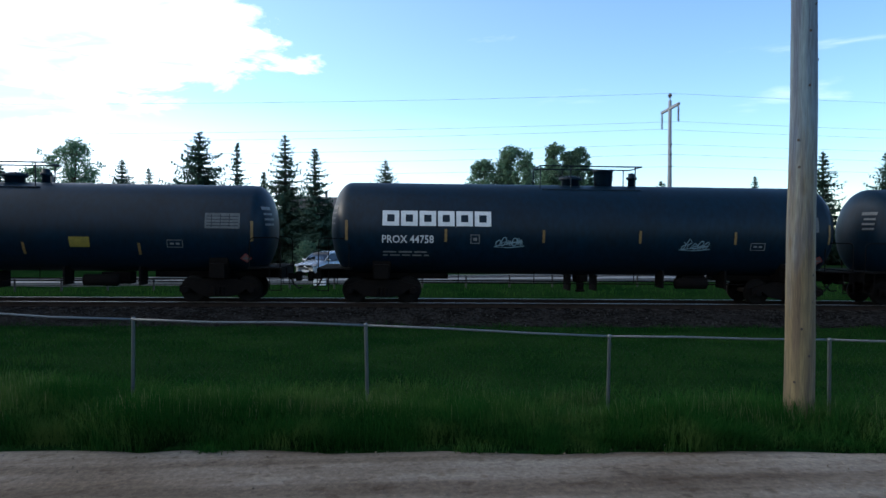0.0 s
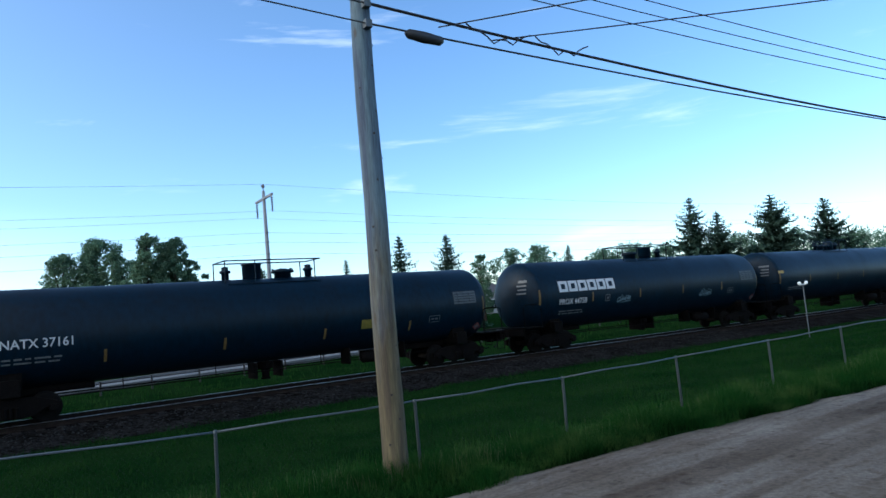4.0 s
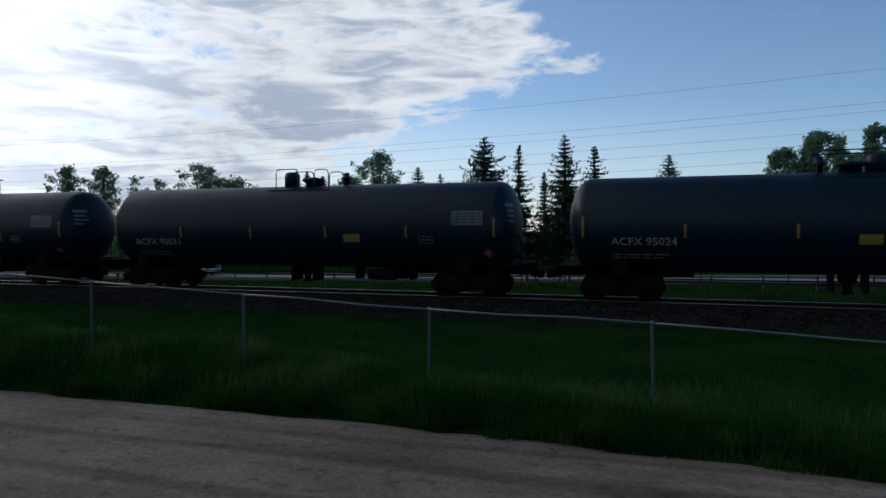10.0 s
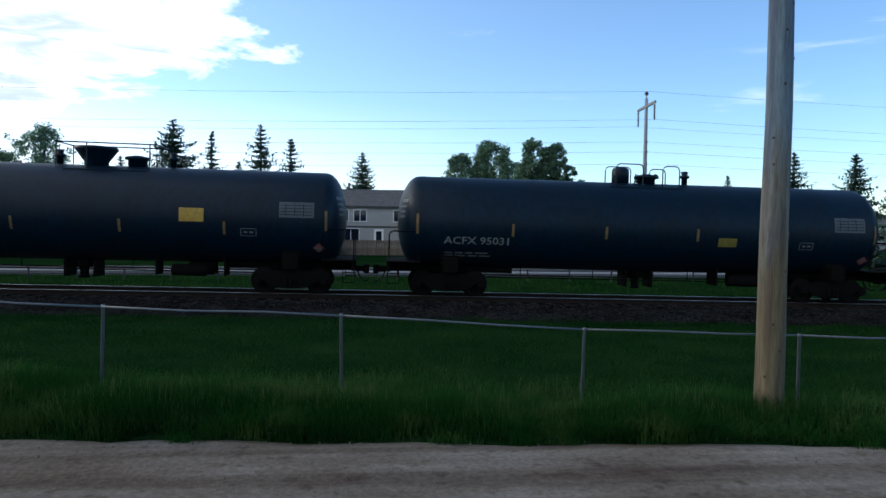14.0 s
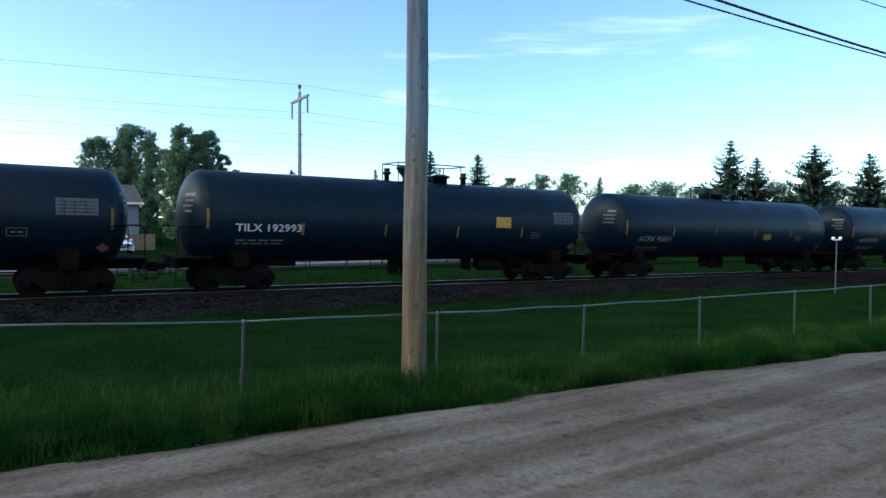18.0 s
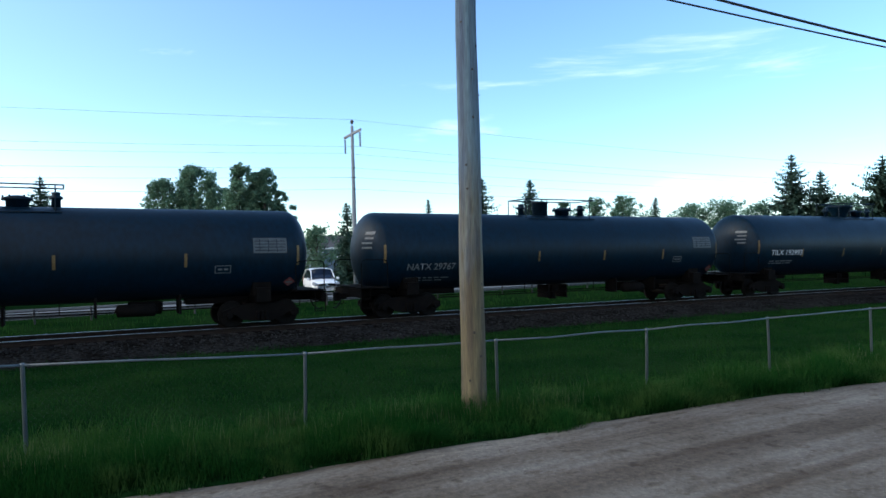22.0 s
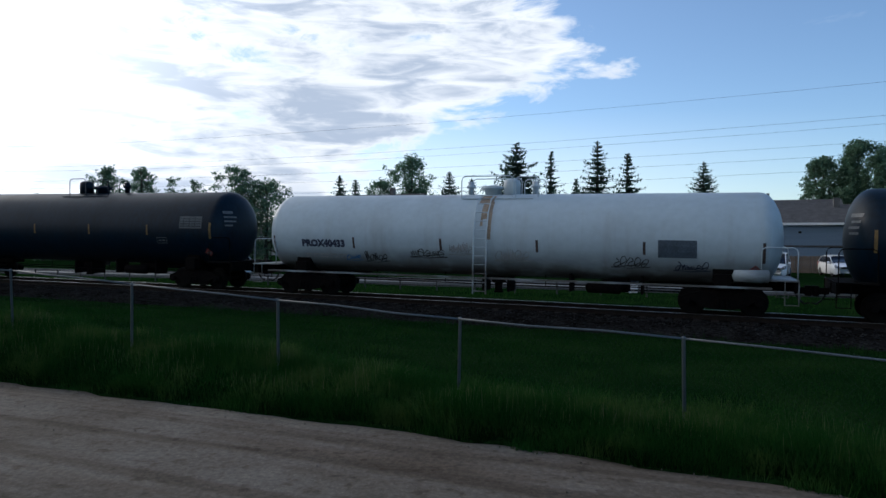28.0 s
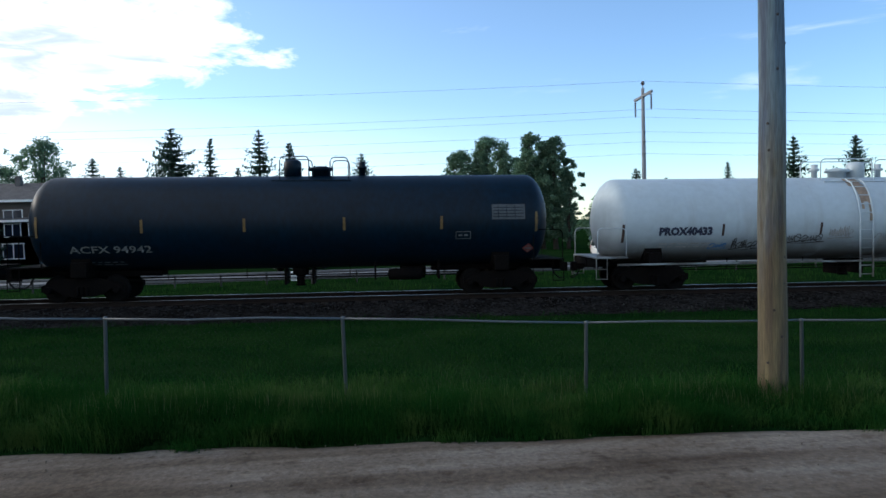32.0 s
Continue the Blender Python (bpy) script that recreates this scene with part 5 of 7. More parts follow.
# telephone bundle with its splice box and slack loops
wire("telephone_cable", (NP[0], NP[1] - 0.2, 6.66), (XP[0], XP[1] - 0.2, 5.55), 0.35, 0.024, "thick black telephone cable strung between poles")
wire("telephone_cable", (NP[0], NP[1] - 0.2, 6.36), (XP[0], XP[1] - 0.2, 5.48), 0.22, 0.016, "thin black telephone cable strung between poles")
wire("telephone_cable", (XP[0], XP[1] - 0.2, 5.55), (P2[0], P2[1] - 0.2, 4.8), 0.5, 0.024, "thick black telephone cable strung between poles")
wire("telephone_cable", (NP[0], NP[1] - 0.2, 6.66), (LP[0], LP[1] - 0.2, 8.7), 0.25, 0.015, "thick black telephone cable strung between poles")
wire("telephone_cable", (NP[0], NP[1] - 0.2, 6.36), (LP[0], LP[1] - 0.2, 8.5), 0.2, 0.011, "thin black telephone cable strung between poles")
bm = B()
lathe(bm, [(0.02, -0.34), (0.07, -0.28), (0.085, 0.0), (0.07, 0.28), (0.02, 0.34)], 12, "x", Matrix.Translation((NP[0] + 0.95, NP[1] - 0.28, 6.26)) @ Matrix.Rotation(radians(3), 4, "Y"))
tagged(part("splice_case", bm, M["cable"], smooth=True), "black splice case hanging from the telephone cable", "splice case")
for x0, w in ((1.6, 1.2), (2.9, 1.1)):
    bm = B()
    tube(bm, [(NP[0] + x0 + w * k / 10, NP[1] - 0.32 - 0.1 * (x0 + w * k / 10), 6.58 - 0.028 * (x0 + w * k / 10) * 1.6 - 0.20 * math.sin(math.pi * k / 10) * (1 + 0.3 * math.sin(k * 2.0))) for k in range(11)], 0.012, 5)
    tagged(part("slack_loop", bm, M["cable"]), "loose hanging loop of thin black cable", "cable")
for k in range(3):
    wire("power_wire", (NP[0], NP[1], 7.45 + 0.28 * k), (XP[0], XP[1] - 0.2, 6.6 + 0.22 * k), 0.25, 0.010, "thin power wire strung between poles")
    wire("power_wire", (XP[0], XP[1] - 0.2, 6.55 + 0.22 * k), (P2[0], P2[1] - 0.2, 5.6 + 0.2 * k), 0.45, 0.010, "thin power wire strung between poles")
for s in (-1.15, 0.0, 1.15):
    wire("power_wire", (NP[0] - 0.3 * s, NP[1] + s, 12.4), (XP[0] - 0.3 * s, XP[1] + s, 9.15 + (0.28 if s == 0 else 0)), 0.3, 0.007, "thin power wire strung between poles")
    wire("power_wire", (XP[0] - 0.3 * s, XP[1] + s, 9.15 + (0.28 if s == 0 else 0)), (P2[0] - 0.3 * s, P2[1] + s, 7.8 + (0.28 if s == 0 else 0)), 0.4, 0.007, "thin power wire strung between poles")
for z in (7.4, 7.7):
    wire("power_wire", (NP[0], NP[1], z), (LP[0], LP[1], z + 1.4), 0.1, 0.008, "thin power wire strung between poles")
wire("service_wire", (6.4, 8.3, 6.6), (20.0, -2.0, 8.2), 0.05, 0.012, "black service wire crossing the lane")
wire("service_wire", (7.4, 8.2, 6.5), (25.0, -5.3, 7.2), 0.1, 0.012, "black service wire crossing the lane")


def tall_line_pole(x):
    p = thing("power_line_pole", pose(x, 47.9, -0.5), "slim pale timber power pole with one crossarm and hanging insulators", "power pole", "power line beyond the street")
    bm = B()
    tube(bm, [(0, 0, -0.3), (0, 0, 6), (0, 0, 12.0)], 0, 12, True, [0.19, 0.15, 0.11])
    part("shaft", bm, M["palepole"], p, smooth=True)
    bm = B()
    box(bm, -0.07, 0.07, -1.95, 1.95, 11.35, 11.52, m=Matrix.Rotation(radians(-4), 4, "Z"))
    part("crossarm", bm, M["palepole"], p)
    bm = B()
    lathe(bm, [(0.03, 12.0), (0.03, 12.2), (0.14, 12.22), (0.06, 12.30), (0.17, 12.33), (0.05, 12.50)], 10)
    part("top_insulator", bm, M["ceramic"], p)
    for s in (-1.8, 1.8):
        bm = B()
        prof = [(0.02, 11.35)]
        for k in range(6):
            z = 11.22 - k * 0.17
            prof += [(0.03, z + 0.04), (0.12, z), (0.05, z - 0.03)]
        prof.append((0.02, 10.2))
        lathe(bm, prof, 8, "z", Matrix.Translation((s * 0.07, s, 0)))
        part("insulator_string", bm, M["ceramic"], p)
    for z in (8.9, 8.2, 7.35):
        bm = B()
        box(bm, -0.05, 0.05, -0.30, -0.12, z - 0.05, z + 0.05)
        part("bracket", bm, M["galv"], p)


LINE_X = [-222.0, -85.4, 18.96, 129.0, 240.0]
for x in LINE_X:
    tall_line_pole(x)
for a, b in zip(LINE_X, LINE_X[1:]):
    for y, z in ((47.9, 12.0), (46.1, 9.75), (49.7, 9.75)):
        wire("line_wire", (a, y, z), (b, y, z), 1.1, 0.007, "thin high power line wire beyond the street")
    for z in (8.4, 7.7, 6.85):
        wire("line_wire", (a, 47.65, z), (b, 47.65, z), 0.9, 0.007, "thin lower power line wire beyond the street")


# ---- trackside bits ----
def signal_post():
    p = thing("marker_post", pose(30.0, 15.3, ground_z(30.0, 15.3)), "thin white post with two round white lamps beside the track", "marker post")
    bm = B()
    tube(bm, [(0, 0, -0.2), (0, 0, 2.3)], 0.025, 8)
    part("post", bm, M["galv"], p)
    bm = B()
    tube(bm, [(-0.28, 0, 2.3), (0.28, 0, 2.3)], 0.03, 8)
    part("crossbar", bm, M["trim"], p)
    for s in (-0.28, 0.28):
        bm = B()
        lathe(bm, [(0.02, -0.06), (0.065, -0.05), (0.075, 0.0), (0.06, 0.05), (0.02, 0.06)], 14, "y", Matrix.Translation((s, 0, 2.36)))
        part("lamp", bm, M["trim"], p, smooth=True)
    b = thing("signal_box", pose(100.0, 14.0, ground_z(100.0, 14.0) - 0.05), "small white metal signal cabinet beside the track", "signal cabinet")
    bm = B()
    box(bm, -0.5, 0.5, -0.4, 0.4, 0.0, 1.5, bevel=0.03)
    part("cabinet", bm, M["trim"], b)
    bm = B()
    box(bm, -0.52, 0.52, -0.43, 0.43, 1.5, 1.56)
    part("lid", bm, M["trim"], b)
    p = thing("signal_mast", pose(95.0, 15.0, ground_z(95.0, 15.0) - 0.05), "white signal mast beside the track", "signal mast")
    bm = B()
    tube(bm, [(0, 0, 0), (0, 0, 4.6)], 0.07, 8)
    part("mast", bm, M["trim"], p)
    bm = B()
    box(bm, -0.2, 0.2, -0.12, 0.12, 4.2, 5.0, bevel=0.04)
    part("head", bm, M["plastic"], p)
    u = thing("utility_cabinet", pose(-4.25, 36.4, -0.46), "small white utility cabinet on the grass by the street", "utility cabinet")
    bm = B()
    box(bm, -0.30, 0.30, -0.22, 0.22, 0.0, 0.50, bevel=0.03)
    part("cabinet", bm, M["trim"], u)


signal_post()


def low_fence():
    fence = thing("low_rail_fence", Matrix.Identity(4), "low black pipe fence with two rails along the street", "fence")
    bm = B()
    lathe(bm, [(0.045, -0.2), (0.045, 0.60), (0.052, 0.61), (0.052, 0.64), (0.01, 0.66)], 8)
    base = None
    for i in range(96):
        x = -100 + i * 2.15
        p = part("post", bm if base is None else None, M["pipe"], fence, data=None if base is None else base.data)
        base = base or p
        p.location = (x, 33.9, -0.46)
        p.rotation_euler = (0.02 * math.sin(i * 2.2), 0.02 * math.sin(i * 1.7), 0)
    bm = B()
    tube(bm, [(0, 0, 0), (2.15, 0, 0)], 0.030, 6)
    r0 = None
    for i in range(95):
        for z in (0.10, -0.16):
            r = part("rail", bm if r0 is None else None, M["pipe"], fence, data=None if r0 is None else r0.data)
            r0 = r0 or r
            r.location = (-100 + i * 2.15, 33.9, z)
            r.rotation_euler = (0, 0.005 * math.sin(i * 3.3), 0)


low_fence()


# ---- trees ----
def spruce(name_seed, h, r, bare=0.06, gaps=0.12):
    """A spruce: tapered trunk, stepped whorls of drooping boughs with upturned, feathered tips."""
    rnd = random.Random(name_seed)
    t = thing("spruce_tree", Matrix.Identity(4), "dark narrow spruce with drooping boughs beyond the street", "spruce", "spruces beyond the street")
    bm = B()
    tube(bm, [(0, 0, -0.3), (0, 0, h * 0.5), (0, 0, h)], 0, 7, True, [0.02 * h, 0.012 * h, 0.004 * h])
    part("trunk", bm, M["bark"], t, smooth=True)
    v, f = [], []

    def blade(p, d, w, l):
        n = len(v)
        side = Vector((-d.y, d.x, 0))
        side = side.normalized() * w if side.length > 1e-5 else Vector((w, 0, 0))
        v.extend((p - side * 0.35, p + side * 0.35, p + d * l * 0.5 + side * 0.6 - Vector((0, 0, 0.05 * l)), p + d * l, p + d * l * 0.5 - side * 0.6))
        f.append((n, n + 1, n + 2, n + 3, n + 4))

    def bough(a, z, l, up, feather):
        m = max(3, int(l / 0.22))
        ca, sa = math.cos(a), math.sin(a)
        for q in range(m):
            s = (q + 0.3) / m
            drop = up * s * l - 0.42 * l * math.sin(math.pi * 0.62 * s) * 0.55 + 0.16 * l * s ** 3
            p = Vector((ca * s * l, sa * s * l, z + drop))
            w = l * 0.20 * (1.15 - s) + 0.05
            for sd in (-1, 1):
                ang = a + sd * rnd.uniform(0.55, 1.05)
                blade(p, Vector((math.cos(ang), math.sin(ang), rnd.uniform(-0.30, 0.12))).normalized(), 0.09 + 0.05 * l, w * 2.0 * rnd.uniform(0.8, 1.25))
            if feather:
                blade(p, Vector((ca * 0.3 + rnd.uniform(-0.2, 0.2), sa * 0.3 + rnd.uniform(-0.2, 0.2), -1.0)).normalized(), 0.10 + 0.04 * l, (0.10 + 0.16 * l * (1 - 0.5 * s)) * rnd.uniform(0.7, 1.3))
        blade(Vector((ca * l * 0.86, sa * l * 0.86, z + drop)), Vector((ca, sa, 0.30)).normalized(), 0.10, 0.16 * l + 0.06)

    z, tier = h * bare, 0
    step = h * 0.050
    while z < h * 0.975:
        u = (z / h - bare) / (1 - bare)
        reach = 1.55 * r * (1 - u) ** 0.72 * (1.0 + 0.16 * math.sin(tier * 2.4 + name_seed)) + 0.05
        k = 9 if u < 0.6 else 7
        for j in range(k):
            if rnd.random() < gaps:
                continue
            a = 2 * math.pi * (j + rnd.random() * 0.7) / k + tier * 0.9
            bough(a, z + rnd.uniform(-0.12, 0.12) * step, reach * rnd.uniform(0.78, 1.22), 0.32 * u - 0.06 + rnd.uniform(-0.1, 0.1), True)
        # short inner boughs fill the heart of the tree between the whorls
        for j in range(6):
            a = rnd.uniform(0, 6.283)
            bough(a, z + step * rnd.uniform(0.35, 0.65), reach * rnd.uniform(0.40, 0.62) + 0.04, 0.3 * u, True)
        z += step * rnd.uniform(0.85, 1.15) * (1.1 - 0.55 * u)
        tier += 1
    for q in range(6):
        blade(Vector((0, 0, h * (0.93 + 0.01 * q))), Vector((math.cos(q * 2.2) * 0.8, math.sin(q * 2.2) * 0.8, 0.9)).normalized(), 0.07, h * 0.018 + 0.04)
    blade(Vector((0, 0, h * 0.95)), Vector((0.04, 0, 1)), 0.08, h * 0.05)
    raw("crown", v, f, M["needles"], t)
    return t


def spot(az, d):
    return -math.sin(radians(az)) * d, math.cos(radians(az)) * d


def top_z(el, d):
    return 2.35 + d * math.tan(radians(el))


SPRUCES = [(15.86, 7.75, 60, 3.28, 1), (13.06, 6.96, 60, 1.52, 2), (9.33, 7.77, 62, 2.21, 3), (6.99, 6.67, 58, 1.76, 4), (11.03, 4.75, 64, 1.22, 5), (1.28, 5.91, 100, 3.2, 6),
           (21.39, 5.45, 84, 2.6, 7), (19.53, 4.9, 84, 2.0, 8), (30.4, 5.1, 68, 1.76, 9), (29.12, 4.75, 68, 1.68, 10), (-27.71, 4.07, 78, 1.07, 11), (-32.21, 5.7, 64, 1.83, 12),
           (-36.12, 5.43, 64, 1.98, 13), (-55.71, 6.21, 75, 2.9, 14), (-57.57, 4.94, 76, 2.59, 15), (-61.42, 5.71, 78, 3.51, 16), (-64.86, 4.9, 82, 3.2, 17), (-73.16, 3.11, 150, 3.51, 18),
           (-73.96, 3.07, 152, 3.51, 19), (-75.62, 3.22, 150, 3.81, 20), (-76.75, 2.73, 154, 3.51, 21), (-77.81, 1.95, 156, 3.96, 22), (60.66, 6.5, 80, 2.9, 23), (68.2, 5.01, 88, 3.05, 24),
           (73.87, 4.25, 100, 3.35, 25), (72.06, 4.5, 102, 3.05, 26), (72.9, 3.6, 104, 3.05, 27), (75.55, 3.43, 110, 3.05, 28), (76.78, 3.6, 112, 3.35, 29), (80.5, 3.0, 120, 3.35, 30),
           (83.0, 2.7, 120, 3.35, 31), (-21.0, 3.9, 56, 1.37, 32), (-23.2, 3.1, 94, 2.4, 33), (-24.4, 2.5, 94, 1.9, 34), (-25.2, 2.0, 96, 1.8, 35), (-46.0, 3.6, 80, 1.22, 36),
           (70.6, 3.4, 95, 1.83, 37), (-79.6, 1.9, 170, 3.35, 38), (5.9, 2.6, 60, 2.13, 39)]
for az, el, d, r, sd in SPRUCES:
    h = top_z(el, d) + 0.45
    t = spruce(sd, h, r, gaps=0.10 + 0.10 * (sd % 3))
    x, y = spot(az, d)
    t.matrix_world = pose(x, y, -0.45, 0, 0, sd * 47)


def leaf_cloud(rnd, blobs, count, size, mat, t, name="crown", droop=0.3):
    """Leaves set through uneven clumps, thick towards their rims."""
    rng = np.random.default_rng(rnd.randint(0, 10 ** 6))
    bl = np.array(blobs)
    wt = bl[:, 3] ** 2
    pick = bl[rng.choice(len(bl), count, p=wt / wt.sum())]
    d = rng.normal(size=(count, 3))
    d /= np.linalg.norm(d, axis=1)[:, None]
    # each clump has its own lumps and hollows
    ph = pick[:, :3] * 1.7
    lump = 0.82 + 0.16 * np.sin(d[:, 0] * 4.1 + ph[:, 0]) * np.sin(d[:, 1] * 3.7 + ph[:, 1]) + 0.14 * np.sin(d[:, 2] * 5.3 + ph[:, 2] + d[:, 0] * 2.0)
    q = pick[:, 3] * rng.random(count) ** 0.42 * lump
    p = pick[:, :3] + d * q[:, None] * np.stack([np.ones(count), np.ones(count), pick[:, 4]], 1)
    a = rng.normal(size=(count, 3)) * (1, 1, 0.6) - (0, 0, droop)
    a /= np.linalg.norm(a, axis=1)[:, None]
    b = np.cross(a, rng.normal(size=(count, 3)))
    b /= np.linalg.norm(b, axis=1)[:, None]
    s = (size * rng.uniform(0.6, 1.4, count))[:, None]
    v = np.stack([p, p + a * s * 0.5 + b * s * 0.40, p + a * s, p + a * s * 0.5 - b * s * 0.40], 1).reshape(-1, 3)
    f = np.arange(count * 4).reshape(-1, 4)
    return raw(name, v.tolist(), f.tolist(), mat, t)


def broadleaf(seed, h, w, clumps, leaves, size, low=0.12, label="", cat="tree", mat="leaves", limbs=7):
    """A spreading tree: lobes of leaf clumps fill a rounded, uneven crown from low down to the top."""
    rnd = random.Random(seed)
    t = thing("broadleaf_tree", Matrix.Identity(4), label, cat, "leafy trees beyond the street")

    def girth(u):
        return w * max(0.05, math.sin(math.pi * (0.16 + 0.78 * u))) ** 0.75

    # a few great lobes give the crown its humps
    humps = [(rnd.uniform(0, 6.283), rnd.uniform(0.55, 0.95), rnd.uniform(0.14, 0.30)) for _ in range(4)]
    blobs = []
    for i in range(clumps):
        u = (i + rnd.random()) / clumps
        a = i * 2.4 + rnd.uniform(-0.6, 0.6)
        g = girth(u)
        for ha, hu, hs in humps:
            g *= 1 + hs * math.cos(a - ha) * math.exp(-((u - hu) / 0.25) ** 2)
        r = w * rnd.uniform(0.13, 0.25)
        q = max(0.0, g - r) * rnd.uniform(0.60, 1.04)
        blobs.append((math.cos(a) * q, math.sin(a) * q, min(h * (low + (1 - low) * u), h - r * rnd.uniform(0.9, 1.6)), r, rnd.uniform(0.75, 1.1)))
    # inner clumps close the heart of the crown
    for i in range(6):
        u = 0.08 + 0.14 * i
        blobs.append((rnd.uniform(-0.15, 0.15) * w, rnd.uniform(-0.15, 0.15) * w, h * (low + (1 - low) * u), girth(u) * 0.52, 1.1))
    # small outer sprays break the outline
    for b in [rnd.choice(blobs[:clumps]) for _ in range(clumps)]:
        a = rnd.uniform(0, 6.283)
        blobs.append((b[0] + math.cos(a) * b[3] * 0.9, b[1] + math.sin(a) * b[3] * 0.9, min(b[2] + b[3] * rnd.uniform(-0.3, 0.9), h - b[3] * 0.25), b[3] * rnd.uniform(0.28, 0.5), 1.0))
    blobs.append((rnd.uniform(-0.2, 0.2) * w, 0, h - w * 0.20, w * 0.20, 1.1))
    bm = B()
    tube(bm, [(0, 0, -0.4), (0.02 * h, 0.01 * h, h * 0.3), (0, 0.02 * h, h * 0.62), (0.01 * h, 0, h * 0.88)], 0, 9, True, [0.026 * h, 0.020 * h, 0.011 * h, 0.004 * h])
    part("trunk", bm, M["bark"], t, smooth=True)
    for b in rnd.sample(blobs, min(limbs, len(blobs))):
        bm = B()
        z0 = max(h * 0.18, b[2] * 0.6)
        tube(bm, [(0, 0, z0), (b[0] * 0.5, b[1] * 0.5, z0 * 0.45 + b[2] * 0.5), (b[0] * 0.95, b[1] * 0.95, b[2])], 0, 6, True, [0.011 * h, 0.007 * h, 0.002 * h])
        part("limb", bm, M["bark"], t, smooth=True)
    leaf_cloud(rnd, blobs, leaves, size, M[mat], t)
    return t


GREEN = "dark green leafy tree with an uneven airy crown"
BROAD = [(-9.0, 7.1, 95, 2.7, 24, 6000, 0.42, 1), (-6.9, 6.0, 95, 2.4, 18, 4000, 0.42, 2), (-10.2, 6.0, 92, 1.3, 12, 2800, 0.42, 41), (-12.5, 7.15, 66, 1.4, 24, 4600, 0.34, 3), (-14.6, 6.8, 66, 1.15, 20, 3600, 0.34, 4), (-13.6, 5.7, 67, 1.4, 14, 2800, 0.34, 40), (-15.6, 5.0, 66, 0.85, 10, 1800, 0.34, 42),
         (24.6, 6.95, 86, 2.7, 14, 3000, 0.40, 5), (27.0, 4.9, 86, 2.1, 10, 2000, 0.40, 6), (38.2, 5.85, 72, 2.0, 9, 2200, 0.34, 7), (36.2, 4.9, 72, 2.6, 10, 2600, 0.34, 8), (43.2, 4.7, 80, 1.1, 6, 900, 0.32, 9),
         (45.4, 5.4, 78, 1.8, 10, 2200, 0.34, 10), (47.8, 5.4, 78, 1.6, 9, 1900, 0.34, 11), (41.5, 4.5, 80, 1.2, 6, 900, 0.32, 12), (64.1, 4.7, 85, 3.0, 10, 1500, 0.30, 13),
         (-38.8, 3.6, 80, 1.3, 7, 1300, 0.34, 14), (-41.3, 3.9, 82, 1.7, 8, 1700, 0.34, 15), (-43.5, 4.1, 82, 2.0, 9, 1900, 0.34, 16), (-48.5, 3.1, 85, 2.4, 8, 1900, 0.36, 17), (-51.0, 3.3, 86, 2.8, 9, 2100, 0.36, 18),
         (-53.5, 3.0, 86, 2.3, 8, 1700, 0.36, 19), (-59.0, 3.2, 90, 2.4, 8, 1700, 0.36, 20), (-62.8, 3.1, 92, 2.8, 9, 1800, 0.36, 21), (-66.5, 2.6, 110, 3.2, 9, 1800, 0.42, 22), (-68.7, 2.1, 125, 4.2, 10, 2000, 0.46, 23),
         (-71.0, 2.0, 135, 2.6, 7, 900, 0.42, 24), (-81.6, 1.35, 210, 7.0, 10, 1800, 0.75, 25), (-84.0, 1.0, 230, 6.0, 8, 1200, 0.75, 26), (79.0, 2.4, 120, 3.4, 8, 1500, 0.44, 27), (33.0, 3.2, 76, 2.2, 7, 1400, 0.34, 28),
         (-18.5, 2.2, 62, 1.6, 6, 1000, 0.34, 29), (-29.5, 2.2, 70, 2.0, 7, 1200, 0.34, 30), (52.0, 3.0, 95, 3.0, 8, 1500, 0.40, 31), (56.5, 2.8, 98, 3.0, 8, 1500, 0.40, 32)]
for az, el, d, w, n, lv, sz, sd in BROAD:
    h = top_z(el, d) + 0.45
    t = broadleaf(sd + 50, h, w * 1.75, max(34, int(n * 4.5)), int(lv * 5.0), sz * 0.52, label=GREEN if d < 100 else "far dark leafy tree on the skyline", low=0.10)
    x, y = spot(az, d)
    t.matrix_world = pose(x, y, -0.45, 0, 0, sd * 31)


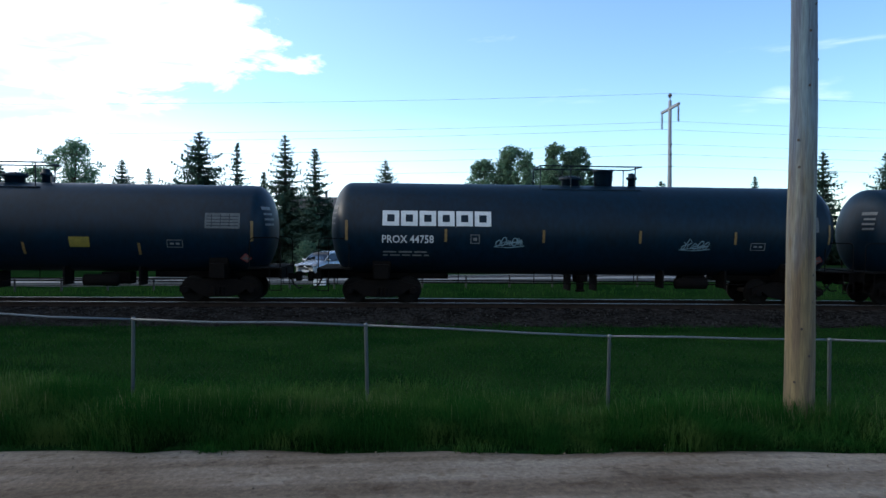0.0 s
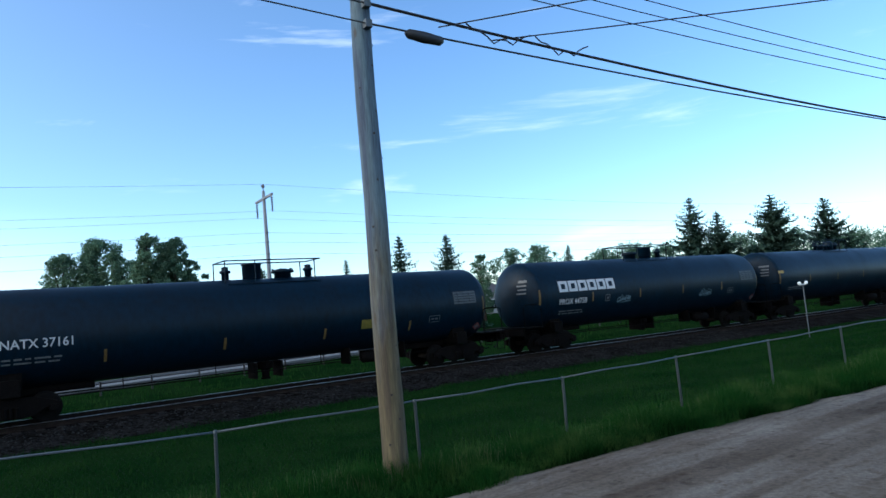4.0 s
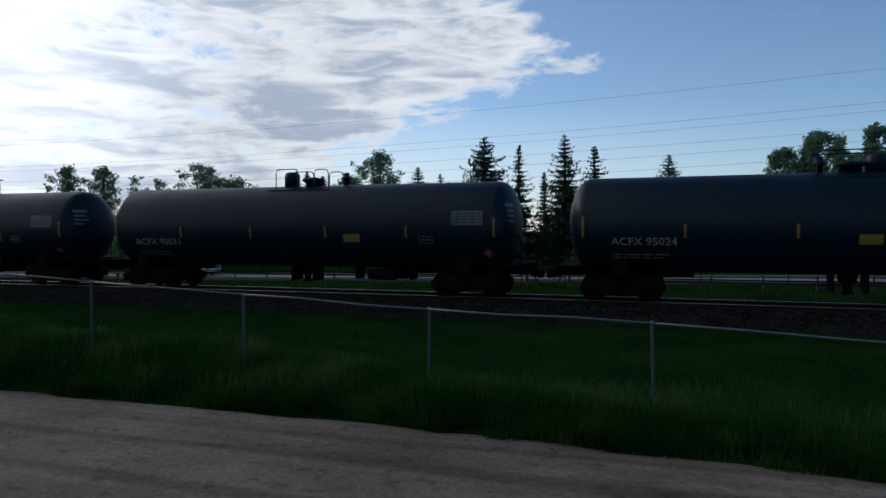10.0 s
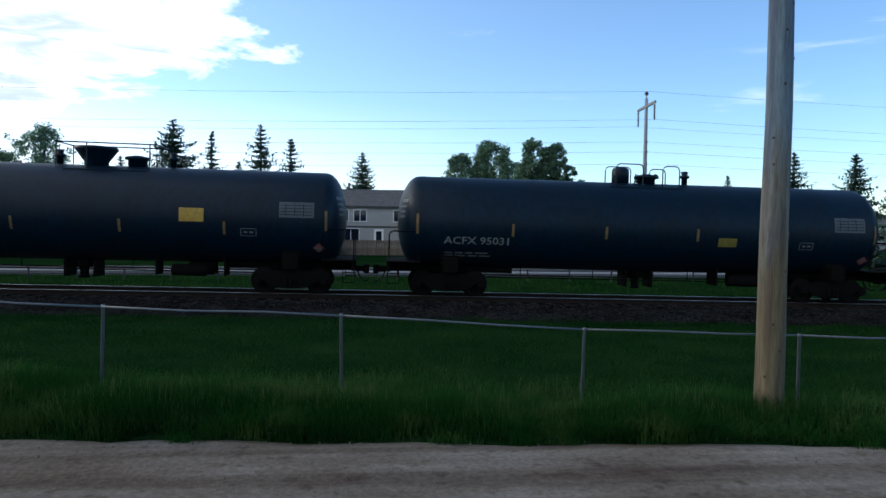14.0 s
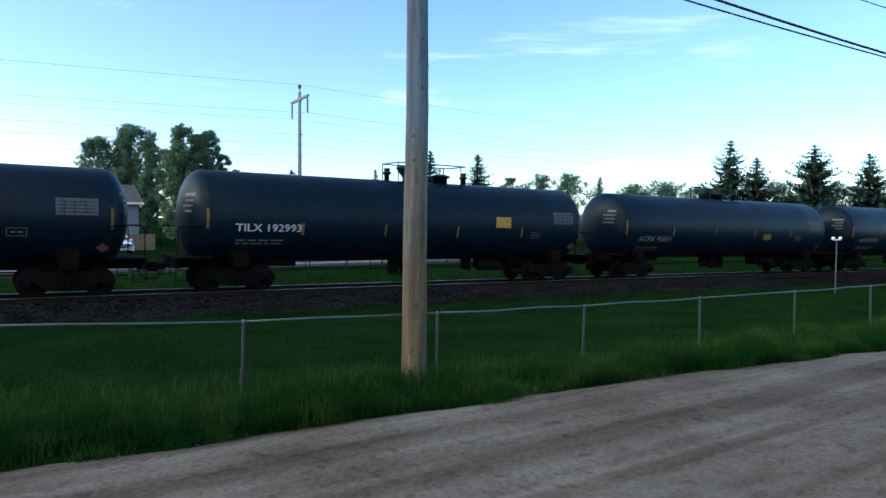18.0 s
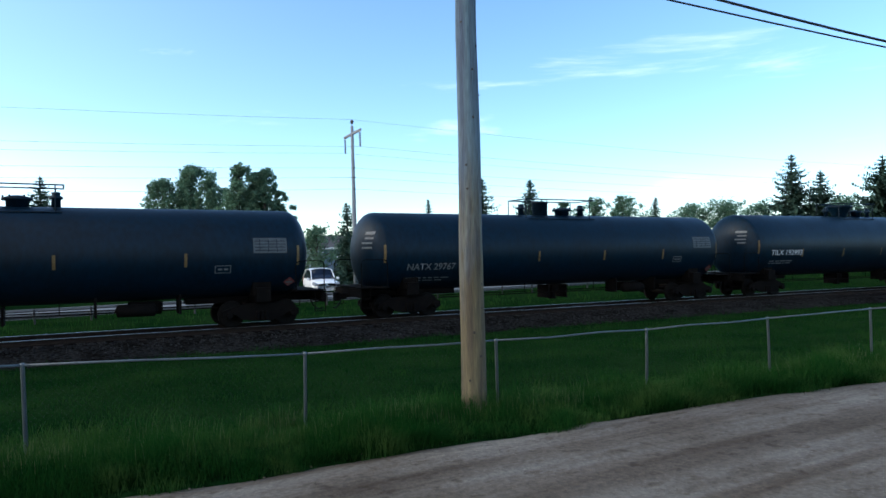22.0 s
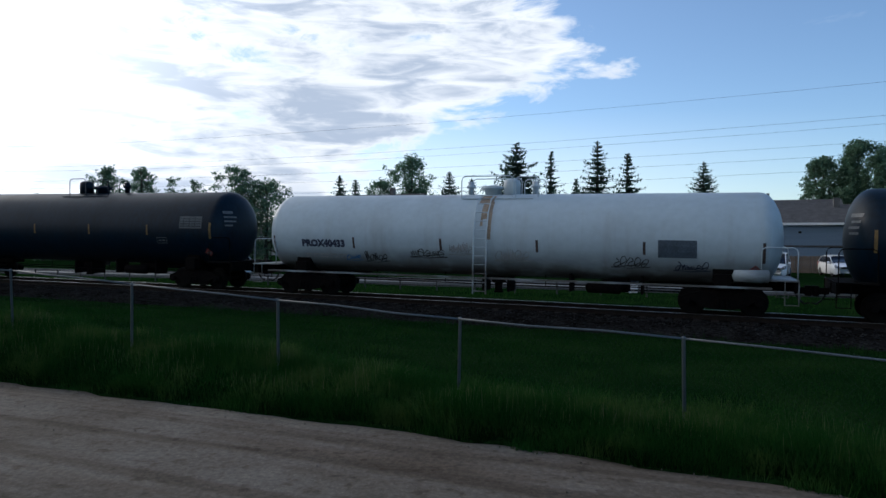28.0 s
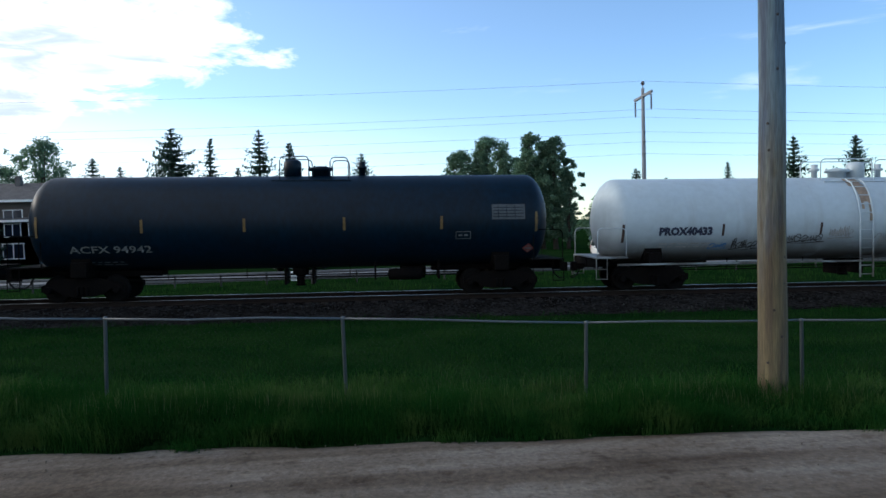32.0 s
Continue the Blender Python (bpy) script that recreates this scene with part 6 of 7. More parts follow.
def lane_tree():
    """The ash beside the lane, whose hanging leaves come close to the camera's view."""
    rnd = random.Random(77)
    t = thing("ash_tree", pose(-17.4, 2.20, 0.05), "leafy ash with drooping compound leaves beside the gravel lane", "tree")
    bm = B()
    tube(bm, [(0, 0, -0.3), (0.05, 0.05, 1.6), (-0.1, 0.15, 3.2), (0.1, 0.3, 5.5), (0.2, 0.2, 8.5)], 0, 12, True, [0.11, 0.095, 0.085, 0.07, 0.03])
    part("trunk", bm, M["bark"], t, smooth=True)
    tips = []
    for k in range(66):
        a, z0 = rnd.uniform(-1.2, math.pi + 0.9), 2.3 + k * 0.115
        l = rnd.uniform(1.5, 3.5) * (0.72 if z0 < 3.2 else 1.0 if z0 < 7.0 else 0.9)
        p0 = Vector((0, 0.15, z0))
        e = p0 + Vector((math.cos(a) * l, math.sin(a) * l, rnd.uniform(0.1, 1.7)))
        mid = p0.lerp(e, 0.5) + Vector((0, 0, 0.45))
        pts = [p0, p0.lerp(mid, 0.5), mid, mid.lerp(e, 0.5) + Vector((0, 0, 0.1)), e]
        bm = B()
        tube(bm, pts, 0, 7, True, [0.055, 0.045, 0.032, 0.02, 0.008])
        part("limb", bm, M["bark"], t, smooth=True)
        for s in range(11):
            q = rnd.uniform(0.25, 1.0)
            b0 = pts[0].lerp(e, q) + Vector((0, 0, 0.35 * math.sin(math.pi * q)))
            aa = a + rnd.uniform(-1.5, 1.5)
            tl = rnd.uniform(0.4, 1.1)
            e2 = b0 + Vector((math.cos(aa) * tl, math.sin(aa) * tl, rnd.uniform(-0.35, 0.5)))
            tips.append((b0, e2))
    bm = B()
    for b0, e2 in tips:
        tube(bm, [b0, b0.lerp(e2, 0.5) + Vector((0, 0, 0.06)), e2], 0, 4, False, [0.014, 0.009, 0.004])
    tagged(part("twig_spray", bm, M["bark"], t), kind="stuff")
    v, f = [], []
    for b0, e2 in tips:
        for _ in range(11):
            p = b0.lerp(e2, rnd.uniform(0.15, 1.05)) + Vector((rnd.gauss(0, 0.15), rnd.gauss(0, 0.15), rnd.gauss(0, 0.13)))
            d = Vector((rnd.gauss(0, 0.6), rnd.gauss(0, 0.6), -0.75 + rnd.gauss(0, 0.25))).normalized()
            # a compound leaf: pairs of pointed leaflets hanging from a stalk
            side = d.cross(Vector((rnd.gauss(0, 1), rnd.gauss(0, 1), 0.3))).normalized()
            L = rnd.uniform(0.19, 0.32)
            for q in range(5):
                s = (q // 2) / 2.2
                dirn = (d * 0.75 + side * (0.75 if q % 2 else -0.75)).normalized() if q < 4 else d
                o = p + d * L * (0.25 + 0.5 * s)
                w = dirn.cross(side.cross(d)).normalized() * L * 0.12
                n = len(v)
                v.extend((o, o + dirn * L * 0.28 + w, o + dirn * L * 0.62, o + dirn * L * 0.28 - w))
                f.append((n, n + 1, n + 2, n + 3))
    raw("crown", v, f, M["ashleaves"], t)


lane_tree()
b = broadleaf(91, 2.6, 1.9, 16, 5200, 0.13, low=0.10, label="bright green bush by the lane fence", cat="bush", mat="ashleaves")
b.matrix_world = pose(-47.0, 10.2, ground_z(-47.0, 10.2) - 0.05)
b = broadleaf(93, 2.2, 1.3, 16, 3000, 0.13, low=0.08, label="rounded green bush beside the street", cat="bush", mat="leaves")
b.matrix_world = pose(-7.2, 52.0, -0.45)


# ---- houses beyond the street ----
def window(parent, x, y, z, w, h, panes=2):
    wd = B()
    box(wd, x - w / 2 - 0.07, x + w / 2 + 0.07, y - 0.06, y, z - 0.07, z)
    box(wd, x - w / 2 - 0.07, x + w / 2 + 0.07, y - 0.06, y, z + h, z + h + 0.07)
    for k in range(panes + 1):
        xx = x - w / 2 + w * k / panes
        box(wd, xx - 0.035, xx + 0.035, y - 0.058, y, z, z + h)
    fr = part("window", wd, M["trim"], parent)
    for k in range(panes):
        p = B()
        box(p, x - w / 2 + w * k / panes + 0.035, x - w / 2 + w * (k + 1) / panes - 0.035, y - 0.03, y - 0.01, z, z + h)
        part("pane", p, M["pane"], fr)


def gable_roof(bm, x0, x1, y0, y1, z0, z1, along="x", over=0.4):
    if along == "x":
        ym = (y0 + y1) / 2
        pts = [(x0 - over, y0 - over, z0), (x1 + over, y0 - over, z0), (x1 + over, ym, z1), (x0 - over, ym, z1), (x0 - over, y1 + over, z0), (x1 + over, y1 + over, z0)]
        vs = [bm.verts.new(p) for p in pts] + [bm.verts.new((p[0], p[1], p[2] - 0.18)) for p in pts]
        for q in ((0, 1, 2, 3), (3, 2, 5, 4), (7, 6, 9, 8), (8, 9, 10, 11), (0, 6, 7, 1), (4, 5, 11, 10), (0, 3, 9, 6), (3, 4, 10, 9), (1, 7, 8, 2), (2, 8, 11, 5)):
            bm.faces.new([vs[i] for i in q])
    else:
        xm = (x0 + x1) / 2
        pts = [(x0 - over, y0 - over, z0), (x0 - over, y1 + over, z0), (xm, y1 + over, z1), (xm, y0 - over, z1), (x1 + over, y1 + over, z0), (x1 + over, y0 - over, z0)]
        vs = [bm.verts.new(p) for p in pts] + [bm.verts.new((p[0], p[1], p[2] - 0.18)) for p in pts]
        for q in ((0, 1, 2, 3), (3, 2, 4, 5), (7, 6, 9, 8), (8, 9, 11, 10), (0, 6, 7, 1), (5, 4, 10, 11), (0, 3, 9, 6), (3, 5, 11, 9), (1, 7, 8, 2), (2, 8, 10, 4)):
            bm.faces.new([vs[i] for i in q])


def townhouses():
    h = thing("townhouse", pose(0, 0, -0.45), "long two-storey beige townhouse with a dark shingled roof", "house")
    y0 = 80.0
    bm = B()
    box(bm, -13, 11.5, y0, y0 + 9, 0, 4.85)
    part("wall", bm, M["stucco"], h)
    bm = B()
    gable_roof(bm, -13, 11.5, y0, y0 + 9, 4.85, 6.95)
    part("roof", bm, M["shingle"], h)
    for x0, x1 in ((-13, -4.6), (3.9, 11.5)):
        bm = B()
        box(bm, x0, x1, y0 - 1.3, y0 - 0.01, 2.35, 2.5)
        box(bm, x0, x1, y0 - 1.35, y0 - 1.2, 2.15, 2.5)
        part("porch_roof", bm, M["shingle"], h)
    bm = B()
    box(bm, -13, 11.5, y0 - 0.05, y0, 2.35, 2.55)
    part("belt_course", bm, M["shingle"], h)
    for x in (-11.4, -9.4, -4.0, -1.95, 2.6, 4.65, 8.6, 10.4):
        window(h, x, y0, 3.1, 1.45, 1.25)
    for x in (-10.5, -3.0, 3.6, 9.4):
        window(h, x, y0, 0.55, 1.9, 1.65)
    for x in (-7.0, 0.2, 6.6):
        bm = B()
        box(bm, x - 0.55, x + 0.55, y0 - 0.06, y0, 0.2, 2.2)
        d = part("door", bm, M["trim"], h)
        bm = B()
        box(bm, x - 0.32, x + 0.32, y0 - 0.08, y0 - 0.05, 0.6, 1.95)
        part("pane", bm, M["pane"], d)
    for x in (-9.0, -3.4, 4.8):
        bm = B()
        box(bm, x - 0.14, x + 0.14, y0 + 4.3, y0 + 4.6, 6.5, 7.7)
        part("vent_stack", bm, M["farpole"], h)
    # dividing fences of dark boards
    f = thing("board_fence", pose(0, 62, -0.45), "dark stained board fence before the houses", "fence")
    bm = B()
    box(bm, -0.07, 0.07, -0.012, 0.012, 0, 1.35)
    base = None
    for i in range(150):
        p = part("board", bm if base is None else None, M["plank"], f, data=None if base is None else base.data)
        base = base or p
        p.location = (-11 + i * 0.152, 0, 0.02 * math.sin(i * 1.9))
    bm = B()
    for z in (0.3, 1.05):
        box(bm, -11, 11.7, 0.014, 0.06, z, z + 0.09)
    part("stringer", bm, M["plank"], f)


townhouses()


def small_house(x, y, w, d, eave, ridge, wall, label, along="x", wins=()):
    h = thing("house", pose(x, y, -0.45), label, "house", "houses beyond the street")
    bm = B()
    box(bm, -w / 2, w / 2, 0, d, 0, eave)
    if along == "y":
        a = [bm.verts.new(p) for p in ((-w / 2, 0.0, eave), (w / 2, 0.0, eave), (0, 0.0, ridge - 0.2))]
        bm.faces.new(a)
    part("wall", bm, M[wall], h)
    bm = B()
    gable_roof(bm, -w / 2, w / 2, 0, d, eave, ridge, along)
    part("roof", bm, M["shingle"], h)
    bm = B()
    box(bm, -w / 2 - 0.4, w / 2 + 0.4, -0.46, -0.41, eave - 0.2, eave)
    part("fascia", bm, M["trim"], h)
    for wx, wz, ww, wh in wins:
        window(h, wx, 0, wz, ww, wh)
    bm = B()
    box(bm, w * 0.2, w * 0.2 + 0.5, d * 0.4, d * 0.4 + 0.5, eave, ridge + 0.6)
    part("chimney", bm, M["farpole"], h)
    return h


small_house(33.5, 78, 13, 9, 3.2, 4.75, "bluesiding", "pale blue-grey bungalow with a low shingled roof", wins=((-4, 1.0, 1.8, 1.2), (0.5, 1.0, 1.4, 1.2), (4, 1.0, 1.6, 1.2)))
small_house(38.5, 76.5, 6, 6, 2.9, 4.3, "stucco", "small gabled house front with pale siding", "y", wins=((0, 1.0, 1.8, 1.2),))
small_house(-27.5, 66, 15, 9, 4.1, 6.7, "bluesiding", "two-storey grey-blue house with a broad dark roof", wins=((-5.5, 2.6, 1.4, 1.1), (-3.4, 2.6, 1.4, 1.1), (-5.5, 0.6, 1.8, 1.3), (2, 2.6, 1.4, 1.1), (5, 0.8, 1.6, 1.2)))
# this wall is dark only because its shade is painted in
small_house(-36.8, 66, 12, 9, 5.9, 7.7, "darksiding", "two-storey house with white windows, its siding coloured dark for shade", wins=((0.3, 3.95, 2.0, 1.0), (0.1, 0.5, 3.0, 1.6), (-3.8, 3.95, 1.6, 1.0), (-3.8, 0.7, 1.8, 1.4), (3.9, 3.95, 1.6, 1.0)))
wing = small_house(8.4, 70, 6.8, 9, 4.15, 5.95, "bluesiding", "two-storey house with a blank blue-grey wall and dark roof")
for x0, x1, z0, z1, m, n in ((-3.43, 3.43, 1.95, 2.12, "shingle", "belt_course"), (-3.43, -3.25, 0.0, 1.95, "trim", "corner_board"), (-3.43, -3.25, 2.12, 3.95, "trim", "corner_board"), (-1.9, -1.65, 3.2, 3.4, "plastic", "vent")):
    bm = B()
    box(bm, x0, x1, -0.05, 0.0, z0, z1)
    part(n, bm, M[m], wing)
small_house(68, 86, 12, 8, 3.1, 5.0, "stucco", "pale bungalow with a dark shingled roof", wins=((-3, 1.0, 1.8, 1.2), (3, 1.0, 1.8, 1.2)))
small_house(-62, 90, 14, 8, 3.0, 4.8, "stucco", "pale bungalow with a dark shingled roof", wins=((-3, 1.0, 1.8, 1.2), (3, 1.0, 1.8, 1.2)))
small_house(-9.5, 84, 10, 8, 3.0, 4.9, "bluesiding", "grey-blue bungalow with a dark shingled roof", wins=((-3, 1.0, 1.8, 1.2), (2, 1.0, 1.8, 1.2)))


# ---- vehicles ----
def loft(bm, sections):
    rings = [[bm.verts.new(p) for p in s] for s in sections]
    for a, b in zip(rings, rings[1:]):
        for k in range(len(a) - 1):
            bm.faces.new((a[k], a[k + 1], b[k + 1], b[k]))
    bm.faces.new(rings[0])
    bm.faces.new(rings[-1][::-1])
    return rings


def car_section(x, w, zb, zt, crown):
    """Half-round body section, from the near sill over the top to the far sill."""
    side = [(w * 0.93, zb), (w * 0.99, zb + 0.12), (w, zb + (zt - zb) * 0.55), (w * 0.97, zb + (zt - zb) * 0.82), (w * 0.86, zt - 0.015), (w * 0.6, zt + crown * 0.6), (w * 0.25, zt + crown * 0.95)]
    return [(x, -a, z) for a, z in side] + [(x, 0, zt + crown)] + [(x, a, z) for a, z in reversed(side)]


def parked_car(m, paint, label, tall=0.0, full=False):
    """A compact hatchback, nose towards -x."""
    c = thing("parked_car", m, label, "car", "parked vehicles")
    P = M[paint]
    bm = B()
    loft(bm, [car_section(0.0, 0.56, 0.30, 0.745, 0.02), car_section(0.05, 0.74, 0.22, 0.765, 0.03), car_section(0.20, 0.855, 0.20, 0.815, 0.04), car_section(0.55, 0.875, 0.19, 0.89, 0.05), car_section(1.0, 0.87, 0.19, 0.965, 0.05), car_section(1.22, 0.85, 0.19, 1.00, 0.04),
              car_section(2.0, 0.85, 0.19, 0.99 + tall * 0.3, 0.0), car_section(3.2, 0.85, 0.20, 1.02 + tall * 0.3, 0.0), car_section(3.9, 0.83, 0.22, 1.05 + tall * 0.3, 0.0), car_section(4.22, 0.76, 0.28, 1.00 + tall * 0.3, 0.0), car_section(4.28, 0.62, 0.34, 0.85, 0.0)])
    part("body", bm, P, c, smooth=True)
    R = 1.52 + tall
    # glasshouse: dark glass below, painted roof above
    bm = B()
    loft(bm, [[(1.02, -0.74, 0.97), (1.02, -0.5, 1.02), (1.02, 0, 1.04), (1.02, 0.5, 1.02), (1.02, 0.74, 0.97)],
              [(1.36, -0.715, 1.20), (1.36, -0.48, 1.26), (1.36, 0, 1.285), (1.36, 0.48, 1.26), (1.36, 0.715, 1.20)],
              [(1.74, -0.655, R - 0.11), (1.74, -0.45, R - 0.05), (1.74, 0, R - 0.025), (1.74, 0.45, R - 0.05), (1.74, 0.655, R - 0.11)]])
    part("windscreen", bm, M["pane"], c, "dark windscreen reflecting the sky", smooth=True)
    bm = B()
    loft(bm, [[(1.74, -0.66, R - 0.10), (1.74, -0.45, R - 0.04), (1.74, 0, R - 0.015), (1.74, 0.45, R - 0.04), (1.74, 0.66, R - 0.10)],
              [(2.4, -0.655, R - 0.05), (2.4, -0.45, R + 0.015), (2.4, 0, R + 0.035), (2.4, 0.45, R + 0.015), (2.4, 0.655, R - 0.05)],
              [(3.3, -0.65, R - 0.06), (3.3, -0.45, R + 0.005), (3.3, 0, R + 0.025), (3.3, 0.45, R + 0.005), (3.3, 0.65, R - 0.06)],
              [(3.85, -0.62, R - 0.14), (3.85, -0.42, R - 0.08), (3.85, 0, R - 0.06), (3.85, 0.42, R - 0.08), (3.85, 0.62, R - 0.14)]])
    part("roof", bm, P, c, smooth=True)
    for s in (-1, 1):
        bm = B()
        q = [(1.25, 0.80 * s, 1.00), (1.76, 0.67 * s, R - 0.12), (2.9, 0.665 * s, R - 0.08), (2.9, 0.82 * s, 1.00)]
        q2 = [(2.96, 0.82 * s, 1.00), (2.96, 0.665 * s, R - 0.08), (3.75, 0.64 * s, R - 0.15), (4.0, 0.78 * s, 1.05)]
        for quad in (q, q2):
            bm.faces.new([bm.verts.new(p) for p in quad])
        part("side_glass", bm, M["pane"], c)
        bm = B()
        tube(bm, [(1.02, 0.76 * s, 0.98), (1.36, 0.725 * s, 1.21), (1.74, 0.67 * s, R - 0.105), (2.9, 0.665 * s, R - 0.055), (3.8, 0.64 * s, R - 0.12), (4.1, 0.78 * s, 1.03)], 0.032, 6)
        part("roof_pillar", bm, P, c, smooth=True)
        bm = B()
        lathe(bm, [(0.01, -0.105), (0.07, -0.09), (0.092, -0.02), (0.088, 0.06), (0.05, 0.10), (0.01, 0.105)], 12, "y", Matrix.Translation((1.20, 0.965 * s, 1.02)) @ Matrix.Diagonal((0.75, 1.05, 0.95, 1)))
        mir = part("mirror", bm, P, c, smooth=True)
        bm = B()
        box(bm, 1.18, 1.24, min(0.80 * s, 0.92 * s), max(0.80 * s, 0.92 * s), 0.94, 0.98)
        part("mirror_arm", bm, M["plastic"], mir)
        bm = B()
        # the lens lies on the corner of the wing, tall at the side and pointed towards the grille
        grid = [[(-0.01, 0.46, 0.655), (0.01, 0.47, 0.675)], [(0.015, 0.58, 0.630), (0.09, 0.56, 0.735)], [(0.06, 0.70, 0.615), (0.17, 0.65, 0.800)], [(0.12, 0.80, 0.620), (0.25, 0.72, 0.835)], [(0.20, 0.855, 0.66), (0.30, 0.785, 0.845)], [(0.26, 0.865, 0.73), (0.33, 0.82, 0.835)]]
        cols = []
        for lo, hi in grid:
            a0, a1 = Vector(lo), Vector(hi)
            col = []
            for q in range(4):
                p = a0.lerp(a1, q / 3)
                p += Vector((-0.030, 0.012, 0.016)) * math.sin(math.pi * (0.15 + 0.7 * q / 3))
                col.append(bm.verts.new((p.x - 0.055, (p.y + 0.012) * s, p.z + 0.012)))
            cols.append(col)
        for c0, c1 in zip(cols, cols[1:]):
            for q in range(3):
                bm.faces.new((c0[q], c1[q], c1[q + 1], c0[q + 1]))
        bmesh.ops.solidify(bm, geom=bm.faces[:], thickness=0.03)
        lamp = part("headlamp", bm, M["lens"], c, "large clear headlamp", smooth=True)
        for bx, by, bz, br in ((0.055, 0.735, 0.725, 0.055), (0.015, 0.625, 0.695, 0.036)):
            bm = B()
            lathe(bm, [(br, -0.010), (br * 0.9, 0.004), (br * 0.45, 0.010), (0.004, 0.004)], 14, "x", Matrix.Translation((bx - 0.045, by * s, bz)) @ Matrix.Rotation(radians(38 * s), 4, "Z") @ Matrix.Rotation(math.pi, 4, "Z"))
            part("reflector_bowl", bm, M["chrome"], lamp, smooth=True)
        bm = B()
        box(bm, 4.02, 4.24, min(0.70 * s, 0.80 * s), max(0.70 * s, 0.80 * s), 0.75, 1.05, bevel=0.02)
        part("tail_lamp", bm, M["red"], c)
        for wx in (0.82, 3.42):
            bm = B()
            lathe(bm, [(0.20, -0.09), (0.29, -0.10), (0.31, -0.06), (0.31, 0.06), (0.29, 0.10), (0.20, 0.09)], 24, "y", Matrix.Translation((wx, 0.76 * s, 0.31)))
            wh = part("wheel", bm, M["tyre"], c, smooth=True)
            bm = B()
            lathe(bm, [(0.03, -0.07 * s), (0.05, 0.07 * s), (0.17, 0.06 * s), (0.205, 0.10 * s), (0.205, 0.0)], 20, "y", Matrix.Translation((wx, 0.76 * s, 0.31)))
            part("rim", bm, M["cargrey"], wh, smooth=True)
    bm = B()
    box(bm, -0.015, 0.10, -0.50, 0.50, 0.615, 0.735, bevel=0.02)
    g = part("grille", bm, M["plastic"], c)
    for z in (0.64, 0.67, 0.70):
        bm = B()
        box(bm, -0.028, -0.012, -0.46, 0.46, z - 0.004, z + 0.004)
        part("slat", bm, M["plastic"], g)
    for s in (-1, 1):
        bm = B()
        tube(bm, [(-0.02, 0.08 * s, 0.615), (0.0, 0.34 * s, 0.628), (0.10, 0.56 * s, 0.640)], 0.010, 6)
        tube(bm, [(-0.005, 0.08 * s, 0.752), (0.02, 0.34 * s, 0.762), (0.14, 0.60 * s, 0.785)], 0.010, 6)
        part("chrome_strip", bm, M["chrome"], g, "bright chrome strip")
    bm = B()
    box(bm, -0.035, 0.0, -0.085, 0.085, 0.61, 0.76, bevel=0.01)
    part("grille_centre", bm, M["galv"], g)
    bm = B()
    lathe(bm, [(0.045, -0.050), (0.062, -0.055), (0.062, -0.038), (0.045, -0.036)], 20, "x", Matrix.Translation((0, 0, 0.69)))
    box(bm, -0.056, -0.042, -0.07, 0.07, 0.679, 0.701)
    part("badge", bm, M["chrome"], g, "plain round chrome badge")
    bm = B()
    box(bm, -0.04, 0.02, -0.26, 0.26, 0.33, 0.45)
    part("number_plate", bm, M["white"], c, "plain pale plate")
    for s in (-0.35, 0.12):
        bm = B()
        tube(bm, [(1.00, s, 1.040), (1.02, s + 0.55, 1.030)], 0.008, 5)
        part("wiper", bm, M["plastic"], c)
    bm = B()
    tube(bm, [(3.5, 0.1, R - 0.03), (3.52, 0.1, R + 0.13)], 0, 6, True, [0.028, 0.010])
    part("antenna", bm, M["plastic"], c)
    return c


parked_car(pose(5.72, 0.62, 0.0, 0, 0, 1.0), "carblack", "glossy black compact hatchback parked on the gravel lane", full=True)
parked_car(pose(3.3, 53.0, -0.45, 0, 0, 80), "carwhite", "white tall parked car seen past the train", tall=0.25)
parked_car(pose(14.5, 41.6, -0.45, 0, 0, 82), "carwhite", "white parked car facing the street past the train", tall=0.15)
parked_car(pose(8.4, 56.0, -0.45, 0, 0, 100), "carwhite", "white parked car beside another on the street's far side")
parked_car(pose(-5.9, 43.0, -0.45, 0, 0, 62), "cargrey", "silver parked car on the far side of the street")
parked_car(pose(-34.0, 38.5, -0.33, 0, 0, 0), "carwhite", "white car parked on the street")
parked_car(pose(26.0, 55.0, -0.45, 0, 0, 200), "cargrey", "silver car parked before a bungalow")


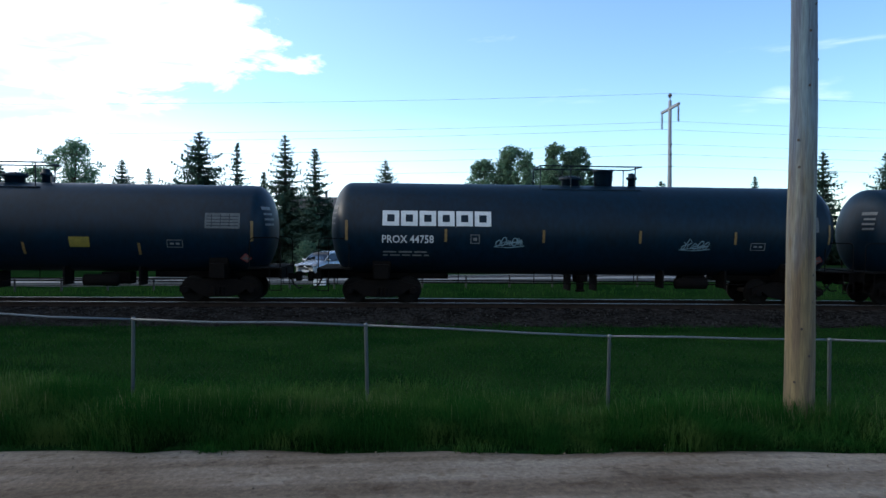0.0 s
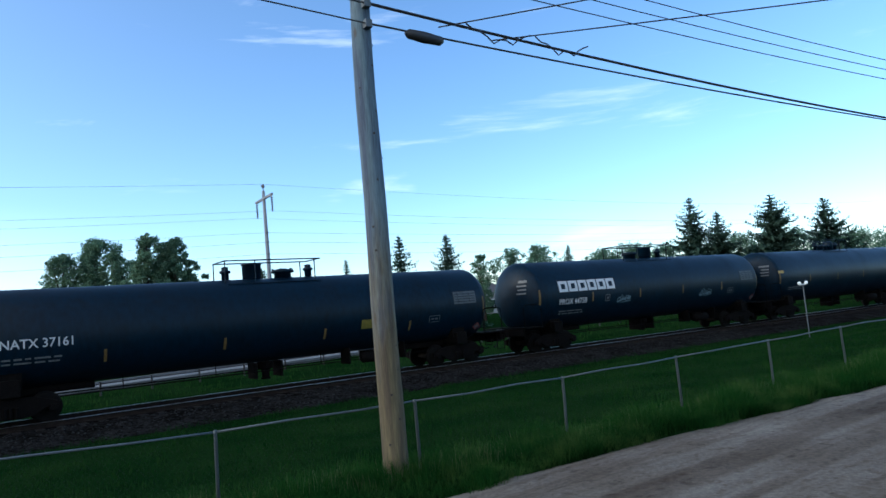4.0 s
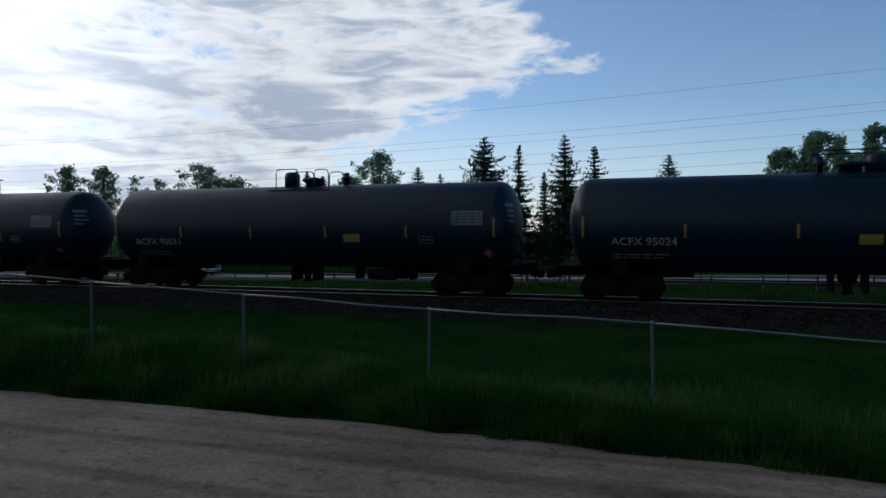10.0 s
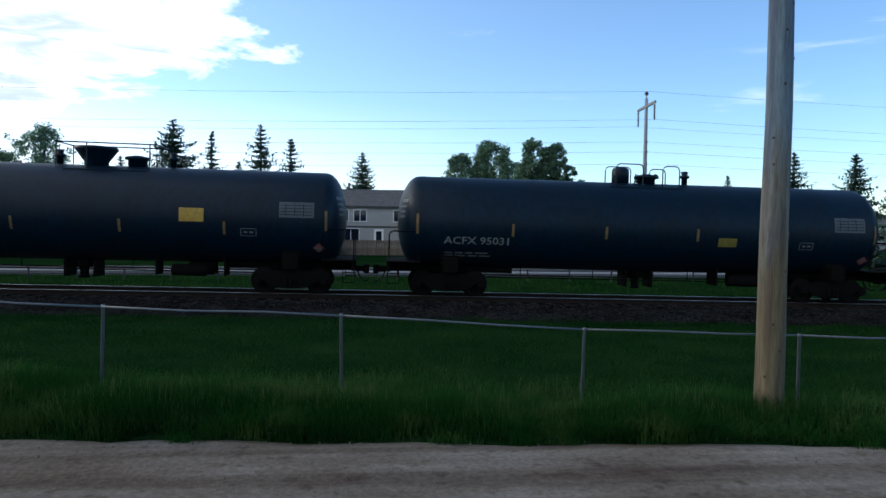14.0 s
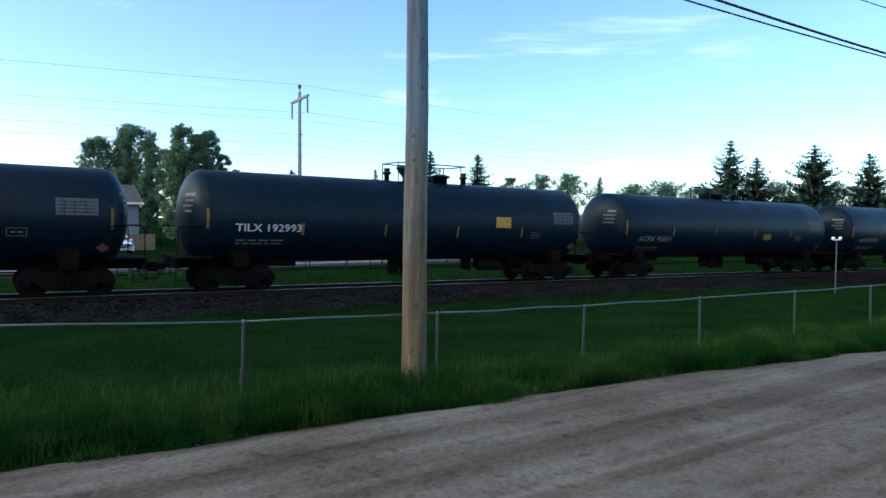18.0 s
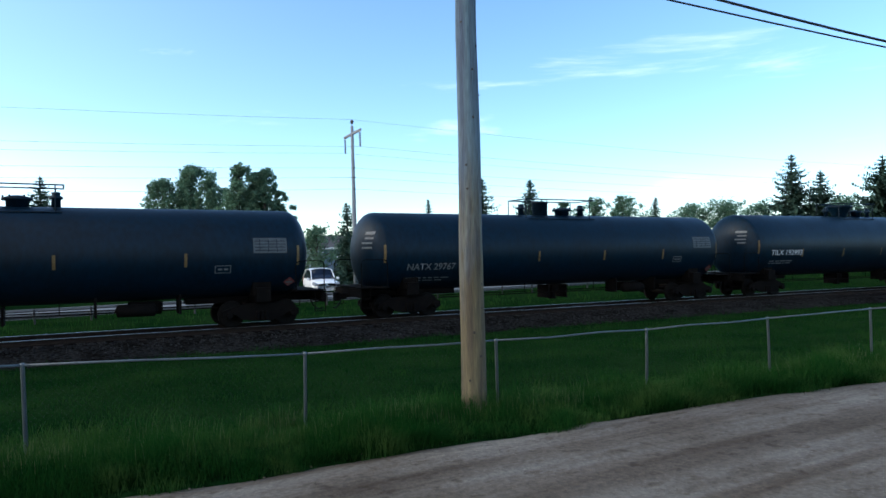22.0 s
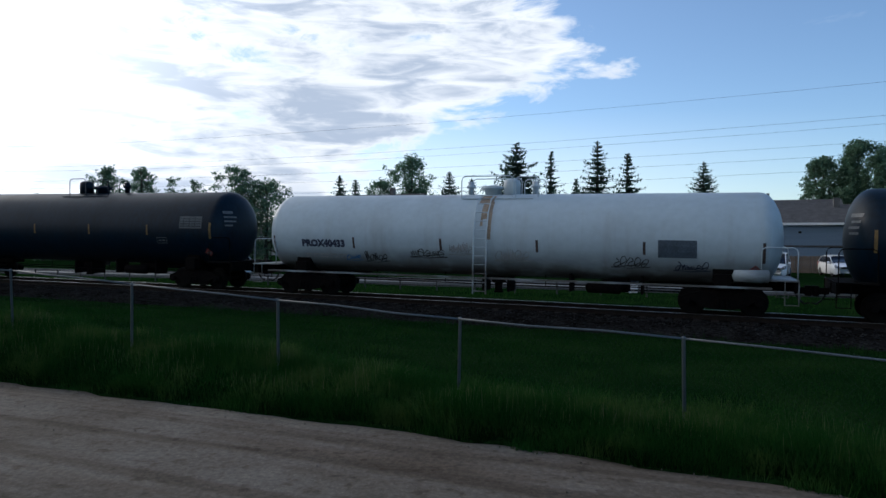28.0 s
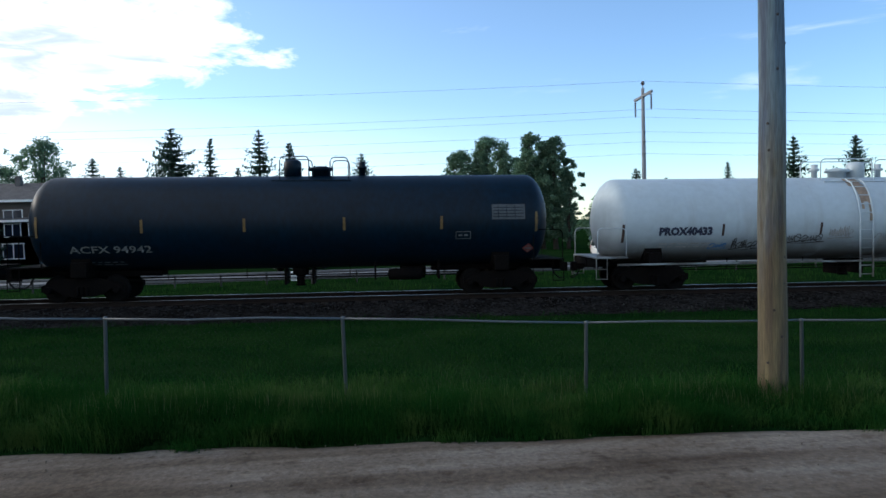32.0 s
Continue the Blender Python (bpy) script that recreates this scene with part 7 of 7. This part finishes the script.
def wheelie_bin():
    b = thing("wheelie_bin", pose(-9.40, 0.80, 0.03, 0, 0, 8), "dark wheeled rubbish bin with a closed lid beside the lane", "rubbish bin")
    bm = B()
    lo = [(-0.22, -0.26), (0.22, -0.26), (0.22, 0.26), (-0.22, 0.26)]
    hi = [(-0.28, -0.34), (0.28, -0.34), (0.28, 0.34), (-0.28, 0.34)]
    a = [bm.verts.new((x, y, 0.04)) for x, y in lo]
    c = [bm.verts.new((x, y, 0.98)) for x, y in hi]
    bm.faces.new(a[::-1])
    bm.faces.new(c)
    for k in range(4):
        bm.faces.new((a[k], a[(k + 1) % 4], c[(k + 1) % 4], c[k]))
    bmesh.ops.bevel(bm, geom=bm.edges[:], offset=0.03, segments=2, affect="EDGES")
    part("bin_body", bm, M["greenbin"], b)
    bm = B()
    box(bm, -0.32, 0.32, -0.38, 0.40, 0.98, 1.10, bevel=0.03)
    lid = part("lid", bm, M["greenbin"], b)
    bm = B()
    tube(bm, [(-0.2, 0.40, 0.98), (-0.2, 0.46, 1.0), (0.2, 0.46, 1.0), (0.2, 0.40, 0.98)], 0.016, 6)
    part("handle", bm, M["plastic"], lid)
    for s in (-1, 1):
        bm = B()
        lathe(bm, [(0.02, -0.03), (0.10, -0.03), (0.10, 0.03), (0.02, 0.03)], 14, "x", Matrix.Translation((s * 0.27, 0.28, 0.10)))
        part("wheel", bm, M["tyre"], b)
    bm = B()
    box(bm, 0.285, 0.292, -0.14, 0.02, 0.70, 0.78)
    part("sticker", bm, M["white"], b)


wheelie_bin()


# ---- grass ----
def blades(name, count, place, hmin, hmax, width, mat, seed, label, lean=0.55):
    rng = np.random.default_rng(seed)
    rnd = random.Random(seed)
    V, F = np.zeros((count * 5, 3)), []
    k = 0
    for _ in range(count):
        x, y = place(rnd)
        z = ground_z(x, y) - 0.03
        h = rnd.uniform(hmin, hmax) * (0.55 + 0.9 * max(0.0, noise.noise(Vector((x * 0.8, y * 0.9, 9))) + 0.5))
        a = rnd.uniform(0, 6.283)
        dx, dy = math.cos(a), math.sin(a)
        l = h * lean * rnd.uniform(0.2, 1.3)
        wx, wy = -dy * width / 2, dx * width / 2
        V[k] = (x - wx, y - wy, z)
        V[k + 1] = (x + wx, y + wy, z)
        V[k + 2] = (x + dx * l * 0.35 + wx * 0.8, y + dy * l * 0.35 + wy * 0.8, z + h * 0.6)
        V[k + 3] = (x + dx * l * 0.35 - wx * 0.8, y + dy * l * 0.35 - wy * 0.8, z + h * 0.6)
        V[k + 4] = (x + dx * l, y + dy * l, z + h)
        F.append((k, k + 1, k + 2, k + 3))
        F.append((k + 3, k + 2, k + 4))
        k += 5
    me = bpy.data.meshes.new(name)
    me.from_pydata(V[:k].tolist(), [], F)
    me.materials.append(M[mat])
    return tagged(new(name, me), label, "grass", kind="stuff")


TUFTS = random.Random(31)
TUFTS = [(TUFTS.uniform(-16, 24), TUFTS.uniform(0.08, 0.30), abs(TUFTS.gauss(0, 0.13))) for _ in range(150)]


def verge(rnd):
    if rnd.random() < 0.16:
        # clumps that lean out over the edge of the lane
        x, w, out = rnd.choice(TUFTS)
        x += rnd.gauss(0, w)
        return x, interp(x, ROAD_FAR) - out + abs(rnd.gauss(0, 0.12))
    x = rnd.choice((rnd.uniform(-14, 22), rnd.uniform(-14, 22), rnd.uniform(-70, 60)))
    yr, yf = interp(x, ROAD_FAR), max(interp(x, FENCE_Y), interp(x, ROAD_FAR) + 0.5)
    yr += 0.22 * noise.noise(Vector((x * 0.9, 0, 0))) + 0.16 * noise.noise(Vector((x * 3.1, 5, 0)))
    return x, yr - 0.08 + (yf - yr + 0.9) * rnd.random() ** 0.9


def field(rnd):
    x = rnd.choice((rnd.uniform(-18, 32), rnd.uniform(-80, 80)))
    yf = interp(x, FENCE_Y)
    return x, yf + 0.3 + (20.6 - yf) * rnd.random()


def beyond(rnd):
    return rnd.uniform(-70, 70), rnd.uniform(27.0, 36.8)


def near_lawn(rnd):
    x = rnd.uniform(-14, -3.5)
    return x, interp(x, ROAD_NEAR) - 0.15 - 2.2 * rnd.random() ** 1.5


blades("tall_grass", 150000, verge, 0.13, 0.34, 0.008, "grass", 1, "tall lush grass on the bank beside the lane", 0.9)
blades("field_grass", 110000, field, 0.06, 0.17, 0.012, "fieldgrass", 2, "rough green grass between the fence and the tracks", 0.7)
blades("far_grass", 20000, beyond, 0.10, 0.26, 0.022, "farblades", 3, "mown grass strip beyond the tracks")
blades("lawn_edge", 9000, near_lawn, 0.05, 0.16, 0.008, "grass", 4, "short patchy lawn grass at the lane's edge")


def seeds(rnd):
    # drifts of stalks, thick here and thin there
    while True:
        x, dy = rnd.uniform(-14, 22), rnd.uniform(-0.9, 0.7)
        if noise.noise(Vector((x * 0.9, dy * 1.5, 2.0))) > rnd.uniform(-0.35, 0.35):
            return x, interp(x, FENCE_Y) + dy


def lane_edge(rnd):
    x = rnd.uniform(-20, 26)
    out = 0.16 * noise.noise(Vector((x * 0.9, 0, 0))) + 0.10 * noise.noise(Vector((x * 3.1, 5, 0)))
    return x, interp(x, ROAD_FAR) + out - 0.10 + abs(rnd.gauss(0, 0.22)) * (0.7 + 0.8 * max(0.0, noise.noise(Vector((x * 1.3, 8, 0))) + 0.4))


# added dark blades: the shaded grass edge is put into their colour
blades("lane_edge_weeds", 24000, lane_edge, 0.09, 0.22, 0.016, "shadeblades", 7, "low dark blades that stand for the shade along the lane edge", 1.0)
blades("seed_stalks", 5200, seeds, 0.17, 0.34, 0.008, "seed", 6, "pale dry seed stalks standing in the grass", 0.25)


# ---- the run of the train ----
def travelled(t):
    u = t / 16
    return ALONG * (88.58 * u + 1.048 * u ** 2 + 0.0664 * u ** 3 + 0.0580 * u ** 4)


def motions():
    times = [i * 1.0 for i in range(33)]
    for car, x in moving_cars:
        walk(car, [(t, track_pose(x + travelled(t))) for t in times])
    steps = [i * 0.1 for i in range(321)]
    for w, wx in rolling[40:88]:
        walk(w, [(t, pose(wx, 0, 0.42, 0, math.degrees(travelled(t) / 0.42) % 360, 0)) for t in steps])


motions()
